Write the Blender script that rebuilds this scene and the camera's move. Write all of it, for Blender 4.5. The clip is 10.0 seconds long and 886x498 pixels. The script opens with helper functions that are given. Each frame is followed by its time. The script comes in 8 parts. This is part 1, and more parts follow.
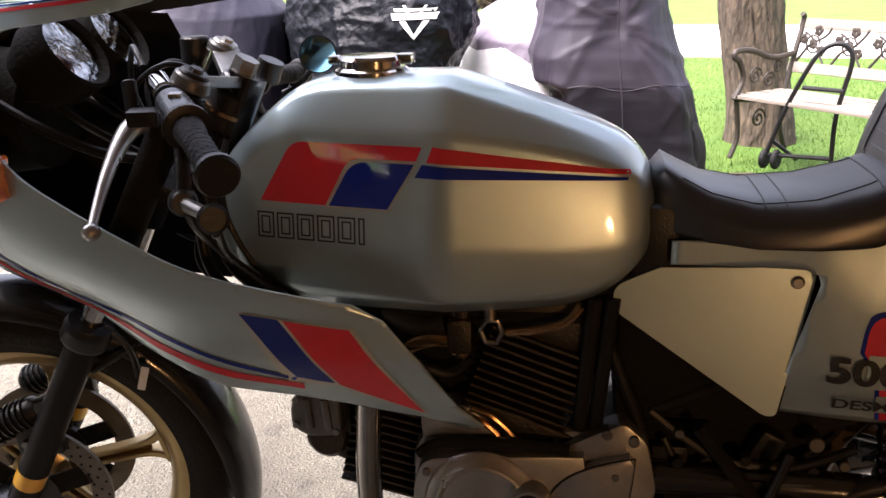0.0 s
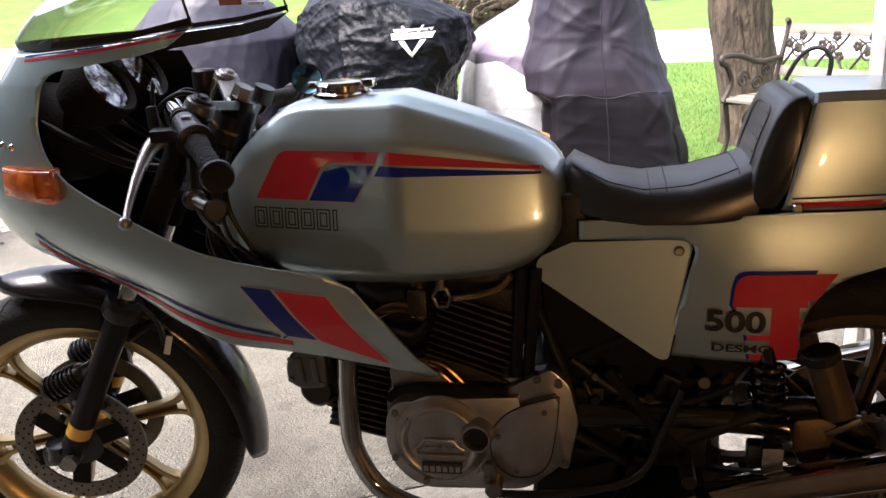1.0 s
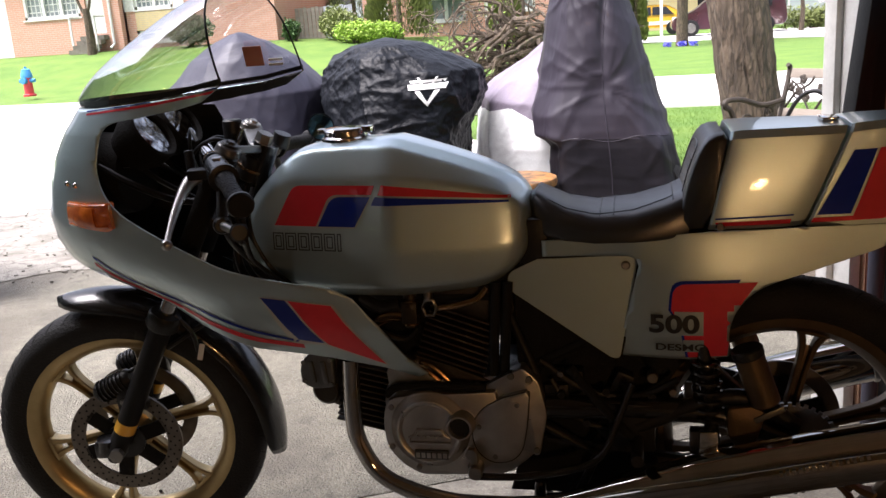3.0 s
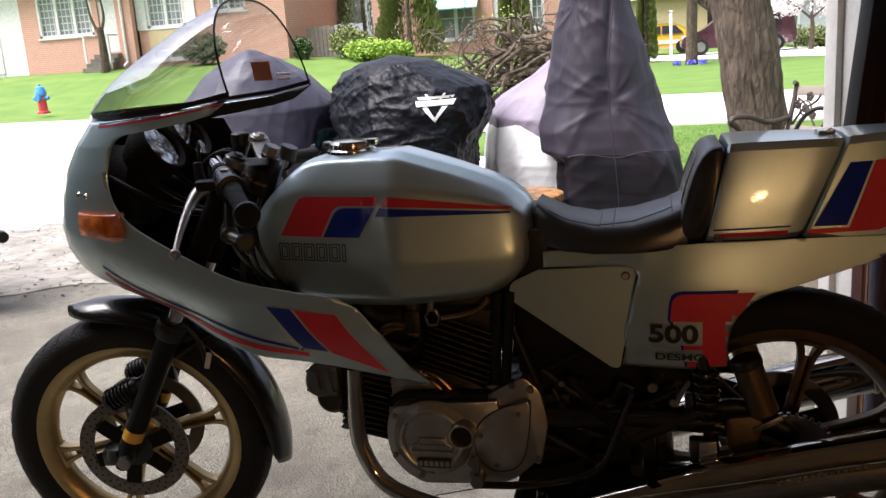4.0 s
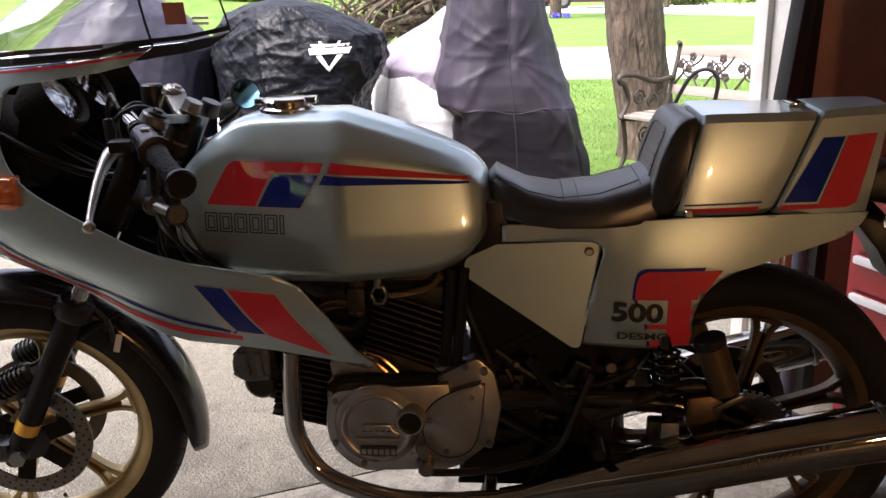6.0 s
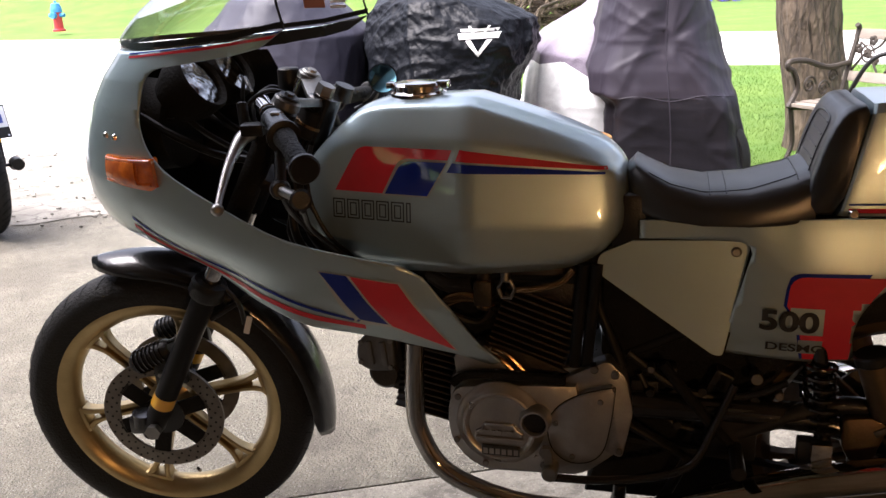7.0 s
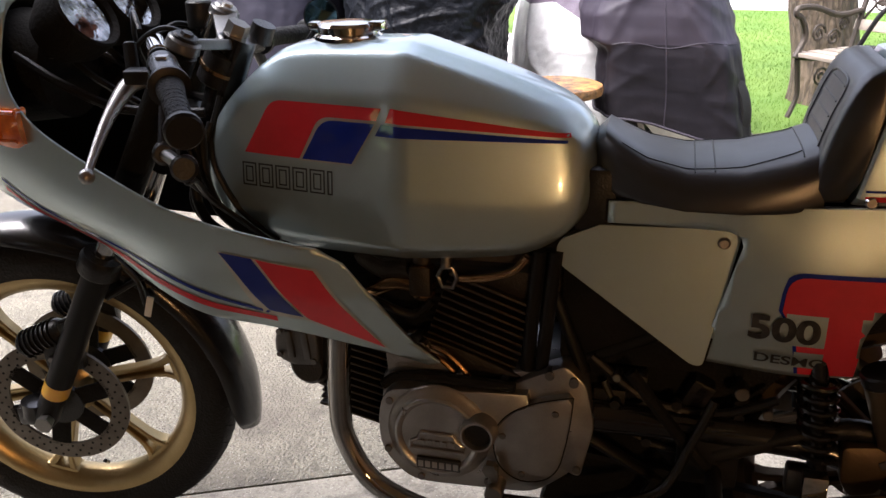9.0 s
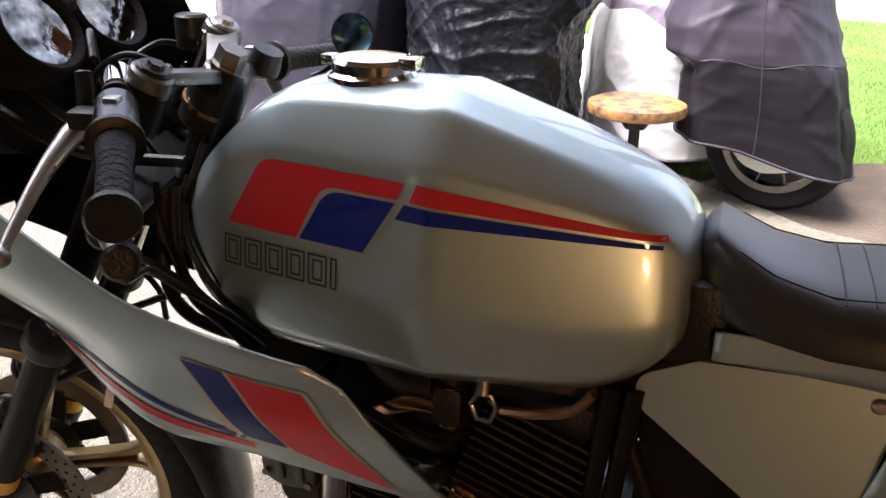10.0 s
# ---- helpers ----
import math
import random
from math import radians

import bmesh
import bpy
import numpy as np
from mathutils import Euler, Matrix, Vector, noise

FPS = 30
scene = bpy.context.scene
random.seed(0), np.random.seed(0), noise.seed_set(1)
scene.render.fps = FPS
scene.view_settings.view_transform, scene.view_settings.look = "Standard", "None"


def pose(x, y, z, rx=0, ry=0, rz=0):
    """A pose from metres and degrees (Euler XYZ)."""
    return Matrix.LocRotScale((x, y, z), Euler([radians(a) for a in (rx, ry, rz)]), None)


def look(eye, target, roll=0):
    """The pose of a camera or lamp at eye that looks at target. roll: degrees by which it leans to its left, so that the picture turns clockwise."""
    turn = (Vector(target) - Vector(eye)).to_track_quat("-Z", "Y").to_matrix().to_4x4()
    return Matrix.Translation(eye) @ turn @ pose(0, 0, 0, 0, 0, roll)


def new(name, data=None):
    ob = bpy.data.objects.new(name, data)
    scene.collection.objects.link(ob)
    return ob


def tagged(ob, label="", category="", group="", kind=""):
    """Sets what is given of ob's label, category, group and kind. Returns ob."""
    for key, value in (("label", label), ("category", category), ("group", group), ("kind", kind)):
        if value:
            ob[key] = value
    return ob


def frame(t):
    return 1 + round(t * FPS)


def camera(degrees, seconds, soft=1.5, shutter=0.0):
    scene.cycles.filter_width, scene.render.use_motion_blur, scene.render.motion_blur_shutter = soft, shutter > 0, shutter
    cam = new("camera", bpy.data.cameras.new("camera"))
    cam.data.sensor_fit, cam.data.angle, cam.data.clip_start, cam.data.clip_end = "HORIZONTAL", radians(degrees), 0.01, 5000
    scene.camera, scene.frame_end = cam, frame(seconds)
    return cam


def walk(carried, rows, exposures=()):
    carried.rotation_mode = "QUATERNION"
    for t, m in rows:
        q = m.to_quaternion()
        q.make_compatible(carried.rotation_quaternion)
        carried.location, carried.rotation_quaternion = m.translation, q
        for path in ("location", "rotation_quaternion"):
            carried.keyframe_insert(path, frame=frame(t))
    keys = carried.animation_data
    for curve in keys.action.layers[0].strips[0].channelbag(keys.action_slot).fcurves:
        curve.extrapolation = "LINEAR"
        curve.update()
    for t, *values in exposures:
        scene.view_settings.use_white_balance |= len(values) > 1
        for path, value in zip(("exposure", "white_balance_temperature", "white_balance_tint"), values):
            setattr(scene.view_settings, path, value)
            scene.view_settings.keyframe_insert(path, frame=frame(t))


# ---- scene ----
cam = camera(53.5, 10.0)
# seconds, place in metres, turn in degrees
ROWS = [
    (0.0, 0.0019, 0.0299, 1.1323, 71.820, 1.036, 8.769),
    (0.5, 0.0476, -0.1149, 1.1757, 72.056, 3.584, 8.447),
    (1.0, 0.1641, -0.2538, 1.1809, 72.513, 2.907, 9.991),
    (1.5, 0.1643, -0.3546, 1.2166, 73.976, 4.970, 9.111),
    (2.0, 0.1577, -0.4274, 1.2245, 74.503, 3.093, 7.825),
    (2.5, 0.2511, -0.4642, 1.2043, 74.986, 3.517, 9.892),
    (2.7, 0.2840, -0.4890, 1.2060, 75.219, 3.868, 11.191),
    (4.0, 0.3287, -0.5479, 1.1969, 76.841, 3.919, 12.647),
    (4.5, 0.3138, -0.5260, 1.2095, 76.588, 3.809, 11.141),
    (5.0, 0.2586, -0.4772, 1.2183, 75.010, 2.393, 3.404),
    (5.2, 0.2240, -0.4550, 1.2310, 75.779, 1.551, 2.920),
    (6.3, 0.1220, -0.4110, 1.2020, 71.940, 0.761, 5.487),
    (6.5, 0.1398, -0.3965, 1.1954, 71.696, 1.177, 8.314),
    (7.0, 0.1611, -0.3421, 1.2013, 72.496, 2.241, 13.960),
    (7.5, 0.1571, -0.3424, 1.2020, 73.262, 1.765, 16.026),
    (8.0, 0.1897, -0.2984, 1.1933, 72.566, 1.507, 16.435),
    (8.5, 0.2167, -0.2241, 1.1823, 70.556, 1.684, 18.381),
    (9.0, 0.1923, -0.0491, 1.1724, 68.622, 0.838, 14.277),
    (9.5, 0.1212, 0.1446, 1.1877, 67.141, -0.404, 13.775),
    (10.0, 0.1168, 0.3150, 1.1822, 67.953, -1.068, 19.234),
]
EXPOSURES = [(0.0, 2.16, 6200, 22), (1.0, 1.93, 6100, 19), (1.5, 1.99, 6100, 19), (2.0, 1.53, 6050, 18), (2.5, 1.57, 6050, 19), (4.0, 1.25, 6050, 17), (4.5, 1.28, 6050, 17), (5.0, 1.46, 6150, 20), (6.5, 1.90, 6150, 21),
             (7.0, 1.78, 6100, 19), (7.5, 1.46, 6050, 18), (8.0, 1.40, 6050, 18), (8.5, 1.45, 6050, 17), (9.0, 1.99, 6050, 18), (9.5, 2.40, 6150, 20), (10.0, 2.33, 6150, 20)]
walk(cam, [(t, pose(x, y, z, rx, ry, rz)) for t, x, y, z, rx, ry, rz in ROWS], EXPOSURES)

# ---- world, sun, lamps ----
world = bpy.data.worlds.new("sky")
world.use_nodes = True
scene.world = world
wn = world.node_tree.nodes
sky = wn.new("ShaderNodeTexSky")
sky.sky_type = 'NISHITA'
sky.sun_disc = False
sky.sun_elevation = radians(67)
sky.sun_rotation = radians(-117)
sky.air_density, sky.dust_density, sky.ozone_density = 1.0, 7.0, 0.3
wn["Background"].inputs["Strength"].default_value = 0.15
cloud = wn.new("ShaderNodeHueSaturation")
cloud.inputs["Saturation"].default_value = 0.5
world.node_tree.links.new(sky.outputs["Color"], cloud.inputs["Color"])
world.node_tree.links.new(cloud.outputs["Color"], wn["Background"].inputs["Color"])

sun_data = bpy.data.lights.new("sun", 'SUN')
sun_data.energy, sun_data.angle, sun_data.color = 3.9, radians(50), (1.0, 0.94, 0.85)
sun = new("sun", sun_data)
sun.matrix_world = look((-14, -7, 37), (0, 0, 0))

# ---- materials ----
def mat(name, col, rough=0.5, metal=0.0, col2=None, scale=6.0, mix=0.5, bump=0.0, bscale=60.0, coat=0.0,
        rvar=0.08, detail=6.0, stretch=(1, 1, 1), island=0.0, spec=0.5):
    """Two scales of variation: broad stains and fine grain, with relief."""
    m = bpy.data.materials.new(name)
    m.use_nodes = True
    nt = m.node_tree
    N, Lk = nt.nodes, nt.links
    b = N["Principled BSDF"]
    b.inputs["Metallic"].default_value = metal
    b.inputs["Specular IOR Level"].default_value = spec
    b.inputs["Coat Weight"].default_value = coat
    b.inputs["Coat Roughness"].default_value = 0.035
    tc = N.new("ShaderNodeTexCoord")
    mp = N.new("ShaderNodeMapping")
    mp.inputs["Scale"].default_value = stretch
    Lk.new(tc.outputs["Object"], mp.inputs["Vector"])
    n1 = N.new("ShaderNodeTexNoise")
    n1.inputs["Scale"].default_value, n1.inputs["Detail"].default_value = scale, detail
    Lk.new(mp.outputs["Vector"], n1.inputs["Vector"])
    n2 = N.new("ShaderNodeTexNoise")
    n2.inputs["Scale"].default_value, n2.inputs["Detail"].default_value = bscale, 3.0
    Lk.new(mp.outputs["Vector"], n2.inputs["Vector"])
    ramp = N.new("ShaderNodeMapRange")
    ramp.inputs["From Min"].default_value, ramp.inputs["From Max"].default_value = 0.35, 0.65
    Lk.new(n1.outputs["Fac"], ramp.inputs["Value"])
    mul = N.new("ShaderNodeMath")
    mul.operation = 'MULTIPLY'
    mul.inputs[1].default_value = mix
    Lk.new(ramp.outputs["Result"], mul.inputs[0])
    cm = N.new("ShaderNodeMix")
    cm.data_type = 'RGBA'
    cm.inputs[6].default_value = (*col, 1)
    cm.inputs[7].default_value = (*(col2 or [c * 0.75 for c in col]), 1)
    Lk.new(mul.outputs[0], cm.inputs[0])
    out = cm.outputs[2]
    hv = N.new("ShaderNodeHueSaturation")
    mr = N.new("ShaderNodeMapRange")
    mr.inputs["To Min"].default_value, mr.inputs["To Max"].default_value = 0.9, 1.1
    Lk.new(n2.outputs["Fac"], mr.inputs["Value"])
    Lk.new(mr.outputs["Result"], hv.inputs["Value"])
    Lk.new(out, hv.inputs["Color"])
    out = hv.outputs["Color"]
    if island:
        g = N.new("ShaderNodeNewGeometry")
        hv2 = N.new("ShaderNodeHueSaturation")
        r2 = N.new("ShaderNodeMapRange")
        r2.inputs["To Min"].default_value, r2.inputs["To Max"].default_value = 1 - island, 1 + island
        Lk.new(g.outputs["Random Per Island"], r2.inputs["Value"])
        Lk.new(r2.outputs["Result"], hv2.inputs["Value"])
        Lk.new(out, hv2.inputs["Color"])
        out = hv2.outputs["Color"]
    Lk.new(out, b.inputs["Base Color"])
    rr = N.new("ShaderNodeMapRange")
    rr.inputs["To Min"].default_value, rr.inputs["To Max"].default_value = max(0.02, rough - rvar), min(1, rough + rvar)
    Lk.new(n1.outputs["Fac"], rr.inputs["Value"])
    Lk.new(rr.outputs["Result"], b.inputs["Roughness"])
    if bump:
        bp = N.new("ShaderNodeBump")
        bp.inputs["Strength"].default_value = min(1.0, bump * 10)
        bp.inputs["Distance"].default_value = 0.02 * bump * 5
        Lk.new(n2.outputs["Fac"], bp.inputs["Height"])
        Lk.new(bp.outputs["Normal"], b.inputs["Normal"])
    return m


SILVER = mat("silver metallic paint", (0.445, 0.558, 0.587), 0.37, 0.76, (0.42, 0.533, 0.562), 3, 0.5, coat=1.0, bscale=900, rvar=0.03)
RED = mat("red paint", (0.62, 0.026, 0.045), 0.5, 0.0, (0.55, 0.022, 0.038), 4, 0.5, coat=1.0, rvar=0.04, spec=0.2)
BLUE = mat("dark blue paint", (0.012, 0.030, 0.30), 0.5, 0.0, (0.010, 0.025, 0.26), 4, 0.5, coat=1.0, rvar=0.04, spec=0.0)
PALE = mat("pale silver edging", (0.5, 0.52, 0.5), 0.35, 0.3, None, 5, 0.2)
LETTER = mat("dark grey lettering", (0.03, 0.032, 0.034), 0.4, 0.0, None, 9, 0.4)
BLACK = mat("black gloss paint", (0.007, 0.007, 0.008), 0.22, 0.0, (0.013, 0.012, 0.011), 14, 0.6, bump=0.01, bscale=180, spec=0.5, coat=0.2)
BLACKM = mat("black plastic", (0.011, 0.011, 0.0115), 0.34, 0.0, (0.015, 0.015, 0.015), 20, 0.6, bump=0.03, bscale=300, spec=0.26)
FORKB = mat("satin black slider", (0.010, 0.010, 0.0105), 0.4, 0.0, (0.013, 0.013, 0.013), 25, 0.6, bump=0.01, bscale=300, spec=0.12)
HOUSING = mat("satin grey housing", (0.035, 0.036, 0.037), 0.28, 0.3, (0.025, 0.026, 0.026), 30, 0.5, bump=0.01, bscale=300, spec=0.5)
MATTE = mat("matt black underside", (0.012, 0.012, 0.012), 0.8, 0.0, (0.016, 0.0155, 0.015), 20, 0.6, bump=0.05, bscale=150, spec=0.06)
INNER = mat("black inner face", (0.016, 0.018, 0.018), 0.6, 0.0, (0.012, 0.013, 0.013), 9, 0.5, spec=0.3)
RUBBER = mat("tyre rubber", (0.010, 0.010, 0.0105), 0.65, 0.0, (0.014, 0.0135, 0.013), 25, 0.6, bump=0.06, bscale=220, spec=0.25)
GOLD = mat("gold painted alloy", (0.40, 0.30, 0.145), 0.33, 0.75, (0.30, 0.22, 0.10), 16, 0.6, bump=0.02, bscale=250)
EXHAUST = mat("smoky chrome", (0.46, 0.445, 0.42), 0.045, 1.0, (0.28, 0.265, 0.24), 9, 0.5, rvar=0.03)
# much darker than GOLD; for the rear wheel and the shock parts
BRONZE = mat("dark gold alloy", (0.10, 0.066, 0.034), 0.45, 0.6, (0.055, 0.037, 0.021), 16, 0.6, bump=0.02, bscale=250)
CHROME = mat("chrome", (0.60, 0.59, 0.57), 0.09, 1.0, (0.58, 0.56, 0.54), 12, 0.5, rvar=0.05)
STEEL = mat("worn steel", (0.26, 0.25, 0.235), 0.36, 1.0, (0.15, 0.14, 0.13), 22, 0.6, bump=0.02, bscale=300)
CASTL = mat("pale cast cover", (0.36, 0.355, 0.345), 0.42, 0.8, (0.24, 0.235, 0.225), 18, 0.6, bump=0.03, bscale=300)
YOKE = mat("pale cast yoke alloy", (0.16, 0.16, 0.158), 0.38, 0.8, (0.08, 0.08, 0.078), 18, 0.6, bump=0.02, bscale=400)
ALU = mat("cast aluminium", (0.46, 0.455, 0.45), 0.30, 0.85, (0.28, 0.272, 0.262), 14, 0.75, bump=0.022, bscale=420)
ALUD = mat("dark finned alloy", (0.055, 0.045, 0.035), 0.42, 0.8, (0.022, 0.019, 0.016), 18, 0.7, bump=0.04, bscale=300)
COPPER = mat("copper coloured pipe", (0.46, 0.27, 0.13), 0.22, 0.95, (0.22, 0.12, 0.06), 20, 0.6)
DISC = mat("drilled steel disc", (0.145, 0.128, 0.11), 0.45, 0.9, (0.10, 0.085, 0.07), 40, 0.6, bump=0.02, bscale=500)
VINYL = mat("black seat vinyl", (0.010, 0.0102, 0.0105), 0.36, 0.0, (0.015, 0.0152, 0.0155), 12, 0.5, bump=0.010, bscale=600, spec=0.8)
AMBER = mat("amber lens", (0.80, 0.20, 0.015), 0.16, 0.0, (0.42, 0.075, 0.006), 45, 0.9, coat=1.0, bump=0.015, bscale=160)
REDLENS = mat("red lens", (0.45, 0.012, 0.015), 0.18, 0.0, (0.3, 0.008, 0.01), 30, 0.5, coat=0.5)
YELLOW = mat("yellow paint", (0.75, 0.42, 0.02), 0.35, 0.0, (0.6, 0.3, 0.015), 10, 0.5, coat=0.3)
WHITEP = mat("chalky white paint", (0.72, 0.72, 0.69), 0.6, 0.0, (0.55, 0.54, 0.50), 9, 0.7, bump=0.03, bscale=90)
WHITE = mat("white plastic", (0.78, 0.78, 0.76), 0.45, 0.0, (0.66, 0.66, 0.64), 12, 0.6)


def speckle(m, scale, lo, hi, col, amount):
    """Spots and stains with outlines of their own: dark ones, and pale ones as painted glints."""
    N, Lk = m.node_tree.nodes, m.node_tree.links
    b = N["Principled BSDF"]
    old = b.inputs["Base Color"].links[0].from_socket
    tc = N.new("ShaderNodeTexCoord")
    nz = N.new("ShaderNodeTexNoise")
    nz.inputs["Scale"].default_value, nz.inputs["Detail"].default_value, nz.inputs["Roughness"].default_value = scale, 5.0, 0.6
    Lk.new(tc.outputs["Object"], nz.inputs["Vector"])
    mr = N.new("ShaderNodeMapRange")
    mr.inputs["From Min"].default_value, mr.inputs["From Max"].default_value, mr.inputs["To Max"].default_value = lo, hi, amount
    Lk.new(nz.outputs["Fac"], mr.inputs["Value"])
    mx = N.new("ShaderNodeMix")
    mx.data_type = 'RGBA'
    Lk.new(mr.outputs["Result"], mx.inputs[0])
    Lk.new(old, mx.inputs[6])
    mx.inputs[7].default_value = (*col, 1)
    Lk.new(mx.outputs[2], b.inputs["Base Color"])




def acrylic(name):
    """Thin clear sheet: light passes straight, with a gloss that rises towards grazing."""
    m = bpy.data.materials.new(name)
    m.use_nodes = True
    N, Lk = m.node_tree.nodes, m.node_tree.links
    N.remove(N["Principled BSDF"])
    tr, gl, mx, fr = N.new("ShaderNodeBsdfTransparent"), N.new("ShaderNodeBsdfGlossy"), N.new("ShaderNodeMixShader"), N.new("ShaderNodeLayerWeight")
    tr.inputs["Color"].default_value = (0.955, 0.965, 0.965, 1)
    gl.inputs["Roughness"].default_value = 0.03
    fr.inputs["Blend"].default_value = 0.44
    soft_gloss = N.new("ShaderNodeMapRange")
    soft_gloss.inputs["To Min"].default_value = 0.035
    soft_gloss.inputs["To Max"].default_value = 0.85
    Lk.new(fr.outputs["Facing"], soft_gloss.inputs["Value"])
    Lk.new(soft_gloss.outputs[0], mx.inputs[0])
    Lk.new(tr.outputs[0], mx.inputs[1])
    Lk.new(gl.outputs[0], mx.inputs[2])
    Lk.new(mx.outputs[0], N["Material Output"].inputs["Surface"])
    return m


# pale and dark mottling paints the trees' reflection into the glass colour
DIALG = mat("dial glass with painted reflection", (0.55, 0.555, 0.555), 0.05, 1.0, (0.05, 0.05, 0.052), 45, 1.0, bump=0.02, bscale=60, rvar=0.03)
CLEAR = acrylic("clear acrylic")
MIRROR = mat("mirror glass", (0.35, 0.62, 0.75), 0.05, 1.0, (0.3, 0.55, 0.68), 5, 0.3, rvar=0.02)
COVER_BLACK = mat("black nylon cover", (0.005, 0.006, 0.008), 0.42, 0.0, (0.008, 0.009, 0.012), 7, 0.6, bump=0.10, bscale=26, spec=0.13)
COVER_NAVY = mat("faded navy cover", (0.028, 0.027, 0.044), 0.55, 0.0, (0.044, 0.041, 0.06), 6, 0.6, bump=0.05, bscale=20)
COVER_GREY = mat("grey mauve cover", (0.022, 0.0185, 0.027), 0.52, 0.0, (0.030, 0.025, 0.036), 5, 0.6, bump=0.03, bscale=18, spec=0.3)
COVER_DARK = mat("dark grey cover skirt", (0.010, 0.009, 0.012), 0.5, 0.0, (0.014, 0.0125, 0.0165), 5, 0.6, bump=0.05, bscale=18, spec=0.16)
COVER_LILAC = mat("pale lilac cover", (0.15, 0.127, 0.167), 0.6, 0.0, (0.20, 0.172, 0.215), 5, 0.6, bump=0.05, bscale=140)
COVER_WHITE = mat("white sheet", (0.86, 0.87, 0.87), 0.5, 0.0, (0.76, 0.78, 0.78), 5, 0.6, bump=0.03, bscale=80)
CONCRETE = mat("pale worn concrete", (0.205, 0.191, 0.143), 0.60, 0.0, (0.132, 0.121, 0.089), 3.2, 0.8, bump=0.22, bscale=150, detail=9)
SLAB = mat("garage slab", (0.262, 0.242, 0.192), 0.75, 0.0, (0.166, 0.151, 0.117), 3.0, 0.8, bump=0.07, bscale=90, detail=9)
for m_ in (CONCRETE, SLAB):
    speckle(m_, 9.0, 0.58, 0.66, (0.085, 0.074, 0.056), 0.75)
    speckle(m_, 26.0, 0.50, 0.62, (0.12, 0.105, 0.08), 0.65)
    speckle(m_, 60.0, 0.56, 0.64, (0.10, 0.088, 0.068), 0.65)
    speckle(m_, 150.0, 0.56, 0.66, (0.08, 0.07, 0.055), 0.6)
    # pale specks: the ground's sparkling glints put into the colour
    speckle(m_, 210.0, 0.60, 0.68, (0.58, 0.56, 0.50), 0.75)
    speckle(m_, 2.2, 0.50, 0.66, (0.105, 0.092, 0.07), 0.85)
    speckle(m_, 0.9, 0.50, 0.66, (0.14, 0.12, 0.09), 0.45)
ASPHALT = mat("grey broken asphalt", (0.27, 0.256, 0.225), 0.85, 0.0, (0.15, 0.139, 0.118), 3.5, 0.9, bump=0.14, bscale=70, detail=9)
def cracks(m, scale, width, col, stretch=(1, 1, 1), amount=0.7):
    """A net of dark cracks."""
    N, Lk = m.node_tree.nodes, m.node_tree.links
    b = N["Principled BSDF"]
    old = b.inputs["Base Color"].links[0].from_socket
    tc = N.new("ShaderNodeTexCoord")
    mp = N.new("ShaderNodeMapping")
    mp.inputs["Scale"].default_value = stretch
    Lk.new(tc.outputs["Object"], mp.inputs["Vector"])
    nz = N.new("ShaderNodeTexNoise")
    nz.inputs["Scale"].default_value, nz.inputs["Detail"].default_value = 6.0, 4.0
    Lk.new(mp.outputs["Vector"], nz.inputs["Vector"])
    ad = N.new("ShaderNodeMix")
    ad.data_type = 'RGBA'
    ad.blend_type = 'ADD'
    ad.inputs[0].default_value = 0.22
    Lk.new(mp.outputs["Vector"], ad.inputs[6])
    Lk.new(nz.outputs["Color"], ad.inputs[7])
    vo = N.new("ShaderNodeTexVoronoi")
    vo.feature = 'DISTANCE_TO_EDGE'
    vo.inputs["Scale"].default_value = scale
    Lk.new(ad.outputs[2], vo.inputs["Vector"])
    mr = N.new("ShaderNodeMapRange")
    mr.inputs["From Min"].default_value, mr.inputs["From Max"].default_value = 0.0, width
    mr.inputs["To Min"].default_value, mr.inputs["To Max"].default_value = amount, 0.0
    Lk.new(vo.outputs["Distance"], mr.inputs["Value"])
    mx = N.new("ShaderNodeMix")
    mx.data_type = 'RGBA'
    Lk.new(mr.outputs["Result"], mx.inputs[0])
    Lk.new(old, mx.inputs[6])
    mx.inputs[7].default_value = (*col, 1)
    Lk.new(mx.outputs[2], b.inputs["Base Color"])


cracks(ASPHALT, 4.5, 0.05, (0.07, 0.063, 0.053))
speckle(ASPHALT, 2.6, 0.55, 0.64, (0.10, 0.088, 0.07), 0.75)
STREET = mat("pale street", (0.60, 0.59, 0.57), 0.8, 0.0, (0.52, 0.51, 0.49), 1.5, 0.7, bump=0.05, bscale=50)
GRASS = mat("lawn", (0.066, 0.128, 0.022), 0.8, 0.0, (0.115, 0.178, 0.036), 1.3, 0.8, bump=0.15, bscale=45, detail=9, spec=0.2)
BLADE = mat("grass blades", (0.078, 0.15, 0.022), 0.7, 0.0, (0.125, 0.198, 0.04), 3, 0.7, island=0.14, spec=0.1)
DIRT = mat("bare soil", (0.066, 0.050, 0.033), 0.9, 0.0, (0.040, 0.030, 0.020), 6, 0.7, bump=0.12, bscale=60)
BARK = mat("tree bark", (0.135, 0.10, 0.066), 0.9, 0.0, (0.068, 0.050, 0.033), 16, 1.0, bump=0.3, bscale=34, stretch=(1, 1, 0.28), detail=10)
cracks(BARK, 15.0, 0.16, (0.045, 0.034, 0.024), (1, 1, 0.30), 0.85)
LEAF = mat("dark leaves", (0.035, 0.075, 0.018), 0.6, 0.0, (0.06, 0.11, 0.03), 4, 0.6, island=0.35, spec=0.3)
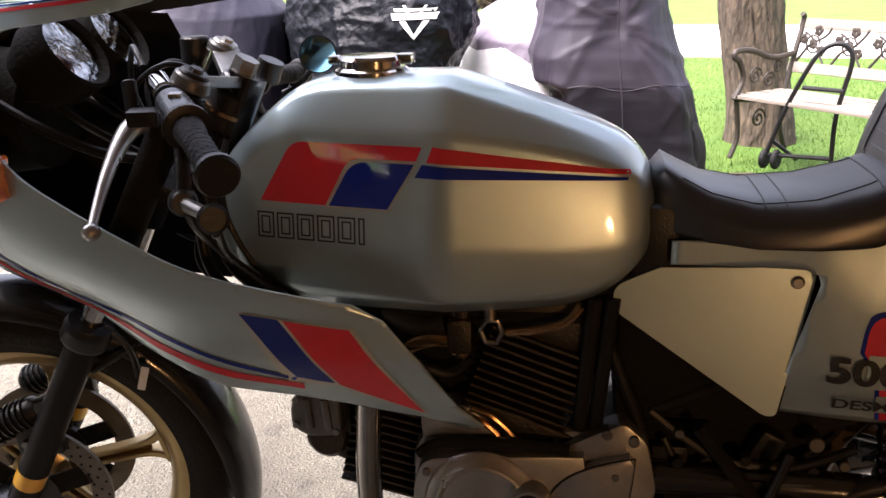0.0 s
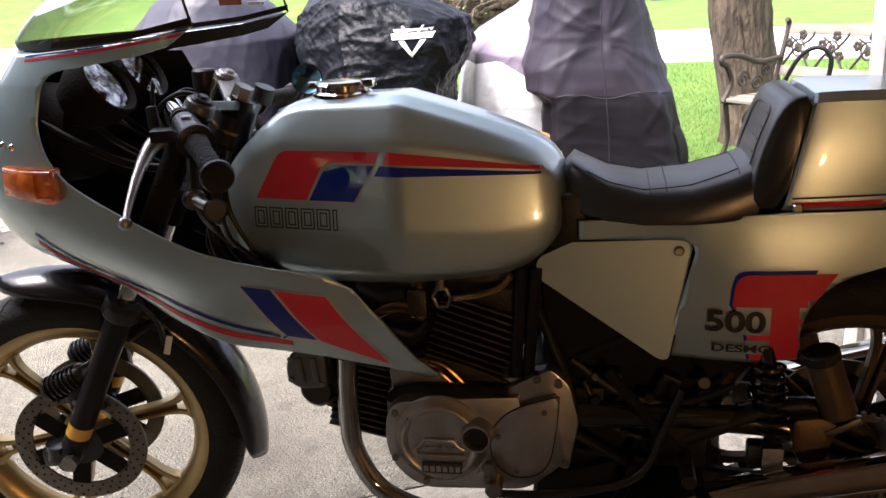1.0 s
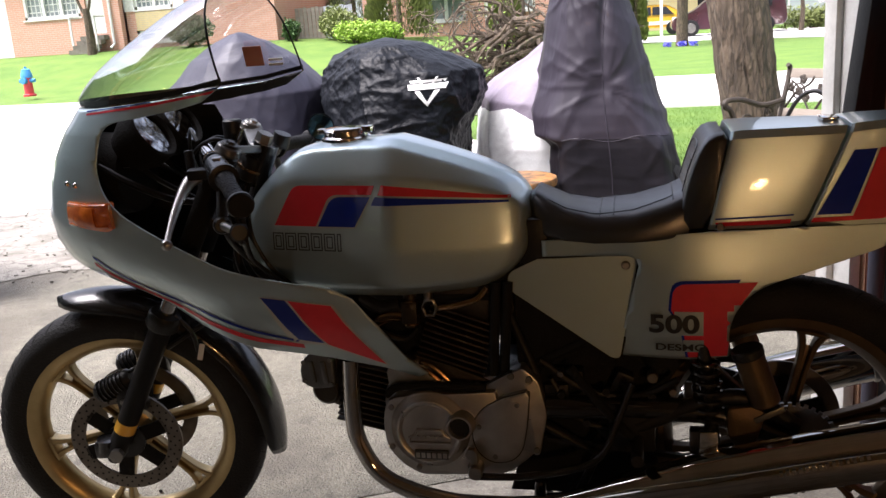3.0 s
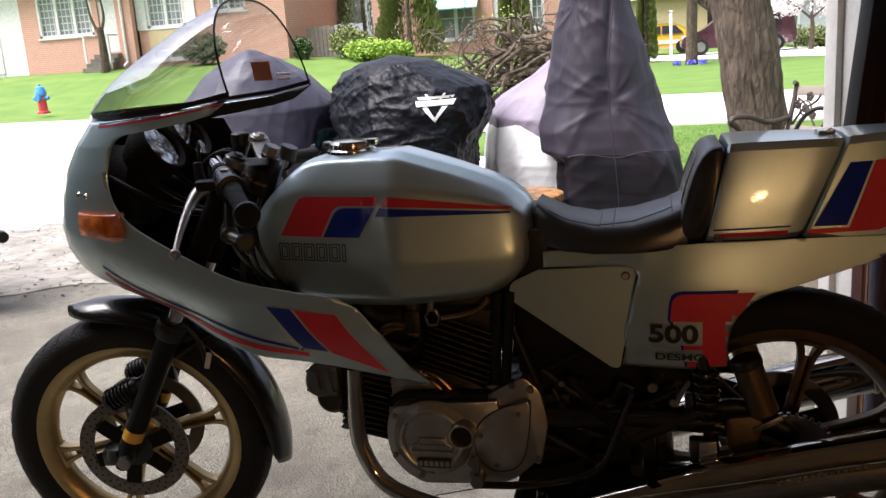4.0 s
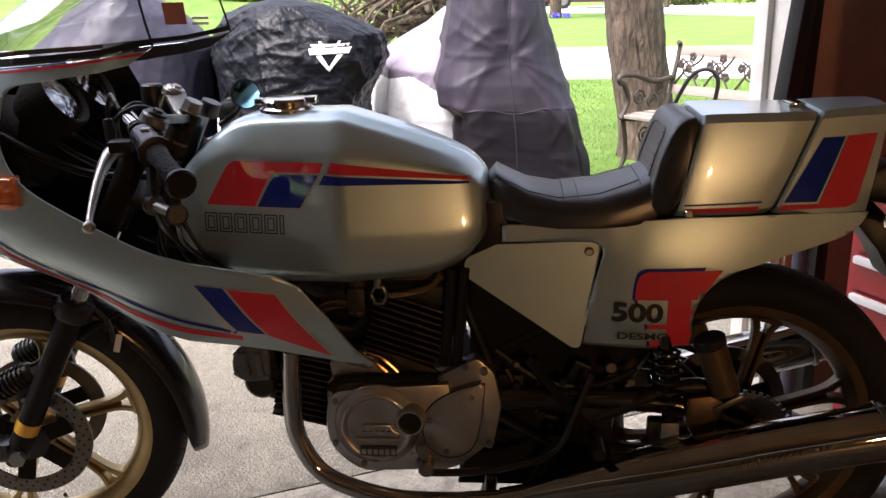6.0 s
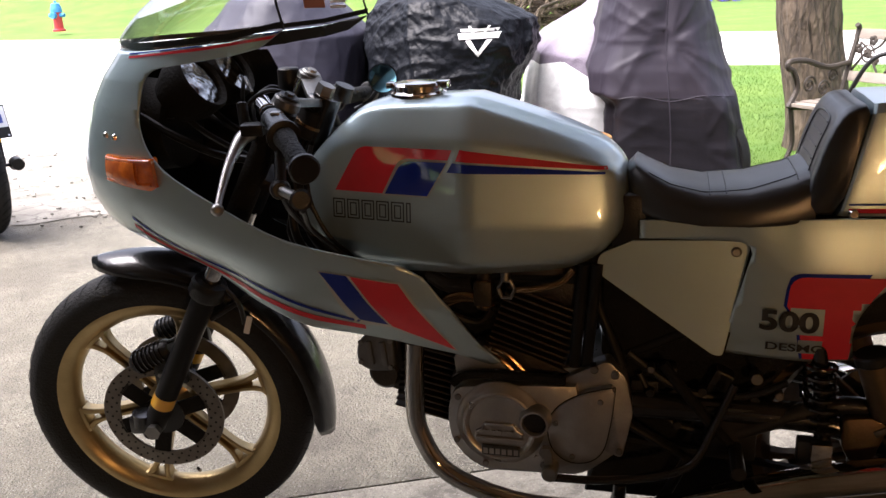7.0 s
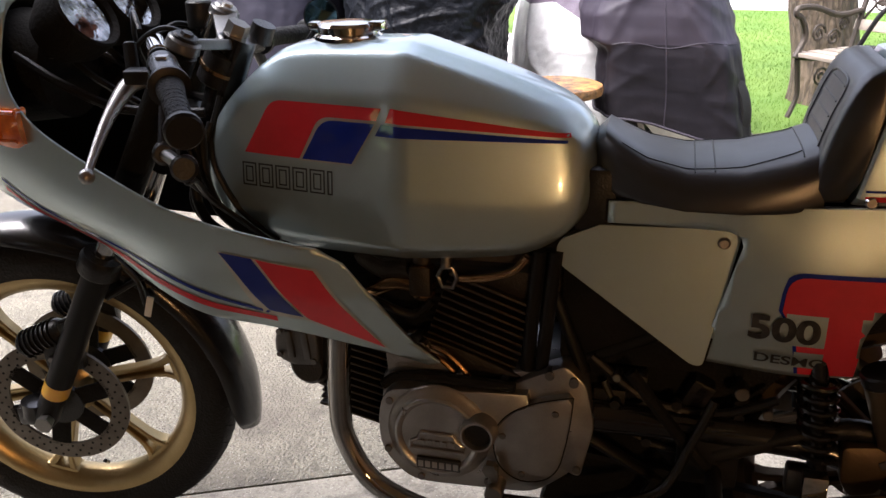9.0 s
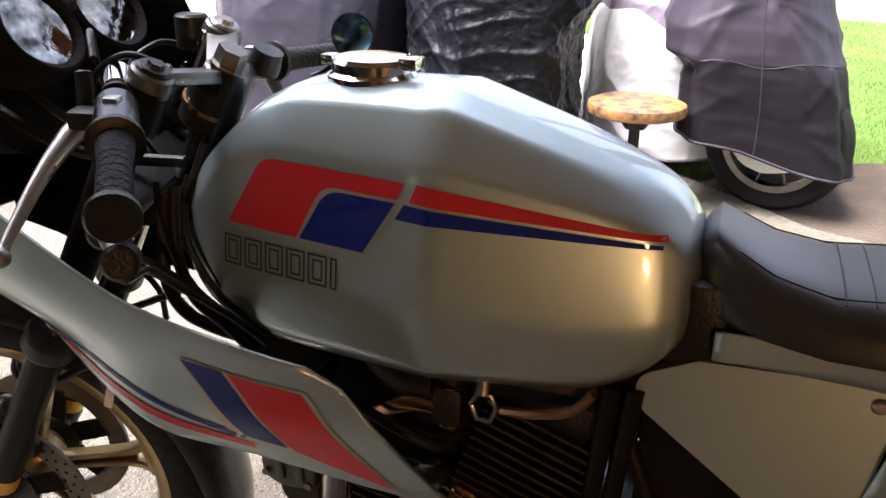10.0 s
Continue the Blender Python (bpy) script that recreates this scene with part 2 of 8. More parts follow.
LEAFY = mat("yellow green leaves", (0.20, 0.33, 0.03), 0.6, 0.0, (0.28, 0.40, 0.05), 4, 0.6, island=0.3, spec=0.3)
LEAFO = mat("olive leaves", (0.115, 0.145, 0.035), 0.6, 0.0, (0.16, 0.18, 0.055), 4, 0.6, island=0.35, spec=0.3)
BLOSSOM = mat("white blossom", (0.75, 0.70, 0.68), 0.7, 0.0, (0.65, 0.55, 0.55), 4, 0.6, island=0.15)
BRICK = mat("salmon brick", (0.42, 0.17, 0.10), 0.85, 0.0, (0.33, 0.12, 0.075), 9, 0.7, bump=0.06, bscale=40)
SHINGLE = mat("grey brown shingle", (0.12, 0.10, 0.085), 0.9, 0.0, (0.08, 0.065, 0.055), 6, 0.7, bump=0.1, bscale=30)
SIDING = mat("pale grey siding", (0.40, 0.42, 0.45), 0.7, 0.0, (0.34, 0.36, 0.39), 3, 0.5)
WOODG = mat("weathered bench wood", (0.26, 0.225, 0.185), 0.8, 0.0, (0.17, 0.14, 0.11), 8, 0.7, bump=0.05, bscale=60, stretch=(0.3, 1, 1))
IRON = mat("brown black cast iron", (0.035, 0.028, 0.022), 0.6, 0.2, (0.06, 0.045, 0.03), 20, 0.6, bump=0.05, bscale=120)
STOOLW = mat("worn varnished wood", (0.30, 0.145, 0.045), 0.5, 0.0, (0.04, 0.028, 0.02), 26, 1.0, bump=0.06, bscale=70)
TOOLRED = mat("red enamel", (0.30, 0.012, 0.016), 0.35, 0.0, (0.22, 0.010, 0.013), 7, 0.6, coat=0.1)
BROWN = mat("brown plywood", (0.36, 0.21, 0.135), 0.75, 0.0, (0.24, 0.135, 0.085), 6, 0.7, bump=0.04, bscale=60)
PLASTER = mat("pale garage plaster", (0.54, 0.435, 0.32), 0.85, 0.0, (0.45, 0.355, 0.25), 2.5, 0.7, bump=0.04, bscale=40)
CEIL = mat("brown ceiling board", (0.30, 0.23, 0.16), 0.85, 0.0, (0.23, 0.175, 0.12), 2.5, 0.7, bump=0.03, bscale=40)
TANWALL = mat("tan fibreboard", (0.42, 0.255, 0.11), 0.7, 0.0, (0.33, 0.195, 0.08), 3, 0.6, bump=0.03, bscale=40)
# dark green for the added wall that the fairing nose reflects
BOARDS = mat("dark green stand-in boards", (0.085, 0.11, 0.095), 0.8, 0.0, (0.055, 0.07, 0.06), 3, 0.7, bump=0.05, bscale=30)
LBLUE = mat("pale blue card", (0.25, 0.38, 0.62), 0.6, 0.0, (0.2, 0.32, 0.55), 6, 0.5)
TINT = mat("tinted car glass", (0.012, 0.013, 0.014), 0.12, 0.0, (0.02, 0.02, 0.02), 3, 0.5, spec=0.35)
MAROON = mat("maroon car paint", (0.045, 0.006, 0.010), 0.3, 0.2, (0.034, 0.004, 0.008), 4, 0.4, coat=0.6)
HYDBLUE = mat("blue hydrant paint", (0.05, 0.25, 0.55), 0.5, 0.0, (0.04, 0.2, 0.45), 9, 0.5)
HYDRED = mat("red hydrant paint", (0.62, 0.05, 0.06), 0.5, 0.0, (0.5, 0.035, 0.045), 9, 0.5)
PLATEW = mat("plate white", (0.62, 0.66, 0.72), 0.4, 0.0, (0.55, 0.6, 0.66), 9, 0.4)
PLATEB = mat("plate blue", (0.03, 0.06, 0.3), 0.4, 0.0, None, 9, 0.4)
WARM = bpy.data.materials.new("warm bulb")
WARM.use_nodes = True
WARM.node_tree.nodes["Principled BSDF"].inputs["Emission Color"].default_value = (1.0, 0.62, 0.26, 1)
WARM.node_tree.nodes["Principled BSDF"].inputs["Emission Strength"].default_value = 160.0


# ---- mesh helpers ----
def part(name, bm, material, parent=None, label="", sharp=38):
    """Links a bmesh as one mesh object under a thing or a part."""
    me = bpy.data.meshes.new(name)
    bmesh.ops.recalc_face_normals(bm, faces=bm.faces[:])
    bm.to_mesh(me)
    bm.free()
    if material is not None:
        me.materials.append(material)
    if sharp:
        for p in me.polygons:
            p.use_smooth = True
        me.set_sharp_from_angle(angle=radians(sharp))
    ob = new(name, me)
    if parent is not None:
        ob.parent = parent
    if label:
        ob["label"] = label
    return ob


def thing(name, loc, label, category, group="", rz=0.0, kind=""):
    e = new(name)
    e.matrix_world = pose(*loc, 0, 0, rz)
    e.empty_display_size = 0.1
    return tagged(e, label, category, group, kind)


def B():
    return bmesh.new()


def box(bm, c, s, m=None, bevel=0.0):
    mm = Matrix.Translation(c) @ (m.to_4x4() if m else Matrix()) @ Matrix.Diagonal((*s, 1))
    r = bmesh.ops.create_cube(bm, size=1.0, matrix=mm)
    if bevel:
        es = list({e for v in r["verts"] for e in v.link_edges})
        bmesh.ops.bevel(bm, geom=es, offset=bevel, segments=2, affect='EDGES', profile=0.6)
    return bm


def catmull(pts, n):
    P = [Vector(p) for p in pts]
    out = []
    for i in range(len(P) - 1):
        a, b, c, d = P[max(i - 1, 0)], P[i], P[i + 1], P[min(i + 2, len(P) - 1)]
        for k in range(n):
            t = k / n
            out.append(0.5 * ((2 * b) + (c - a) * t + (2 * a - 5 * b + 4 * c - d) * t * t + (3 * b - a - 3 * c + d) * t ** 3))
    out.append(P[-1])
    return out


def chaikin(pts, it=2, closed=False):
    for _ in range(it):
        q = []
        n = len(pts)
        rng = range(n) if closed else range(n - 1)
        if not closed:
            q.append(Vector(pts[0]))
        for i in rng:
            a, b = Vector(pts[i]), Vector(pts[(i + 1) % n])
            q += [a * 0.75 + b * 0.25, a * 0.25 + b * 0.75]
        if not closed:
            q.append(Vector(pts[-1]))
        pts = q
    return pts


def rings(bm, rs, cap=True, closed=True, loop=False):
    vs = [[bm.verts.new(p) for p in r] for r in rs]
    n = len(vs[0])
    m = len(vs)
    for i in range(m if loop else m - 1):
        a, b = vs[i], vs[(i + 1) % m]
        for j in range(n if closed else n - 1):
            k = (j + 1) % n
            bm.faces.new((a[j], a[k], b[k], b[j]))
    if cap and closed and not loop:
        bm.faces.new(vs[0][::-1])
        bm.faces.new(vs[-1])
    return vs


def tube(bm, pts, r, n=10, smooth=0, closed=False):
    P = catmull(pts, smooth) if smooth else [Vector(p) for p in pts]
    m = len(P)
    up = None
    rs = []
    for i, p in enumerate(P):
        a, b = (P[i - 1] if i or closed else P[0]), (P[(i + 1) % m] if i < m - 1 or closed else P[-1])
        d = (b - a).normalized()
        if up is None:
            up = Vector((0, 0, 1)) if abs(d.z) < 0.9 else Vector((1, 0, 0))
        s = d.cross(up).normalized()
        up = s.cross(d).normalized()
        if isinstance(r, (int, float)):
            rad = r
        else:
            f = i / (m - 1) * (len(r) - 1)
            k = min(int(f), len(r) - 2)
            rad = r[k] + (r[k + 1] - r[k]) * (f - k)
        rs.append([p + (s * math.cos(2 * math.pi * j / n) + up * math.sin(2 * math.pi * j / n)) * rad for j in range(n)])
    rings(bm, rs, True, True, closed)
    return bm


def cyl(bm, p0, p1, r0, r1=None, n=20, bevel=0.0):
    r1 = r0 if r1 is None else r1
    if bevel:
        a, b = Vector(p0), Vector(p1)
        d = (b - a).normalized()
        return tube(bm, [a, a + d * bevel, b - d * bevel, b], [r0 - bevel, r0, r1, r1 - bevel], n)
    return tube(bm, [p0, p1], [r0, r1], n)


def lathe(bm, prof, o=(0, 0, 0), m=None, n=40, closed=True):
    """Revolves (radius, height) pairs about the local y axis."""
    mm = m or Matrix.Identity(3)
    o = Vector(o)
    rs = []
    for k in range(n):
        a = 2 * math.pi * k / n
        rs.append([o + mm @ Vector((r * math.cos(a), h, r * math.sin(a))) for r, h in prof])
    rings(bm, rs, False, closed, True)
    bmesh.ops.remove_doubles(bm, verts=bm.verts[:], dist=1e-5)
    return bm


def prism(bm, poly, y0, y1, bevel=0.0, seg=2):
    """Extrudes an outline of (x, z) from y0 to y1."""
    a = [bm.verts.new((x, y0, z)) for x, z in poly]
    b = [bm.verts.new((x, y1, z)) for x, z in poly]
    f = [bm.faces.new(a), bm.faces.new(b[::-1])]
    n = len(poly)
    for i in range(n):
        f.append(bm.faces.new((a[i], b[i], b[(i + 1) % n], a[(i + 1) % n])))
    bmesh.ops.recalc_face_normals(bm, faces=f)
    if bevel:
        es = list(f[0].edges) + list(f[1].edges)
        bmesh.ops.bevel(bm, geom=es, offset=bevel, segments=seg, affect='EDGES', profile=0.5)
    return bm


def grid_cut(bm, step, lo, hi):
    for ax in (0, 2):
        no = Vector((1, 0, 0)) if ax == 0 else Vector((0, 0, 1))
        k = math.floor(lo[ax] / step) + 1
        while k * step < hi[ax]:
            bmesh.ops.bisect_plane(bm, geom=bm.verts[:] + bm.edges[:] + bm.faces[:], plane_co=no * (k * step), plane_no=no, dist=1e-6)
            k += 1


def flat(poly, step):
    bm = bmesh.new()
    f = bm.faces.new([bm.verts.new((x, 0, z)) for x, z in poly])
    f.normal_update()
    bmesh.ops.triangulate(bm, faces=[f], ngon_method='EAR_CLIP')
    xs, zs = [p[0] for p in poly], [p[1] for p in poly]
    grid_cut(bm, step, (min(xs), 0, min(zs)), (max(xs), 0, max(zs)))
    bmesh.ops.remove_doubles(bm, verts=bm.verts[:], dist=1e-5)
    return bm


def skin(poly, w, side=-1, thick=0.004, step=0.02, off=0.0):
    """A curved sheet: an outline of (x, z) laid on the half width w(x, z); its back takes the second material."""
    bm = flat(poly, step)
    for v in bm.verts:
        v.co.y = side * (w(v.co.x, v.co.z) + off)
    if thick:
        f0 = bm.faces[:]
        rim = [e for e in bm.edges if e.is_boundary]
        back = {}
        for v in bm.verts[:]:
            back[v] = bm.verts.new((v.co.x, v.co.y - side * thick, v.co.z))
        for f in f0:
            bm.faces.new([back[v] for v in reversed(f.verts)]).material_index = 1
        for e in rim:
            p, q = e.verts
            bm.faces.new((p, q, back[q], back[p]))
    return bm


def decal(poly, tree, side=-1, step=0.02, off=0.0012):
    """Thin paint laid from the side on a body given as a BVH tree."""
    bm = flat(poly, step)
    for v in bm.verts:
        hit = tree.ray_cast(Vector((v.co.x, side * 2.0, v.co.z)), Vector((0, -side, 0)))
        v.co.y = (hit[0].y + side * off) if hit[0] else 0.0
    bad = [v for v in bm.verts if v.co.y == 0.0]
    bmesh.ops.delete(bm, geom=bad, context='VERTS')
    return bm


def tree_of(*obs):
    from mathutils.bvhtree import BVHTree
    vs, fs = [], []
    for ob in obs:
        k = len(vs)
        vs += [v.co.copy() for v in ob.data.vertices]
        fs += [[i + k for i in p.vertices] for p in ob.data.polygons]
    return BVHTree.FromPolygons(vs, fs)


def lerp_table(tab, x):
    if x <= tab[0][0]:
        return tab[0][1:]
    for a, b in zip(tab, tab[1:]):
        if x <= b[0]:
            t = (x - a[0]) / (b[0] - a[0])
            return tuple(p + (q - p) * t for p, q in zip(a[1:], b[1:]))
    return tab[-1][1:]


def round_corner(poly, r, idx, n=5):
    """Rounds the named corners of an outline."""
    out = []
    m = len(poly)
    for i, p in enumerate(poly):
        if i not in idx:
            out.append(p)
            continue
        a, b, c = Vector(poly[i - 1]), Vector(p), Vector(poly[(i + 1) % m])
        u, v = (a - b), (c - b)
        k = min(r, u.length * 0.48, v.length * 0.48)
        p0, p2 = b + u.normalized() * k, b + v.normalized() * k
        for j in range(n + 1):
            t = j / n
            q = p0 * (1 - t) ** 2 + b * 2 * t * (1 - t) + p2 * t * t
            out.append((q.x, q.y))
    return out


def writing(text, size, loc, rot, material, parent, name="lettering", depth=0.0006, sx=1.0, bold=0.0, tree=None):
    cu = bpy.data.curves.new(name, 'FONT')
    cu.body, cu.size, cu.extrude, cu.offset = text, size, depth, bold
    ob = new(name + "_curve", cu)
    me = bpy.data.meshes.new_from_object(ob)
    bpy.data.objects.remove(ob)
    bpy.data.curves.remove(cu)
    me.materials.append(material)
    me.transform(Matrix.LocRotScale(loc, Euler([radians(a) for a in rot]), None) @ Matrix.Diagonal((sx, 1, 1, 1)))
    if tree:
        bm = bmesh.new()
        bm.from_mesh(me)
        co = [v.co for v in bm.verts]
        grid_cut(bm, 0.007, (min(c.x for c in co), 0, min(c.z for c in co)), (max(c.x for c in co), 0, max(c.z for c in co)))
        bm.to_mesh(me)
        bm.free()
        for v in me.vertices:
            h = tree.ray_cast(Vector((v.co.x, -2.0, v.co.z)), Vector((0, 1, 0)))
            if h[0]:
                v.co.y = h[0].y - 0.0044
    ob = new(name, me)
    ob.parent = parent
    return ob


PANE = mat("grey curtained pane", (0.16, 0.19, 0.19), 0.08, 0.0, (0.34, 0.37, 0.36), 3, 0.6, spec=0.8)


def brick_mat(name, c1, c2, mortar, scale=1.0):
    """Courses 75 mm high in the facade's own metres."""
    m = mat(name, c1, 0.85, 0.0, c2, 5, 0.6, bump=0.05, bscale=40)
    N, Lk = m.node_tree.nodes, m.node_tree.links
    b = N["Principled BSDF"]
    old = b.inputs["Base Color"].links[0].from_socket
    tc = N.new("ShaderNodeTexCoord")
    mp = N.new("ShaderNodeMapping")
    mp.inputs["Rotation"].default_value = (radians(90), 0, 0)
    Lk.new(tc.outputs["Object"], mp.inputs["Vector"])
    br = N.new("ShaderNodeTexBrick")
    br.inputs["Scale"].default_value = 1.0
    br.inputs["Brick Width"].default_value, br.inputs["Row Height"].default_value, br.inputs["Mortar Size"].default_value = 0.23, 0.075, 0.008
    br.inputs["Mortar"].default_value = (*mortar, 1)
    Lk.new(mp.outputs["Vector"], br.inputs["Vector"])
    Lk.new(old, br.inputs["Color1"])
    Lk.new(old, br.inputs["Color2"])
    Lk.new(br.outputs["Color"], b.inputs["Base Color"])
    return m


BRICK_WALL = brick_mat("salmon brickwork", (0.56, 0.29, 0.205), (0.48, 0.23, 0.155), (0.52, 0.42, 0.36))
BRICKY_WALL = brick_mat("yellow brickwork", (0.58, 0.46, 0.24), (0.50, 0.38, 0.19), (0.42, 0.36, 0.27))

# ---- the garage: its doorway line runs at 25 degrees to the motorcycle ----
JX, JY, GA = 0.80, 2.06, radians(25)
E1, NO = Vector((math.cos(GA), math.sin(GA), 0)), Vector((-math.sin(GA), math.cos(GA), 0))
GROT = 25.0


def G(u, v, z=0.0):
    """u along the doorway to the right of its jamb, v outwards."""
    p = Vector((JX, JY, z)) + E1 * u + NO * v
    return (p.x, p.y, p.z)


def setting(name, bm, material, label, category="", sharp=30, loc=None, rz=0.0):
    ob = part(name, bm, material, None, "", sharp)
    if loc:
        ob.matrix_world = pose(*loc, 0, 0, rz)
    return tagged(ob, label, category or name.split("_")[0], "", "structure")


o0 = G(0, 0)
bm = box(B(), (-2.6, -3.15, -0.06), (6.5, 6.28, 0.12), bevel=0.006)
setting("floor", bm, SLAB, "worn stained concrete garage floor slab", "floor", 30, o0, GROT)
bm = box(B(), (0.64, -3.2, 1.25), (0.14, 6.3, 2.5))
setting("wall_east", bm, PLASTER, "dull plastered garage side wall", "wall", 30, o0, GROT)
bm = box(B(), (-5.85, -3.2, 0.375), (0.14, 6.3, 0.75))
box(bm, (-5.85, -3.2, 1.975), (0.14, 6.3, 1.05))
box(bm, (-5.85, -1.45, 1.1), (0.14, 2.8, 0.7))
box(bm, (-5.85, -4.95, 1.1), (0.14, 2.8, 0.7))
setting("wall_west", bm, PLASTER, "dull plastered garage side wall", "wall", 30, o0, GROT)
bm = B()
for y, z, sy, sz in ((-3.2, 0.765, 0.70, 0.03), (-3.2, 1.435, 0.70, 0.03), (-3.535, 1.1, 0.03, 0.64), (-2.865, 1.1, 0.03, 0.64), (-3.2, 1.1, 0.025, 0.64)):
    box(bm, (-5.85, y, z), (0.08, sy, sz))
setting("window_1", bm, WHITEP, "small white garage side window", "window", 30, o0, GROT)
bm = box(B(), (-2.6, -6.4, 1.25), (6.62, 0.14, 2.5))
setting("wall_south", bm, TANWALL, "tan fibreboard garage back wall", "wall", 30, o0, GROT)
bm = box(B(), (-2.6, 0.0, 2.36), (6.62, 0.16, 0.42))
setting("wall_north", bm, BROWN, "brown boarded wall above the garage doorway", "wall", 30, o0, GROT)
bm = box(B(), (0.335, -0.04, 1.07), (0.47, 0.08, 2.13))
setting("wall_pier", bm, BROWN, "brown boarded return beside the doorway", "wall", 30, o0, GROT)
bm = box(B(), (-5.3, 0.0, 1.07), (0.98, 0.16, 2.13))
setting("wall_pier_west", bm, BROWN, "brown boarded return beside the doorway", "wall", 30, o0, GROT)
# added out of view: darkens the nose's reflection and blocks sky from the left
bm = box(B(), (-6.05, 3.2, 1.6), (0.2, 6.2, 3.4))
for k in range(11):
    box(bm, (-5.945, 3.2, 0.15 + 0.3 * k), (0.03, 6.2, 0.28))
setting("wall_house", bm, BOARDS, "unseen green boarded wall added to darken the fairing's reflections", "wall", 30, o0, GROT)
bm = box(B(), (-2.6, -3.2, 2.62), (6.62, 6.5, 0.1))
setting("ceiling", bm, CEIL, "plain brown boarded garage ceiling", "ceiling", 30, o0, GROT)
bm = box(B(), (0.078, 0.0, 1.07), (0.036, 0.13, 2.13), bevel=0.006)
box(bm, (0.05, 0.03, 1.07), (0.022, 0.05, 2.13), bevel=0.003)
setting("trim", bm, WHITEP, "flaking white painted timber door jamb", "door jamb", 30, o0, GROT)

track = thing("door_track", o0, "black steel garage door track on the jamb", "door track", rz=GROT)
bm = B()
prism(bm, [(-0.015, 0.88), (0.03, 0.88), (0.07, 1.25), (0.12, 2.1), (0.08, 2.1), (0.028, 1.22)], -0.15, -0.10, 0.003)
prism(bm, [(0.035, 0.88), (0.10, 0.88), (0.115, 1.25), (0.16, 2.1), (0.11, 2.1), (0.07, 1.22)], -0.12, -0.094)
part("rail", bm, BLACKM, track)
bm = box(B(), (0.05, -0.12, 0.875), (0.09, 0.06, 0.02), bevel=0.004)
part("bracket", bm, BLACKM, track)
bm = box(B(), (0.17, -0.12, 0.43), (0.04, 0.05, 0.86), bevel=0.004)
part("lower_rail", bm, BLACKM, track)

# warm work lamp hanging inside the garage, behind the walk
lamp = thing("work_lamp", (1.45, -2.35, 0.80), "bare warm bulb in a clamp work lamp", "lamp")
bm = B()
bmesh.ops.create_uvsphere(bm, u_segments=16, v_segments=10, radius=0.035, matrix=Matrix.Translation((0, 0.02, 0)))
part("bulb", bm, WARM, lamp)
bm = lathe(B(), [(0.03, -0.09), (0.035, -0.06), (0.10, 0.02), (0.135, 0.075), (0.131, 0.077), (0.096, 0.024), (0.03, -0.055)], n=24)
part("shade", bm, STEEL, lamp)
bm = tube(B(), [(0, -0.09, 0), (0, -0.12, 0.05), (0, -0.13, 1.77)], 0.008, 8)
part("cord", bm, BLACKM, lamp)
ld = bpy.data.lights.new("work_lamp_light", 'POINT')
ld.energy, ld.color, ld.shadow_soft_size = 8.0, (1.0, 0.44, 0.12), 0.03
lo = new("work_lamp_light", ld)
lo.location = (1.45, -2.285, 0.80)

# ---- outdoors ----
def sstep(a, b, x):
    t = min(1, max(0, (x - a) / (b - a)))
    return t * t * (3 - 2 * t)


def land(x, y):
    """Height of the ground: level to the street, then rising to the houses."""
    h = 1.12 * sstep(21, 30, y) * sstep(-5.0, -14.0, x) + 0.75 * sstep(22, 32, y) * sstep(1.0, -6.0, x) * sstep(-14.0, -5.0, x)
    return h - 0.035 + 0.01 * noise.noise((x * 0.4, y * 0.4, 0))


bm = B()
xs = [-900, -300, -120, -60] + [-40 + i * 1.0 for i in range(61)] + [30, 60, 120, 300, 900]
ys = [-300, -60, -10, -2] + [0 + i * 1.0 for i in range(46)] + [55, 80, 150, 400, 1200]
gv = [[bm.verts.new((x, y, land(x, y))) for x in xs] for y in ys]
for j in range(len(ys) - 1):
    for i in range(len(xs) - 1):
        bm.faces.new((gv[j][i], gv[j][i + 1], gv[j + 1][i + 1], gv[j + 1][i]))
setting("ground", bm, GRASS, "bright green lawn stretching past the street", "lawn", 60)


def sheet(name, pts, z, material, label, cat, thick=0.05):
    bm = B()
    a = [bm.verts.new((x, y, z)) for x, y in pts]
    b = [bm.verts.new((x, y, z - thick)) for x, y in pts]
    bm.faces.new(a)
    n = len(a)
    for i in range(n):
        bm.faces.new((a[i], b[i], b[(i + 1) % n], a[(i + 1) % n]))
    return setting(name, bm, material, label, cat, 30)


p = [G(-5.6, 0.0), G(0.85, 0.0), G(0.92, 0.9), G(0.80, 1.35), G(0.42, 1.75), G(0.1, 2.6), G(0.1, 5.0), G(0.3, 9.6), (-3.2, 11.55), (-12.0, 12.28), (-12.0, 1.0), G(-6.6, 0.0)]
sheet("pavement_driveway", [(q[0], q[1]) for q in p], -0.004, CONCRETE, "pale sunlit concrete driveway with dark specks", "driveway")
rnd = random.Random(17)
edge = [(-12.0, 3.9), (-9.0, 4.2), (-6.2, 4.5), (-4.9, 4.9), (-4.4, 5.45), (-3.6, 5.6), (-2.4, 5.3), (-1.0, 5.9), (0.35, 6.2)]
edge = [(p.x + rnd.uniform(-0.06, 0.06), p.y + rnd.uniform(-0.07, 0.07)) for p in catmull([(x, y, 0) for x, y in edge], 8)]
q9 = G(0.3, 9.6)
sheet("pavement_outer", edge + [(q9[0] - 0.05, q9[1]), (-3.2, 11.50), (-12.0, 12.23)], 0.006, STREET, "pale smooth outer driveway with a ragged near edge", "driveway", 0.03)
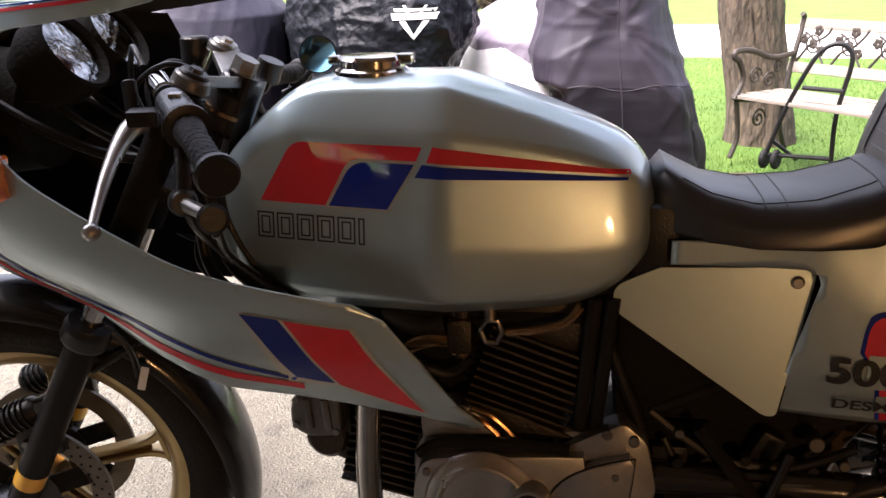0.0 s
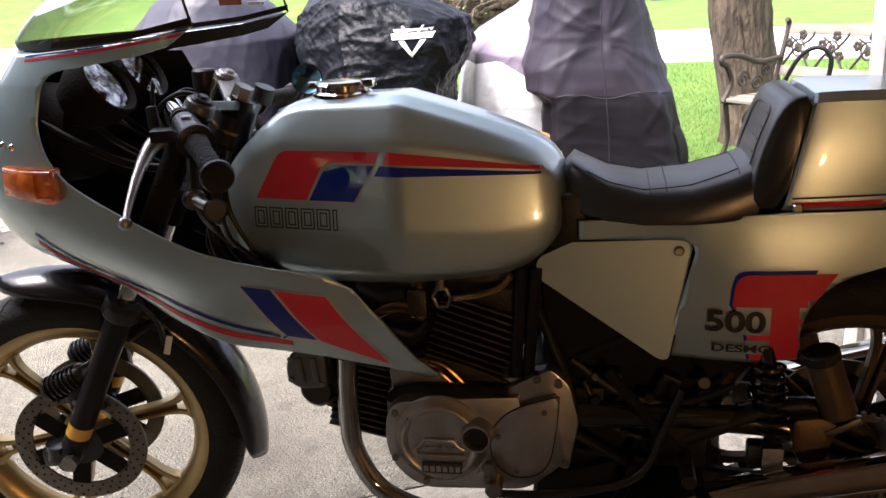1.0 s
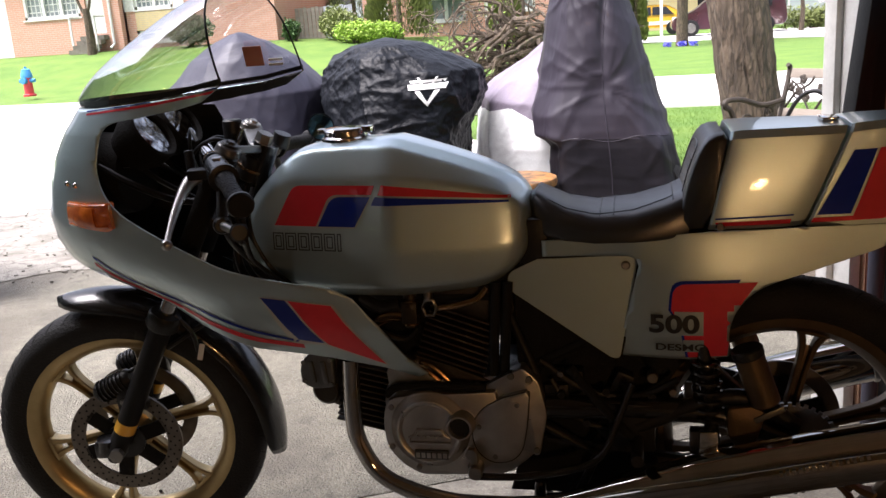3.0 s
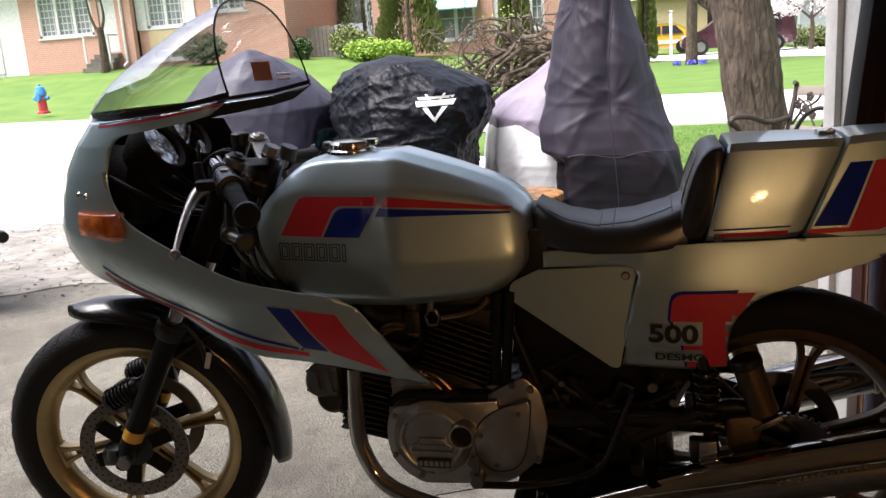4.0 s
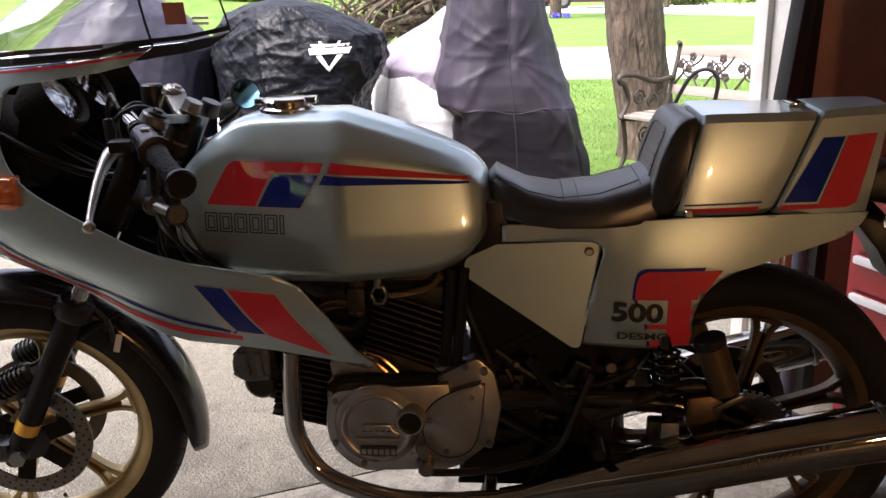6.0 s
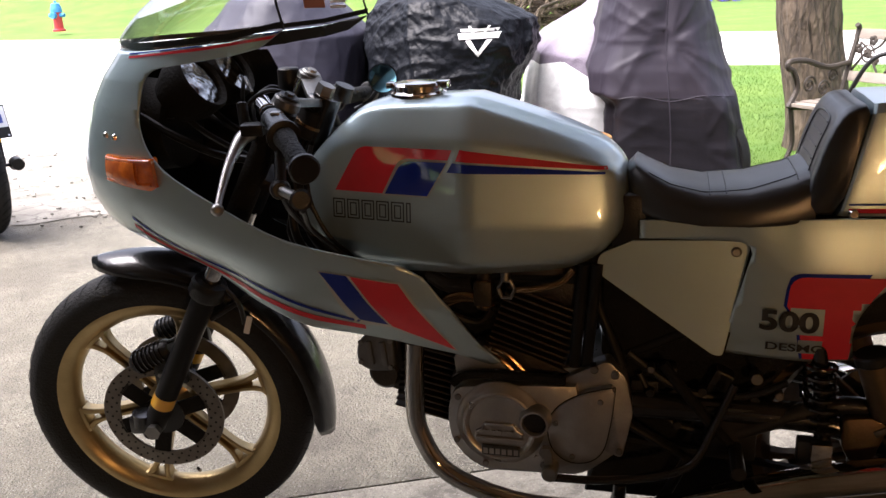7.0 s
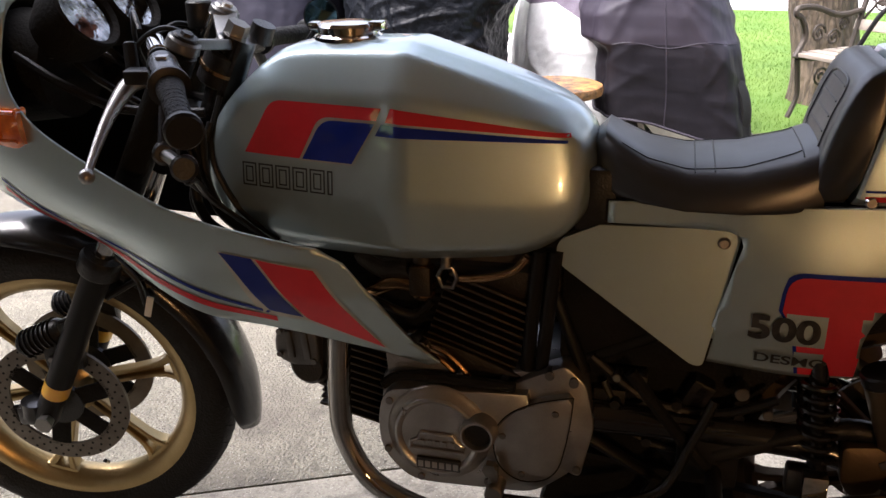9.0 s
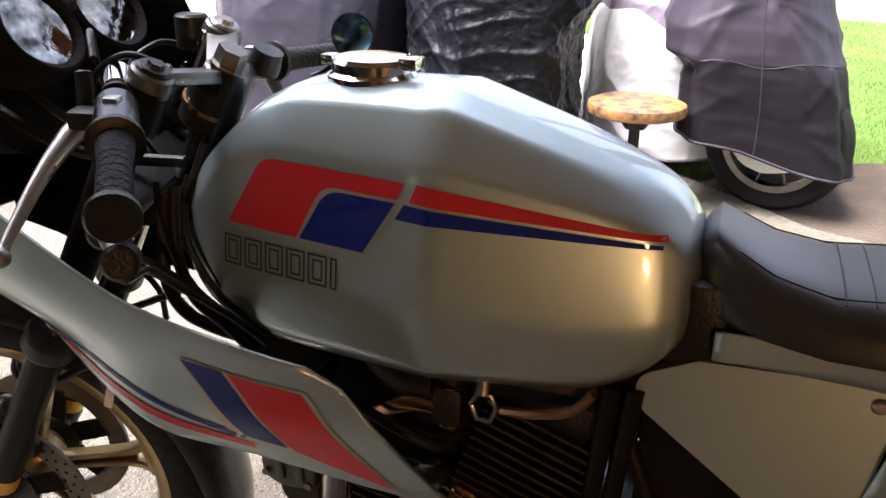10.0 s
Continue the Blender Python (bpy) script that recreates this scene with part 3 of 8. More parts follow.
sheet("road", [(-70, 21.6), (-70, 25.6), (-15.6, 18.7), (-2, 16.7), (1.4, 16.2), (30, 12.9), (60, 9), (60, 4.5), (30, 8.4), (2.1, 11.1), (-3.5, 11.6), (-12.0, 12.3), (-30, 15.5)],
      0.0, STREET, "pale grey street in bright light", "street")
sheet("road_far", [(-4, 36), (3.2, 33.5), (14, 22), (60, 8), (60, 30), (20, 37.5), (9, 41), (-4, 40.5)], 0.0, STREET, "pale far street and drive", "street", 0.03)

# ---- the silver motorcycle, on its centre stand ----
# local frame: x to the rear, y from its left side (minus) to its right, z up
YC = 1.235
moto = thing("sport_motorcycle", (0, YC, 0), "silver half-faired sport motorcycle with red and blue stripes on its stand", "motorcycle")

# fuel tank, as a run of cross sections
TANK = [  # x, bottom z, crease z, top edge z, top z, bottom w, widest w, crease w, top edge w
    (-0.516, 0.795, 0.812, 0.828, 0.832, 0.025, 0.045, 0.044, 0.026),
    (-0.510, 0.762, 0.815, 0.843, 0.850, 0.038, 0.068, 0.066, 0.040),
    (-0.492, 0.725, 0.835, 0.872, 0.880, 0.046, 0.083, 0.080, 0.050),
    (-0.458, 0.690, 0.870, 0.907, 0.914, 0.054, 0.096, 0.092, 0.060),
    (-0.419, 0.676, 0.908, 0.940, 0.948, 0.060, 0.104, 0.101, 0.068),
    (-0.373, 0.670, 0.920, 0.974, 0.981, 0.066, 0.112, 0.109, 0.074),
    (-0.313, 0.668, 0.923, 0.978, 0.988, 0.072, 0.121, 0.118, 0.080),
    (-0.170, 0.672, 0.924, 0.979, 0.990, 0.086, 0.146, 0.141, 0.086),
    (-0.060, 0.678, 0.908, 0.943, 0.957, 0.082, 0.1315, 0.1245, 0.080),
    (0.015, 0.686, 0.893, 0.914, 0.928, 0.074, 0.1215, 0.1135, 0.072),
    (0.060, 0.716, 0.876, 0.894, 0.908, 0.064, 0.1150, 0.1065, 0.062),
    (0.085, 0.742, 0.858, 0.872, 0.884, 0.056, 0.1040, 0.096, 0.052),
    (0.098, 0.762, 0.842, 0.856, 0.864, 0.046, 0.080, 0.074, 0.040),
    (0.104, 0.785, 0.826, 0.836, 0.840, 0.030, 0.055, 0.052, 0.025),
]


def soften(pts, r=0.010):
    """Rounds each corner of a closed outline with a short arc."""
    out = []
    n = len(pts)
    for i in range(n):
        a, b, c = pts[i - 1], pts[i], pts[(i + 1) % n]
        u, v = a - b, c - b
        k0, k1 = min(r, u.length * 0.42), min(r, v.length * 0.42)
        p0, p2 = b + u.normalized() * k0, b + v.normalized() * k1
        for j in range(4):
            w = j / 3
            out.append(p0 * (1 - w) ** 2 + b * 2 * w * (1 - w) + p2 * w * w)
    return out


def tank_ring(row):
    x, zb, zc, zt, ztop, wb, wm, wc, wt = row
    wc = min(wc, wm * 0.87)
    zm = zb + (zc - zb) * 0.42
    half = [(0, zb), (wm * 0.74, zb + 0.003), (wm * 0.96, zb + (zc - zb) * 0.12), (wm, zm), (wc, zc), (wt, zt), (wt * 0.5, ztop), (0, ztop + 0.001)]
    pts = half + [(-y, z) for y, z in half[-2:0:-1]]
    sm = soften([Vector((y, z)) for y, z in pts])
    return [Vector((x, q.x, q.y)) for q in sm]


dense = [TANK[0]]
for i in range(1, len(TANK)):
    p, q = TANK[i - 1], TANK[i]
    if i > 1:
        for w in (0.12, 0.3):
            dense.append(tuple(u + (v - u) * w for u, v in zip(p, q)))
    dense += [tuple(u + (v - u) * w for u, v in zip(p, q)) for w in (0.5, 0.7, 0.88)] + [q]
for _ in range(14):
    dense = [dense[0]] + [b if abs(b[0] + 0.17) < 1e-6 else tuple((u + 2 * v + w) / 4 for u, v, w in zip(a, b, c)) for a, b, c in zip(dense, dense[1:], dense[2:])] + [dense[-1]]
bm = B()
rings(bm, [tank_ring(r) for r in dense])
tank = part("fuel_tank", bm, SILVER, moto, "silver angular fuel tank with red and blue stripes", 60)
TT = tree_of(tank)


def stripes(parent, tree, polys, off=0.0014, step=0.01):
    for nm, mt, poly, o in polys:
        for s in (-1, 1):
            part(nm, decal(poly, tree, s, step, off + o), mt, parent, "", 60)


red1 = round_corner([(-0.376, 0.909), (-0.196, 0.908), (-0.204, 0.890), (-0.296, 0.890), (-0.330, 0.826), (-0.426, 0.827)], 0.018, (0, 3))
blue1 = round_corner([(-0.291, 0.886), (-0.206, 0.886), (-0.243, 0.826), (-0.325, 0.826)], 0.02, (0,))
pale1 = round_corner([(-0.300, 0.889), (-0.202, 0.889), (-0.241, 0.823), (-0.331, 0.823)], 0.02, (0,))
stripes(tank, TT, [
    ("edging", PALE, pale1, 0.0),
    ("red_flash", RED, red1, 0.0006), ("blue_flash", BLUE, blue1, 0.0012),
    ("red_stripe", RED, [(-0.182, 0.909), (0.066, 0.876), (0.068, 0.871), (-0.190, 0.889)], 0.0),
    ("blue_stripe", BLUE, [(-0.196, 0.886), (0.064, 0.868), (0.064, 0.864), (-0.206, 0.869)], 0.0)])
# maker's mark drawn as six plain double-lined blocks
def framed(x0, z0, x1, z1, w):
    """Four bars round a rectangle."""
    return [[(x0, z0), (x1, z0), (x1, z0 + w), (x0, z0 + w)], [(x0, z1 - w), (x1, z1 - w), (x1, z1), (x0, z1)],
            [(x0, z0 + w), (x0 + w, z0 + w), (x0 + w, z1 - w), (x0, z1 - w)], [(x1 - w, z0 + w), (x1, z0 + w), (x1, z1 - w), (x1 - w, z1 - w)]]


for s in (-1, 1):
    for k in range(6):
        a = -0.432 + k * 0.0296
        b = a + (0.0255 if k < 5 else 0.009)
        bars = framed(a, 0.776, b, 0.812, 0.0024)
        if k < 5:
            bars += framed(a + 0.0058, 0.7818, b - 0.0058, 0.8062, 0.0022)
        for q in bars:
            part("mark_bar", decal(q, TT, s, 0.006, 0.0016), LETTER, tank, "", 60)

# filler cap
bm = lathe(B(), [(0.0, 0.0), (0.052, 0.0), (0.052, 0.006), (0.046, 0.010), (0.046, 0.020), (0.042, 0.025), (0.0, 0.027)], (-0.285, 0, 0.985), Matrix.Rotation(radians(90), 3, 'X'), 32)
cap = part("filler_cap", bm, CHROME, moto, "chrome flip-up fuel filler cap", 30)
part("latch", box(B(), (-0.238, 0, 1.006), (0.022, 0.03, 0.014), bevel=0.003), CHROME, cap)
part("hinge", box(B(), (-0.338, 0, 1.004), (0.016, 0.022, 0.012), bevel=0.003), CHROME, cap)
bm = lathe(B(), [(0.0, 0.0), (0.050, 0.0), (0.050, 0.008), (0.0, 0.008)], (-0.285, 0, 0.979), Matrix.Rotation(radians(90), 3, 'X'), 32)
part("seal", bm, BLACKM, cap)


# fairing
def nose(z):
    return lerp_table([(0.68, -0.83), (0.704, -0.868), (0.733, -0.915), (0.768, -0.953), (0.81, -0.978), (0.86, -0.985), (0.92, -0.975), (0.98, -0.952), (1.036, -0.916), (1.086, -0.872), (1.15, -0.80)], z)[0]


def fair_w(x, z):
    t = min(1.0, max(0.0, (x - nose(z)) / 0.365))
    w = 0.212 * math.sqrt(max(0.0, 1 - (1 - t) ** 2))
    if x > -0.36:
        w -= 0.030 * sstep(-0.36, -0.10, x)
    if x > -0.50:
        d = max(0.0, 0.66 - z)
        w -= 0.52 * d * d / (d + 0.04) * sstep(-0.50, -0.34, x)
    w -= 0.05 * sstep(0.78, 0.60, z) * sstep(-0.45, -0.75, x)
    return w + 0.006 * sstep(0.66, 0.74, z) * min(1.0, t * 4)


FAIR = [(-0.872, 1.086), (-0.75, 1.088), (-0.655, 1.095), (-0.546, 1.104), (-0.448, 1.122), (-0.466, 1.110), (-0.493, 1.093), (-0.547, 1.081), (-0.635, 1.070),
        (-0.705, 1.060), (-0.733, 1.042), (-0.746, 1.005), (-0.751, 0.963), (-0.738, 0.920), (-0.705, 0.882), (-0.641, 0.842), (-0.556, 0.795), (-0.493, 0.766), (-0.429, 0.749),
        (-0.345, 0.735), (-0.275, 0.722), (-0.238, 0.698), (-0.194, 0.636), (-0.152, 0.553), (-0.118, 0.512), (-0.138, 0.505), (-0.20, 0.533), (-0.30, 0.566),
        (-0.444, 0.597), (-0.575, 0.642), (-0.695, 0.697), (-0.775, 0.733), (-0.85, 0.752), (-0.915, 0.735), (-0.953, 0.768), (-0.978, 0.81), (-0.985, 0.86), (-0.975, 0.92), (-0.952, 0.98), (-0.916, 1.036)]
def shell(name, poly, w, s, parent, label, back=MATTE):
    """A painted sheet with a matt black back."""
    ob = part(name, skin(poly, w, s, 0.0, 0.015), SILVER, parent, label, 60)
    me = ob.data
    if sum(p.normal.y * p.area for p in me.polygons) * s < 0:
        me.flip_normals()
    me.materials.append(back)
    so = ob.modifiers.new("thickness", 'SOLIDIFY')
    so.thickness, so.offset, so.material_offset = 0.004, -1, 1
    return ob


fair = moto
FAIR = FAIR[:8] + [(p.x, p.y) for p in catmull([(x, z, 0) for x, z in FAIR[8:19]], 4)] + FAIR[19:]
shells = []
for s in (-1, 1):
    shells.append(shell("fairing_shell", FAIR, fair_w, s, fair, "silver half fairing shell", INNER))
FT = tree_of(*shells)

def fpoly(nm, mt, poly, o=0.0):
    for s in (-1, 1):
        part(nm, decal(poly, FT, s, 0.01, 0.0014 + o), mt, fair, "", 60)


fpoly("edging", PALE, [(-0.426, 0.710), (-0.276, 0.691), (-0.190, 0.538), (-0.305, 0.599), (-0.37, 0.608)])
fpoly("blue_flash", BLUE, [(-0.423, 0.708), (-0.372, 0.702), (-0.307, 0.605), (-0.357, 0.615)], 0.0006)
fpoly("red_flash", RED, [(-0.366, 0.701), (-0.281, 0.688), (-0.196, 0.543), (-0.301, 0.602)], 0.0006)
line_b = [(-0.357, 0.614), (-0.44, 0.637), (-0.55, 0.671), (-0.66, 0.713), (-0.745, 0.757), (-0.80, 0.790)]
line_r = [(-0.350, 0.603), (-0.44, 0.622), (-0.55, 0.654), (-0.66, 0.697), (-0.745, 0.742), (-0.80, 0.776)]
fpoly("blue_line", BLUE, line_b + [(x, z - 0.006) for x, z in line_b[::-1]])
fpoly("red_line", RED, line_r + [(x, z - 0.010) for x, z in line_r[::-1]])
fpoly("red_line", RED, [(-0.46, 1.114), (-0.60, 1.096), (-0.78, 1.079), (-0.78, 1.075), (-0.60, 1.091), (-0.47, 1.108)])
fpoly("blue_line", BLUE, [(-0.452, 1.120), (-0.60, 1.0995), (-0.78, 1.084), (-0.78, 1.0815), (-0.60, 1.0972), (-0.456, 1.117)])

# screen: a clear bubble between the fairing's top edge and its own crown line
crown = [(-0.872, 1.086), (-0.775, 1.172), (-0.628, 1.258), (-0.545, 1.298), (-0.495, 1.316)]
cr = catmull([(x, 0, z) for x, z in crown], 6)
ns = len(cr)
rs = []
for i, c in enumerate(cr):
    t = i / (ns - 1)
    ex = -0.872 + (0.872 - 0.448) * t ** 0.9
    ez = lerp_table([(-0.872, 1.086), (-0.75, 1.088), (-0.655, 1.095), (-0.546, 1.104), (-0.448, 1.122)], ex)[0]
    ew = max(0.0008, fair_w(ex, ez) - 0.004)
    ring = []
    for k in range(25):
        a = math.pi * k / 24
        cx = abs(math.sin(a)) ** 0.8
        ring.append(Vector((ex + (c.x - ex) * cx, -ew * math.copysign(abs(math.cos(a)) ** 0.75, math.cos(a)), ez + (c.z - ez) * cx)))
    rs.append(ring)
bm = B()
rings(bm, rs, False, False)
screen = part("screen", bm, CLEAR, fair, "clear bubble windscreen", 60)
screen.visible_shadow = False
part("screen_trim", tube(B(), rs[-1], 0.0023, 8), BLACKM, fair)
for s in (0, -1):
    edge = [r[s] + Vector((0, 0, 0.004)) for r in rs]
    bm = B()
    rings(bm, [[p, p + Vector((0, 0, 0.010)) + Vector((0.001, 0, 0))] for p in edge], False, False)
    part("screen_band", bm, BLACKM, fair, "", 60)
bm = B()
box(bm, (-0.555, 0.186, 1.163), (0.046, 0.002, 0.046), Matrix.Rotation(radians(14), 3, 'X'))
part("sticker", bm, BRICK, fair)
for z in (1.153, 1.142):
    part("sticker_bar", box(B(), (-0.503, 0.190, z), (0.034, 0.002, 0.0055), Matrix.Rotation(radians(14), 3, 'X')), WHITE, fair)
for s in (-1, 1):
    bm = B()
    for x, z in ((-0.815, 0.937), (-0.840, 0.939)):
        y = s * (fair_w(x, z) + 0.001)
        cyl(bm, (x, y, z), (x - 0.002, y + s * 0.004, z), 0.0065, 0.004, 12)
    part("screw", bm, CHROME, fair)
    # side lamp
    sp = [(-0.842, 0.906), (-0.724, 0.905), (-0.719, 0.853), (-0.733, 0.845), (-0.842, 0.860)]
    bm = skin(round_corner(sp, 0.008, (0, 1, 3, 4)), lambda x, z: fair_w(x, z) + 0.021 - 2.5 * (x + 0.78) ** 2 - 9 * (z - 0.877) ** 2, s, 0.021, 0.010)
    part("turn_signal", bm, AMBER, fair, "amber flush turn signal", 40).data.materials.append(AMBER)
    blk = skin(round_corner([(-0.812, 0.899), (-0.757, 0.898), (-0.755, 0.856), (-0.812, 0.862)], 0.004, (0, 1, 2, 3)), lambda x, z: fair_w(x, z) + 0.0245 - 2.5 * (x + 0.78) ** 2 - 9 * (z - 0.877) ** 2, s, 0.006, 0.010)
    part("lens_block", blk, AMBER, fair, "", 40).data.materials.append(AMBER)
    for zz in (0.900, 0.858):
        rim_pts = [(x, s * (fair_w(x, zz) + 0.0215 - 2.5 * (x + 0.78) ** 2 - 9 * (zz - 0.877) ** 2), zz + (0.002 if zz < 0.87 and x < -0.8 else 0)) for x in (-0.838, -0.815, -0.79, -0.765, -0.74, -0.728)]
        part("lens_ridge", tube(B(), rim_pts, 0.0030, 8, 3), AMBER, fair)
    for x in (-0.812, -0.782, -0.752):
        lp = [(x, s * (fair_w(x, zz) + 0.0212 - 2.5 * (x + 0.78) ** 2 - 9 * (zz - 0.877) ** 2), zz) for zz in (0.864, 0.874, 0.884, 0.893)]
        part("lens_ridge", tube(B(), lp, 0.0012, 6, 2), AMBER, fair)
# black inner panel behind the dials, on the far side
bm = skin([(-0.955, 0.85), (-0.92, 1.0), (-0.84, 1.07), (-0.66, 1.06), (-0.615, 0.95), (-0.60, 0.86), (-0.50, 0.78), (-0.48, 0.62), (-0.60, 0.61), (-0.80, 0.645), (-0.92, 0.76)], lambda x, z: fair_w(x, max(z, 0.72)) * 0.86 - 0.004, 1, 0.0, 0.03)
part("inner_panel", bm, MATTE, fair, "", 60)
# dials in a black cluster
for s, zz in ((-1, 1.020), (1, 1.030)):
    mm = Matrix.Rotation(radians(-32), 3, 'Y') @ Matrix.Rotation(radians(90), 3, 'Z')
    ctr = Vector((-0.700, s * 0.062, zz))
    d = mm @ Vector((0, 1, 0))
    bm = lathe(B(), [(0.0, 0.070), (0.046, 0.066), (0.062, 0.03), (0.062, -0.012), (0.058, -0.016), (0.050, -0.010), (0.049, 0.002), (0.0, 0.002)], ctr, mm, 32)
    dial = part("dial", bm, MATTE, fair, "round instrument dial", 30)
    bm = lathe(B(), [(0.0, -0.002), (0.049, -0.002), (0.049, -0.006), (0.0, -0.007)], ctr, mm, 32)
    part("dial_glass", bm, DIALG, dial, "reflecting dial glass")
bm = lathe(B(), [(0.0, 0.0), (0.085, 0.0), (0.095, 0.08), (0.088, 0.11), (0.06, 0.12), (0.0, 0.12)], (-0.78, 0, 0.93), Matrix.Rotation(radians(90), 3, 'Z'), 32)
part("headlamp_bowl", bm, MATTE, fair)
bm = B()
for s in (-1, 1):
    tube(bm, [(-0.52, s * 0.04, 0.87), (-0.64, s * 0.08, 0.88), (-0.74, s * 0.09, 0.92), (-0.82, s * 0.08, 0.96)], 0.008, 8, 4)
    tube(bm, [(-0.76, s * 0.05, 0.97), (-0.70, s * 0.05, 0.92), (-0.60, s * 0.03, 0.86)], 0.006, 6, 4)
box(bm, (-0.77, 0, 0.98), (0.05, 0.12, 0.06), bevel=0.01)
part("bracket", bm, BLACKM, fair)

# seat, rear body and tail
def rear_w(x, z):
    tab = [(0.10, 0.092), (0.25, 0.10), (0.29, 0.107), (0.33, 0.116), (0.37, 0.121), (0.42, 0.123), (0.52, 0.117), (0.64, 0.104), (0.83, 0.086)]
    w = sum(lerp_table(tab, x + d)[0] for d in (-0.045, -0.03, -0.015, 0.0, 0.015, 0.03, 0.045)) / 7
    return w - 0.006 * sstep(0.70, 0.80, z) * sstep(0.30, 0.36, x) * sstep(0.62, 0.45, x) - 0.012 * sstep(0.62, 0.54, z)


BODY = [(0.123, 0.783), (0.29, 0.791), (0.44, 0.800), (0.60, 0.804), (0.775, 0.806), (0.765, 0.786), (0.738, 0.763), (0.687, 0.744), (0.616, 0.721), (0.548, 0.699), (0.512, 0.679), (0.484, 0.645),
        (0.472, 0.603), (0.478, 0.560), (0.470, 0.553), (0.403, 0.547), (0.262, 0.548), (0.307, 0.735), (0.303, 0.748), (0.288, 0.754), (0.123, 0.751)]
BODY = BODY[:4] + [(p.x, p.y) for p in catmull([(x, z, 0) for x, z in BODY[4:14]], 4)] + BODY[14:]
rear = moto
sh = [shell("side_shell", BODY, rear_w, s, rear, "silver rear side panel") for s in (-1, 1)]
# tail and cowl solid, slanted front to back
def tail_ring(x, slope, zb, zt, w, ins):
    half = [(0, zb), (w * 0.9, zb), (w, zb + 0.012), (w - ins * 0.15 + 0.0012, zb * 0.7 + zt * 0.3), (w - ins * 0.42 + 0.0022, (zb + zt) / 2), (w - ins * 0.72 + 0.0016, zb * 0.28 + zt * 0.72), (w - ins, zt - 0.014), (w - ins - 0.012, zt), (0, zt + 0.002)]
    pts = half + [(-y, z) for y, z in half[-2:0:-1]]
    return [Vector((x + slope * (z - 0.80), y, z)) for y, z in pts]


bm = B()
rings(bm, [tail_ring(x, sl, zb, zt, 0.121 - 0.098 * (x - 0.432) + dw, 0.016) for x, sl, zb, zt, dw in
           ((0.432, 0.23, 0.803, 0.980, -0.005), (0.436, 0.232, 0.803, 0.981, -0.0015), (0.442, 0.235, 0.803, 0.982, 0.0), (0.47, 0.255, 0.803, 0.983, 0.0018), (0.50, 0.28, 0.803, 0.983, 0.0028), (0.53, 0.32, 0.803, 0.983, 0.0028), (0.56, 0.36, 0.803, 0.983, 0.0018), (0.588, 0.41, 0.805, 0.983, 0.0), (0.596, 0.43, 0.808, 0.982, -0.003))])
cowl = part("seat_cowl", bm, SILVER, rear, "silver removable seat cowl with a red line", 18)
bm = B()
rings(bm, [tail_ring(x, sl, zb, zt, 0.121 - 0.098 * (x - 0.432) + dw, 0.016) for x, sl, zb, zt, dw in
           ((0.602, 0.43, 0.806, 0.984, -0.003), (0.608, 0.42, 0.804, 0.985, 0.0), (0.66, 0.33, 0.796, 0.988, 0.0), (0.74, 0.2, 0.772, 0.990, 0.0), (0.772, 0.16, 0.792, 0.991, -0.006), (0.780, 0.15, 0.81, 0.985, -0.02))])
tail = part("tail_piece", bm, SILVER, rear, "silver tail with blue and red flashes", 18)
ST = tree_of(*sh)
CT = TLT = tree_of(cowl, tail)
red5 = round_corner([(0.370, 0.702), (0.522, 0.704), (0.497, 0.668), (0.474, 0.625), (0.470, 0.556), (0.398, 0.552), (0.386, 0.620), (0.366, 0.650)], 0.03, (0,))
for s in (-1,):
    part("edging", decal([(x - (0.005 if x < 0.45 else 0.03), z + 0.006 if z > 0.69 else z) for x, z in red5], ST, s, 0.012, 0.0012), BLUE, rear, "", 60)
    part("red_panel", decal(red5, ST, s, 0.012, 0.0024), RED, rear, "", 60)
for s in (-1, 1):
    part("blue_flash", decal([(0.683, 0.940), (0.722, 0.941), (0.680, 0.826), (0.622, 0.826)], TLT, s, 0.008, 0.002), BLUE, rear, "", 60)
    part("red_flash", decal(round_corner([(0.727, 0.942), (0.780, 0.945), (0.752, 0.824), (0.738, 0.815), (0.612, 0.812), (0.616, 0.821), (0.684, 0.822)], 0.012, (3,)), TLT, s, 0.008, 0.0024), RED, rear, "", 60)
    part("red_line", decal([(0.445, 0.819), (0.578, 0.821), (0.576, 0.812), (0.447, 0.811)], CT, s, 0.01, 0.002), RED, rear, "", 60)
    part("white_line", decal([(0.449, 0.8085), (0.577, 0.8095), (0.576, 0.8070), (0.450, 0.8060)], CT, s, 0.01, 0.002), PALE, rear, "", 60)
    part("cowl_screw", lathe(B(), [(0.0, -0.004), (0.006, -0.004), (0.0085, 0.0), (0.0, 0.002)], (0.454, s * 0.1205, 0.811), None if s < 0 else Matrix.Rotation(math.pi, 3, 'Z'), 14), CHROME, rear)
    part("blue_line", decal([(0.445, 0.827), (0.582, 0.830), (0.582, 0.827), (0.445, 0.824)], CT, s, 0.01, 0.002), BLUE, rear, "", 60)
bm = box(B(), (0.655, 0.0, 0.988), (0.03, 0.05, 0.006), bevel=0.002)
part("cowl_latch", bm, CHROME, rear)
part("number_ground", decal([(0.372, 0.648), (0.425, 0.648), (0.425, 0.600), (0.372, 0.600)], ST, -1, 0.012, 0.0032), SILVER, rear, "", 60)
part("lettering_ground", decal([(0.388, 0.590), (0.426, 0.590), (0.426, 0.564), (0.388, 0.564)], ST, -1, 0.012, 0.0032), SILVER, rear, "", 60)
writing("500", 0.050, (0.324, -0.1335, 0.606), (90, 0, 2), LETTER, rear, "number", sx=1.25, bold=0.0016, tree=ST)
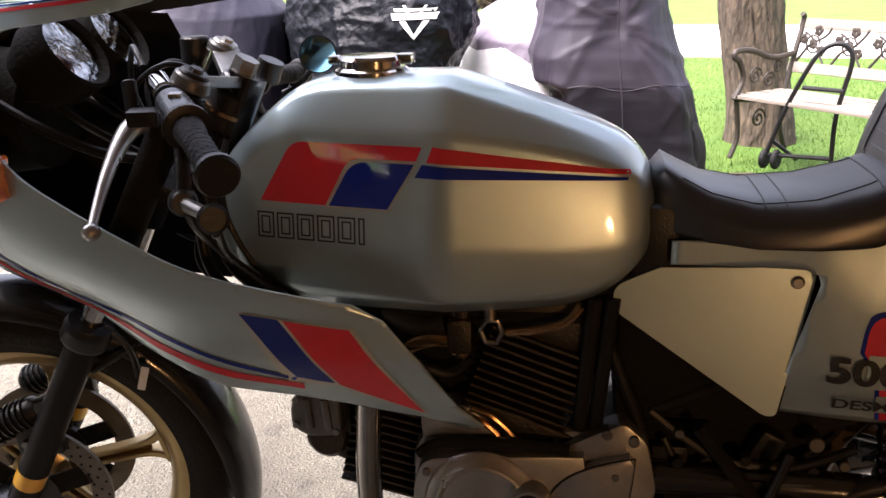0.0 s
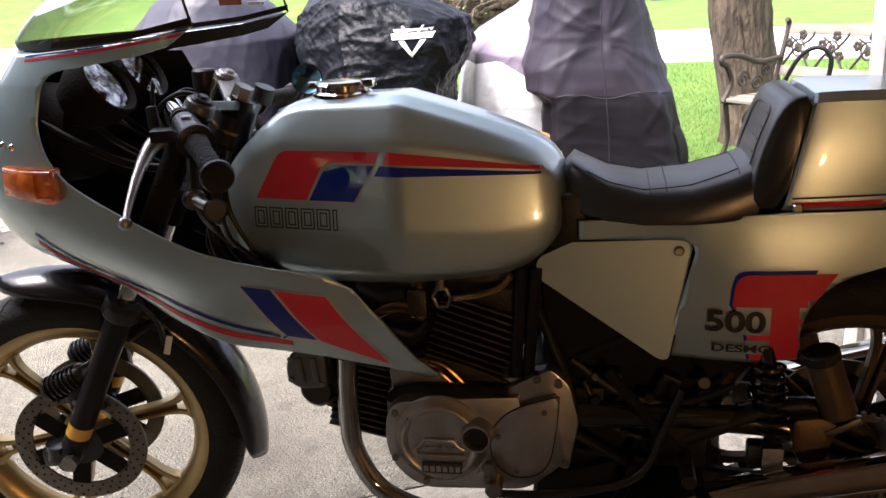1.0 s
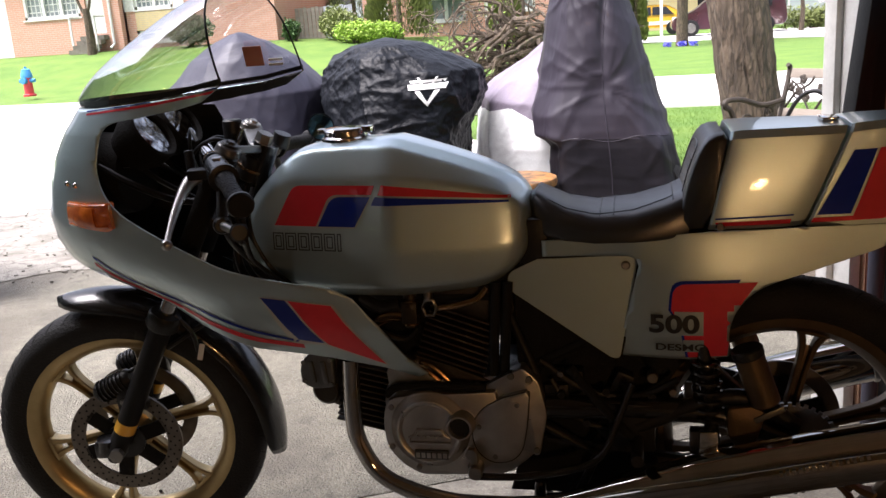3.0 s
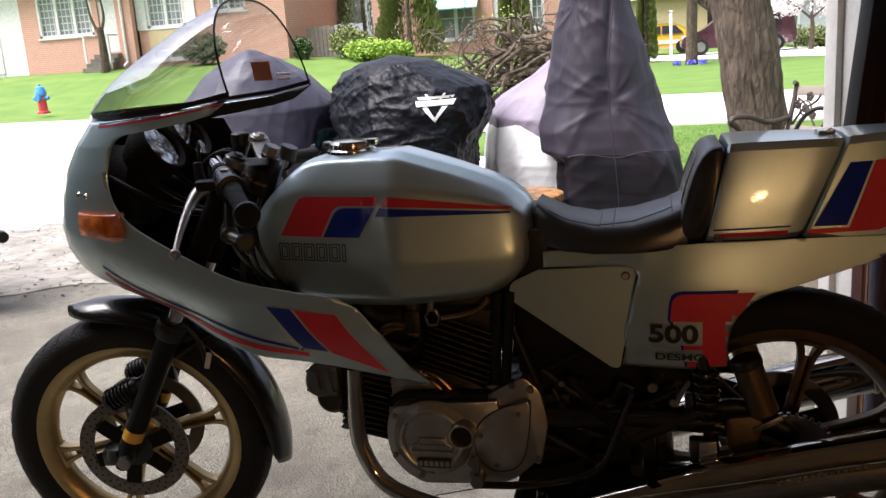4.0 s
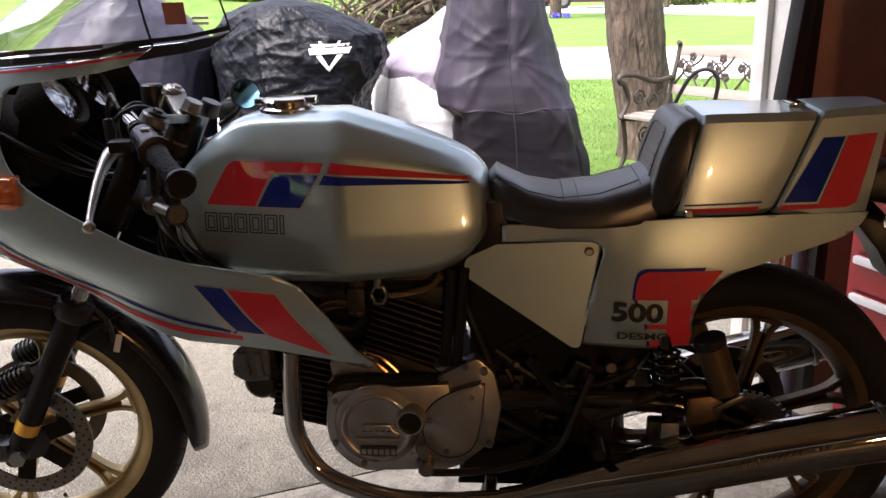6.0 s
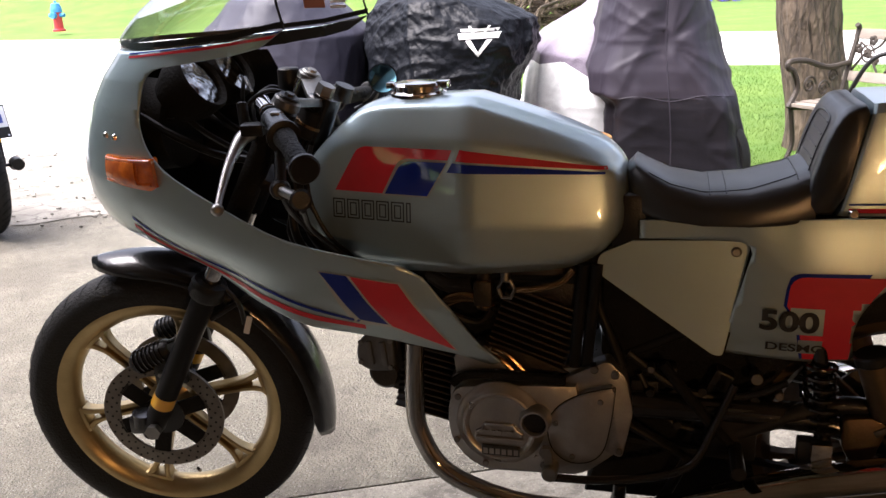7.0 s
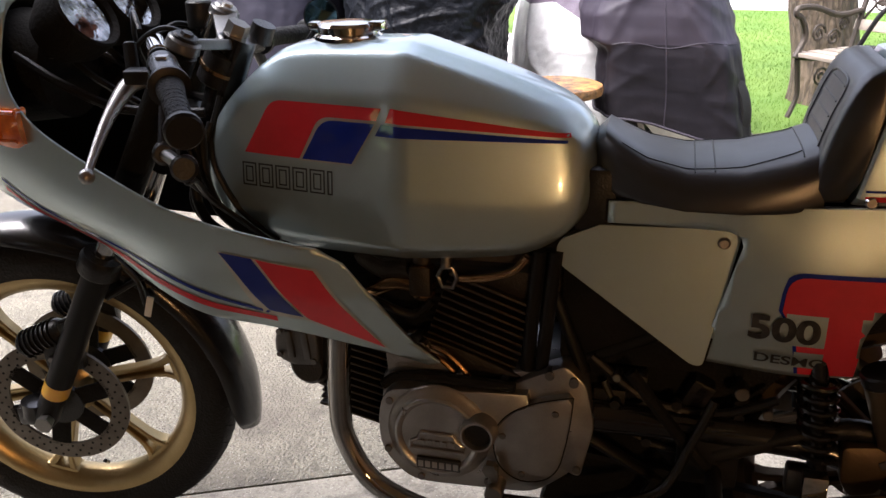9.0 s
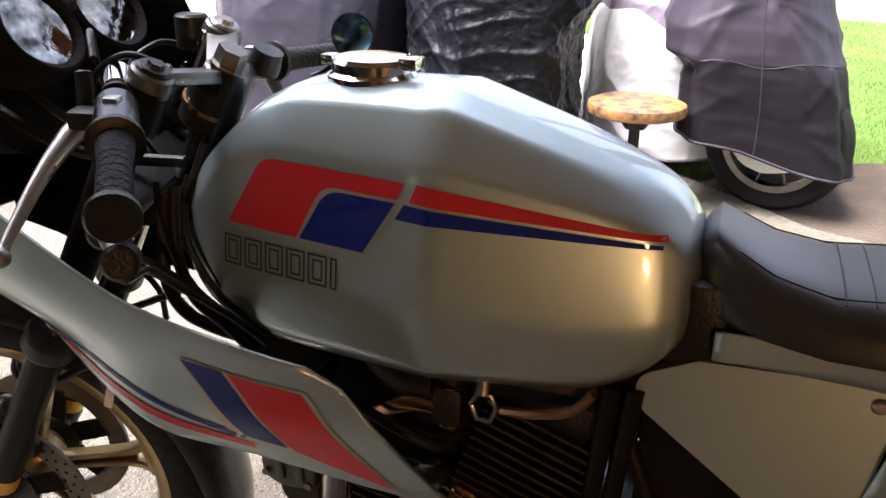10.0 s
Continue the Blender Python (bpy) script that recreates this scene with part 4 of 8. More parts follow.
writing("DESMO", 0.0205, (0.336, -0.1325, 0.567), (90, 0, 2), LETTER, rear, "lettering", sx=1.42, bold=0.0004, tree=ST)

# seat
bm = B()
seat_rows = [(0.098, 0.860, 0.052), (0.112, 0.874, 0.072), (0.136, 0.860, 0.088), (0.17, 0.843, 0.10), (0.226, 0.832, 0.112), (0.30, 0.838, 0.118), (0.36, 0.855, 0.116), (0.40, 0.872, 0.108)]
rs = []
for x, zt, w in seat_rows:
    half = [(0, 0.775), (w, 0.780), (w + 0.003, zt - 0.050), (w - 0.004, zt - 0.018), (w * 0.72, zt + 0.002), (0, zt + 0.004)]
    pts = half + [(-y, z) for y, z in half[-2:0:-1]]
    rs.append([Vector((x, q.x, q.y)) for q in chaikin([Vector(p) for p in pts], 2, True)])
rings(bm, rs)
seat = part("seat", bm, VINYL, rear, "black vinyl single seat", 50)
bm = B()
prof = [(0.378, 0.80), (0.388, 0.862), (0.402, 0.915), (0.420, 0.960), (0.440, 0.978), (0.470, 0.979), (0.462, 0.935), (0.438, 0.803)]
rs = []
for y, k in ((-0.112, 0.80), (-0.106, 0.94), (-0.085, 1.0), (-0.03, 0.985), (0.0, 0.98), (0.03, 0.985), (0.085, 1.0), (0.106, 0.94), (0.112, 0.80)):
    cx, cz = 0.432, 0.885
    rs.append([Vector((cx + (q.x - cx) * k, y, cz + (q.y - cz) * (0.5 + 0.5 * k))) for q in chaikin([Vector(p) for p in prof], 1, True)])
rings(bm, rs)
bp = part("seat_backrest", bm, VINYL, rear, "black padded seat hump", 60)
HUMPT = tree_of(bp)
for k in range(4):
    q = []
    for j in range(9):
        h = HUMPT.ray_cast(Vector((0.0, -0.05 + 0.0125 * j, 0.885 + 0.02 * k)), Vector((1, 0, 0)))
        if h[0]:
            q.append(h[0] + Vector((-0.0002, 0, 0)))
    part("embossed_line", tube(B(), q, 0.0014, 6), VINYL, bp)
q = []
for y, z in ((-0.066, 0.868), (0.0, 0.864), (0.066, 0.868), (0.066, 0.91), (0.060, 0.948), (0.0, 0.954), (-0.060, 0.948), (-0.066, 0.91), (-0.066, 0.868)):
    h = HUMPT.ray_cast(Vector((0.0, y, z)), Vector((1, 0, 0)))
    if h[0]:
        q.append(h[0])
part("panel_welt", tube(B(), q, 0.0022, 8, 5), VINYL, bp)
SEATT = tree_of(seat)
bm = B()


def on_seat(x, y):
    h = SEATT.ray_cast(Vector((x, y, 2.0)), Vector((0, 0, -1)))
    return (h[0] if h[0] else Vector((x, y, 0.8))) + Vector((0, 0, 0.0002))


for x, w in ((0.236, 0.088), (0.262, 0.088), (0.372, 0.085)):
    tube(bm, [on_seat(x, w * (k - 8) / 8) for k in range(17)], 0.0011, 6)
for s in (-1, 1):
    tube(bm, [on_seat(0.135 + 0.0125 * k, s * (0.062 + 0.018 * math.sin(math.pi * k / 20))) for k in range(20)], 0.0010, 6)
part("piping", bm, BLACKM, seat)

part("seat_front_pad", box(B(), (0.105, 0, 0.775), (0.060, 0.165, 0.10), bevel=0.01), BLACKM, seat)
# triangular side covers
SIDE = round_corner([(0.052, 0.716), (0.112, 0.744), (0.3075, 0.752), (0.2695, 0.548), (0.254, 0.548), (0.052, 0.684)], 0.018, (0, 2, 3, 4, 5))
for s in (-1, 1):
    cx, cz = 0.19, 0.665
    part("cover_gap", skin([(cx + (x - cx) * 1.035, cz + (z - cz) * 1.045) for x, z in SIDE], lambda x, z: 0.089 + 0.03 * (x - 0.05) - 0.10 * (z - 0.65), s, 0.004, 0.04), MATTE, moto, "", 30).data.materials.append(MATTE)
    bm = skin(SIDE, lambda x, z: 0.094 + 0.03 * (x - 0.05) - 0.10 * (z - 0.65), s, 0.010, 0.04)
    sc = part("side_cover", bm, SILVER, moto, "silver triangular side cover", 30)
    bm = lathe(B(), [(0.0, -0.004), (0.006, -0.004), (0.009, 0.0), (0.0, 0.001)], (0.283, s * 0.0935, 0.732), None, 14)
    sc.data.materials.append(SILVER)
    part("fastener", bm, CASTL, sc)

# tail lamp, rear signals, plate holder
bm = B()
prism(bm, round_corner([(0.785, 0.865), (0.79, 0.815), (0.86, 0.80), (0.888, 0.815), (0.888, 0.862), (0.858, 0.880), (0.81, 0.882)], 0.015, (3, 4)), -0.055, 0.055, 0.008)
tl = part("tail_lamp", bm, BLACKM, rear, "black tail lamp with red lens")
bm = B()
prism(bm, round_corner([(0.822, 0.878), (0.858, 0.884), (0.890, 0.866), (0.894, 0.820), (0.868, 0.806), (0.836, 0.818)], 0.012, (1, 2, 3)), -0.058, 0.058, 0.01)
part("lens", bm, REDLENS, tl)
for s in (-1, 1):
    bm = cyl(B(), (0.83, s * 0.05, 0.808), (0.85, s * 0.11, 0.802), 0.008)
    stem = part("rear_signal", bm, BLACKM, rear, "chrome turn signal with amber lens")
    bm = lathe(B(), [(0.0, -0.065), (0.012, -0.062), (0.022, -0.03), (0.030, 0.0), (0.030, 0.004), (0.0, 0.004)], (0.850, s * 0.135, 0.800), Matrix.Rotation(radians(-90), 3, 'Z'), 24)
    part("housing", bm, CHROME, stem)
    bm = lathe(B(), [(0.0, 0.004), (0.031, 0.004), (0.031, 0.020), (0.022, 0.034), (0.0, 0.038)], (0.850, s * 0.135, 0.800), Matrix.Rotation(radians(-90), 3, 'Z'), 24)
    part("lens", bm, AMBER, stem)
bm = B()
prism(bm, [(0.76, 0.785), (0.80, 0.812), (0.835, 0.778), (0.895, 0.712), (0.935, 0.690), (0.972, 0.622), (0.948, 0.618), (0.915, 0.630), (0.89, 0.642), (0.852, 0.657), (0.815, 0.722)], -0.05, 0.05, 0.004)
prism(bm, [(0.933, 0.625), (0.963, 0.625), (0.983, 0.568), (0.953, 0.562)], -0.09, 0.09, 0.003)
part("plate_holder", bm, BLACKM, rear)

# frame: trellis tubes, black
frame_o = new("trellis_frame")
frame_o.parent = moto
frame_o["label"] = "black tubular trellis frame"
runs = []
for s in (-1, 1):
    runs += [[(-0.50, s * 0.03, 0.86), (-0.25, s * 0.06, 0.745), (0.03, s * 0.070, 0.675), (0.10, s * 0.080, 0.50)],
             [(-0.47, s * 0.03, 0.76), (-0.22, s * 0.070, 0.665), (0.02, s * 0.075, 0.665)],
             [(0.028, s * 0.092, 0.70), (0.012, s * 0.088, 0.50)], [(0.052, s * 0.090, 0.70), (0.034, s * 0.086, 0.50)],
             [(0.03, s * 0.070, 0.70), (0.30, s * 0.065, 0.765), (0.62, s * 0.065, 0.79)],
             [(0.10, s * 0.07, 0.52), (0.32, s * 0.07, 0.63), (0.50, s * 0.065, 0.76)],
             [(0.10, s * 0.09, 0.40), (0.22, s * 0.09, 0.33), (0.16, s * 0.10, 0.20)]]
for r in runs:
    part("frame_tube", tube(B(), r, 0.011, 10), FORKB, frame_o)
bm = cyl(B(), (-0.535, 0, 0.83), (-0.465, 0, 0.985), 0.028)
part("steering_head", bm, BLACK, frame_o)
# battery box, airbox and hidden bulk
part("battery_box", box(B(), (0.16, 0, 0.625), (0.20, 0.15, 0.22), bevel=0.01), MATTE, moto)
part("air_box", box(B(), (0.34, 0, 0.68), (0.14, 0.14, 0.14), bevel=0.01), MATTE, moto)
bm = B()
prism(bm, round_corner([(0.10, 0.545), (0.06, 0.66), (0.28, 0.66), (0.44, 0.62), (0.45, 0.54), (0.40, 0.52), (0.31, 0.525), (0.345, 0.47), (0.34, 0.33), (0.30, 0.215), (0.03, 0.215), (0.06, 0.32), (0.12, 0.36)], 0.02, (4, 5, 8, 9)), -0.055, 0.055, 0.008)
part("inner_panel", bm, MATTE, moto)
part("pivot_block", box(B(), (0.13, 0, 0.45), (0.13, 0.13, 0.12), bevel=0.01), MATTE, moto)
bm = B()
prism(bm, [(0.46, 0.76), (0.80, 0.80), (0.80, 0.80), (0.60, 0.745), (0.49, 0.68), (0.475, 0.60), (0.45, 0.60)], -0.075, 0.075)
part("rear_mudguard", bm, MATTE, moto)

# engine
eng = moto
EY = -0.125
bm = B()
prism(bm, round_corner([(-0.22, 0.478), (-0.06, 0.488), (0.04, 0.505), (0.085, 0.52), (0.11, 0.47), (0.10, 0.33), (0.03, 0.27), (-0.17, 0.262), (-0.226, 0.33), (-0.228, 0.43)], 0.03, (0, 4, 5, 6, 7, 8, 9)), -0.095, 0.105, 0.012)
part("crankcase", bm, ALU, eng)
bm = B()
prism(bm, round_corner([(-0.208, 0.460), (-0.10, 0.470), (0.02, 0.478), (0.03, 0.42), (0.02, 0.32), (-0.03, 0.297), (-0.17, 0.293), (-0.218, 0.345), (-0.222, 0.41)], 0.03, (0, 5, 6, 7, 8)), EY - 0.005, -0.08, 0.004)
cv = part("alternator_cover", bm, ALU, eng, "grey cast alternator cover")
my = Matrix.Rotation(radians(180), 3, 'X')
bm = lathe(B(), [(0.0, 0.012), (0.058, 0.012), (0.061, 0.016), (0.065, 0.018), (0.069, 0.017), (0.074, 0.010), (0.080, 0.006), (0.084, 0.003), (0.085, 0.0), (0.0, 0.0)], (-0.120, EY - 0.003, 0.392), my, 48)
part("round_boss", bm, ALU, cv)
bm = lathe(B(), [(0.0215, 0.0), (0.0215, 0.020), (0.0225, 0.022), (0.0255, 0.022), (0.028, 0.018), (0.030, -0.012), (0.0215, -0.012)], (-0.053, EY - 0.012, 0.409), my, 32)
part("plug_collar", bm, ALU, cv)
bm = lathe(B(), [(0.0, 0.011), (0.017, 0.011), (0.0215, 0.011), (0.0215, 0.0), (0.0, 0.0)], (-0.053, EY - 0.012, 0.409), my, 28)
part("plug", bm, BLACKM, cv, "black rubber plug")
bm = B()
badge = [(-0.165, 0.366), (-0.163, 0.378), (-0.152, 0.384), (-0.147, 0.395), (-0.094, 0.395), (-0.088, 0.384), (-0.077, 0.378), (-0.075, 0.366), (-0.165, 0.366)]
tube(bm, [(x, EY - 0.0165, z) for x, z in badge], 0.0032, 8)
for k in range(5):
    box(bm, (-0.144 + k * 0.012, EY - 0.0165, 0.378), (0.007, 0.004, 0.008))
part("raised_emblem", bm, ALU, cv)
plq = part("dark_plaque", box(B(), (-0.118, EY - 0.0165, 0.341), (0.072, 0.010, 0.020), bevel=0.002), LETTER, cv, "small dark plaque with pale marks")
bm = B()
for k in range(6):
    box(bm, (-0.1465 + k * 0.0115, EY - 0.0220, 0.341), (0.008, 0.002, 0.011))
part("plaque_marks", bm, ALU, plq)
bm = B()
prism(bm, round_corner([(-0.015, 0.478), (0.035, 0.505), (0.075, 0.525), (0.107, 0.495), (0.122, 0.425), (0.103, 0.328), (0.065, 0.345), (0.0, 0.318), (-0.015, 0.36), (-0.004, 0.42)], 0.012, (2, 3, 4, 5)), EY + 0.012, -0.07, 0.003)
sp = part("sprocket_cover", bm, ALU, eng, "plain cast sprocket cover")
for x, z in ((0.088, 0.502), (0.098, 0.345), (-0.20, 0.44), (-0.205, 0.35), (-0.15, 0.305), (-0.04, 0.312)):
    part("cover_screw", cyl(B(), (x, EY + (0.006 if x > -0.01 else -0.010), z), (x, EY + 0.02, z), 0.0062, None, 12, 0.001), STEEL, eng)
bm = B()
dee = [(0.090, 0.482), (0.060, 0.474), (0.028, 0.463), (-0.004, 0.444), (-0.024, 0.420), (-0.031, 0.394), (-0.029, 0.364), (-0.016, 0.338), (0.012, 0.322), (0.048, 0.328), (0.070, 0.352), (0.080, 0.392), (0.087, 0.440)]
prism(bm, [(p.x, p.y) for p in chaikin([Vector(p) for p in dee], 1, True)], EY - 0.008, -0.08, 0.0025)
plate = part("sprocket_plate", bm, ALU, sp, "plain D-shaped cast plate", 30)
rim_line = [(x, EY - 0.0055, z) for x, z in dee]
part("cover_seam", tube(B(), rim_line + rim_line[:1], 0.0010, 6, 3), MATTE, plate)
for x, z in ((-0.017, 0.402), (0.064, 0.452), (0.014, 0.336)):
    part("plate_screw", cyl(B(), (x, EY - 0.0105, z), (x, EY, z), 0.0055, None, 12, 0.001), STEEL, plate)
# matt black tube laid in as the shadow line above the cover
part("case_channel", tube(B(), [(-0.212, EY + 0.004, 0.462), (-0.185, EY + 0.004, 0.481), (-0.12, EY + 0.004, 0.486), (-0.05, EY + 0.004, 0.486), (0.0, EY + 0.004, 0.484)], 0.0085, 8, 4), MATTE, eng, "dark strip standing for the shade in the recess over the cover")
# cylinders: one leaning back from upright, one pointing forward
def cylinder_barrel(name, label, base, axis, nfin, pitch, half, core, hw):
    ax = Vector(axis).normalized()
    m = Matrix((ax.cross(Vector((0, 1, 0))), Vector((0, 1, 0)), ax)).transposed()
    barrel = part(name, cyl(B(), Vector(base), Vector(base) + ax * nfin * pitch, core, None, 24), ALUD, moto, label)
    fin = box(B(), (0, 0, 0), (half * 2, hw * 2, pitch * 0.36), None, 0.0014)
    first = part("cooling_fin", fin, ALUD, barrel)
    for k in range(nfin):
        o = first if k == 0 else new("cooling_fin", first.data)
        o.parent = barrel
        o.matrix_local = Matrix.Translation(Vector(base) + ax * (k + 0.5) * pitch) @ m.to_4x4()


cylinder_barrel("rear_cylinder", "dark finned rear cylinder", (-0.082, 0.0, 0.505), (0.33, 0, 0.944), 10, 0.0135, 0.074, 0.058, 0.092)
fax = Vector((-0.975, 0, 0.22))
fup = Vector((0.22, 0, 0.975))
fb = Vector((-0.20, 0.01, 0.425))
fbar = part("front_cylinder", cyl(B(), fb, fb + fax * 0.14, 0.058, None, 24), ALUD, moto, "dark finned front cylinder")
fin = part("cooling_fin", box(B(), (0, 0, 0), (0.125, 0.178, 0.0045), None, 0.0014), ALUD, fbar)
for k in range(11):
    o = fin if k == 0 else new("cooling_fin", fin.data)
    o.parent = fbar
    o.matrix_local = Matrix.Translation(fb + fax * 0.068 + fup * (-0.070 + 0.0135 * k)) @ Matrix((-fax, Vector((0, 1, 0)), fup)).transposed().to_4x4()
bm = B()
prism(bm, round_corner([(-0.318, 0.400), (-0.325, 0.525), (-0.375, 0.532), (-0.405, 0.505), (-0.408, 0.460), (-0.372, 0.428), (-0.350, 0.412)], 0.02, (2, 3, 4, 5)), -0.070, 0.080, 0.012)
hd = part("front_cylinder_head", bm, ALUD, eng, "dark front cylinder head")
bm = B()
prism(bm, round_corner([(-0.334, 0.462), (-0.335, 0.532), (-0.365, 0.542), (-0.398, 0.534), (-0.414, 0.505), (-0.412, 0.470), (-0.385, 0.456)], 0.014, range(7)), -0.088, -0.060, 0.007, 3)
vc = part("valve_cover", bm, YOKE, hd, "grey cast valve cover")
for x in (-0.356, -0.384):
    part("cover_rib", box(B(), (x, -0.089, 0.498), (0.012, 0.008, 0.050), Matrix.Rotation(radians(-6), 3, 'Y'), 0.003), YOKE, vc)
for x, z in ((-0.342, 0.526), (-0.402, 0.520), (-0.343, 0.470), (-0.404, 0.478)):
    part("cover_screw", cyl(B(), (x, -0.086, z), (x, -0.092, z), 0.005, None, 10), STEEL, vc)
bm = lathe(B(), [(0.0, 0.012), (0.026, 0.012), (0.034, 0.004), (0.036, -0.02), (0.0, -0.02)], (-0.362, -0.064, 0.448), Matrix.Rotation(radians(180), 3, 'X'), 24)
part("cam_cap", bm, ALUD, hd)
bm = B()
prism(bm, round_corner([(-0.37, 0.60), (-0.31, 0.675), (-0.12, 0.685), (-0.10, 0.53), (-0.20, 0.515), (-0.33, 0.535)], 0.02, range(6)), -0.055, 0.06, 0.01)
part("carburettor_body", bm, MATTE, eng)
bm = B()
prism(bm, round_corner([(-0.115, 0.632), (0.055, 0.600), (0.065, 0.655), (0.02, 0.690), (-0.08, 0.70), (-0.12, 0.675)], 0.02, (2, 3, 4, 5)), -0.082, 0.085, 0.012)
part("rear_cylinder_head", bm, ALUD, eng, "dark rear cylinder head")
bm = B()
prism(bm, [(-0.21, 0.475), (-0.20, 0.530), (-0.13, 0.535), (-0.04, 0.488), (-0.06, 0.478)], -0.07, 0.08, 0.01)
part("crankcase_top", bm, ALU, eng)
bm = B()
prism(bm, round_corner([(-0.207, 0.468), (-0.212, 0.515), (-0.150, 0.540), (-0.118, 0.515), (-0.100, 0.484), (-0.143, 0.486)], 0.01, (1, 2, 3)), -0.108, -0.06, 0.003)
part("upper_cover", bm, CASTL, eng, "polished upper engine cover")
for q in ([(-0.138, -0.106, 0.532), (-0.112, -0.108, 0.524), (-0.090, -0.108, 0.505), (-0.074, -0.108, 0.486)], [(-0.146, -0.106, 0.520), (-0.122, -0.108, 0.512), (-0.102, -0.108, 0.495), (-0.090, -0.108, 0.480)]):
    part("belt_cover_rib", tube(B(), q, 0.0052, 8, 4), COPPER, eng, "copper brown belt cover rib")
bm = B()
prism(bm, [(-0.155, 0.545), (-0.07, 0.52), (0.02, 0.482), (0.08, 0.505), (0.06, 0.478), (-0.09, 0.476)], -0.098, -0.05, 0.004)
part("belt_cover", bm, ALUD, eng, "dark timing belt cover")
for x, z in ((-0.150, 0.534), (-0.088, 0.488), (-0.019, 0.484), (0.051, 0.507), (0.088, 0.498)):
    bm = cyl(B(), (x, -0.118, z), (x, -0.096, z), 0.0075, None, 14, 0.0012)
    cyl(bm, (x, -0.1195, z), (x, -0.1175, z), 0.0040, None, 6)
    part("cover_screw", bm, STEEL, eng)
# inlet and carburettor bits between the cylinders
bm = B()
tube(bm, [(-0.28, -0.03, 0.655), (-0.22, -0.06, 0.640), (-0.175, -0.07, 0.648)], 0.020, 12, 4)
box(bm, (-0.155, -0.075, 0.635), (0.035, 0.05, 0.05), bevel=0.006)
cyl(bm, (-0.155, -0.075, 0.60), (-0.155, -0.075, 0.68), 0.016)
part("carburettor", bm, ALUD, eng)
for k in range(3):
    bm = lathe(B(), [(0.017, -0.004), (0.020, -0.004), (0.020, 0.004), (0.017, 0.004)], (-0.155, -0.078, 0.612 + 0.012 * k + (0.02 if k == 2 else 0)), Matrix.Rotation(radians(90), 3, 'X'), 20)
    part("hose_clamp", bm, COPPER, eng)
bm = B()
tube(bm, [(-0.125, -0.098, 0.648), (-0.118, -0.10, 0.632), (-0.102, -0.10, 0.632), (-0.095, -0.10, 0.648), (-0.102, -0.10, 0.664), (-0.118, -0.10, 0.664)], 0.004, 8, 0, True)
cyl(bm, (-0.112, -0.10, 0.664), (-0.112, -0.09, 0.69), 0.009, None, 12)
part("cable_eye", bm, STEEL, eng)
bm = tube(B(), [(-0.275, -0.05, 0.575), (-0.235, -0.07, 0.604), (-0.20, -0.078, 0.622), (-0.165, -0.078, 0.622)], 0.0125, 12, 5)
part("intake_hose", bm, COPPER, eng, "brown intake hose", 60)
for x, z, r in ((0.331, 0.500, 0.011), (0.245, 0.452, 0.008), (0.150, 0.505, 0.007), (0.188, 0.505, 0.007), (0.37, 0.47, 0.008)):
    bm = cyl(B(), (x, -0.098, z), (x, -0.070, z), r, None, 12, 0.0015)
    part("frame_bolt", bm, STEEL, eng)
bm = tube(B(), [(-0.09, -0.10, 0.648), (-0.05, -0.105, 0.655), (-0.01, -0.105, 0.668), (0.01, -0.10, 0.69)], 0.006, 8, 4)
part("fuel_hose", bm, COPPER, eng)
bm = tube(B(), [(-0.33, -0.07, 0.62), (-0.24, -0.095, 0.60), (-0.17, -0.09, 0.575), (-0.14, -0.085, 0.60)], 0.007, 8, 4)
part("breather_hose", bm, BLACKM, eng)

# exhausts
for s in (-1, 1):
    if s < 0:
        pts = [(-0.345, -0.03, 0.40), (-0.29, -0.085, 0.46), (-0.262, -0.125, 0.50), (-0.266, -0.132, 0.44), (-0.258, -0.135, 0.36), (-0.205, -0.138, 0.280), (-0.10, -0.140, 0.236), (0.03, -0.142, 0.232), (0.13, -0.150, 0.243)]
        pts = [(x - 0.018, y, z) for x, y, z in [(-0.262, -0.128, 0.545)] + pts[3:6]] + pts[6:]
    else:
        pts = [(0.02, 0.10, 0.60), (0.08, 0.135, 0.50), (0.09, 0.14, 0.36), (0.12, 0.145, 0.27), (0.15, 0.15, 0.245)]
    bm = tube(B(), pts, 0.0185, 16, 6)
    pipe = part("exhaust_pipe", bm, EXHAUST, moto, "chrome exhaust pipe", 60)
    bm = tube(B(), [(0.12, s * 0.148, 0.242), (0.17, s * 0.152, 0.252), (0.30, s * 0.165, 0.293), (0.42, s * 0.180, 0.331), (0.62, s * 0.195, 0.388), (0.80, s * 0.205, 0.432), (0.835, s * 0.207, 0.440), (0.838, s * 0.207, 0.441)],
              [0.021, 0.024, 0.040, 0.050, 0.052, 0.052, 0.050, 0.030], 24)
    mf = part("muffler", bm, EXHAUST, moto, "long chrome muffler", 60)
    bm = B()
    d = Vector((0.62 - 0.42, s * 0.015, 0.057)).normalized()
    lathe(bm, [(0.0535, -0.006), (0.056, -0.004), (0.056, 0.004), (0.0535, 0.006)], (0.80, s * 0.205, 0.432), Matrix.Rotation(radians(-16), 3, 'Y') @ Matrix.Rotation(radians(-90), 3, 'Z'), 28)
    part("muffler_clamp", bm, STEEL, mf)
    bm = B()
    for k in range(14):
        box(bm, (0.55 + k * 0.011, s * 0.252, 0.385 + k * 0.0031), (0.006, 0.002, 0.008), Matrix.Rotation(radians(-16), 3, 'Y'))
    if s < 0:
        tagged(part("muffler_marks", bm, STEEL, mf), "", "", "", "stuff")
    else:
        bm.free()


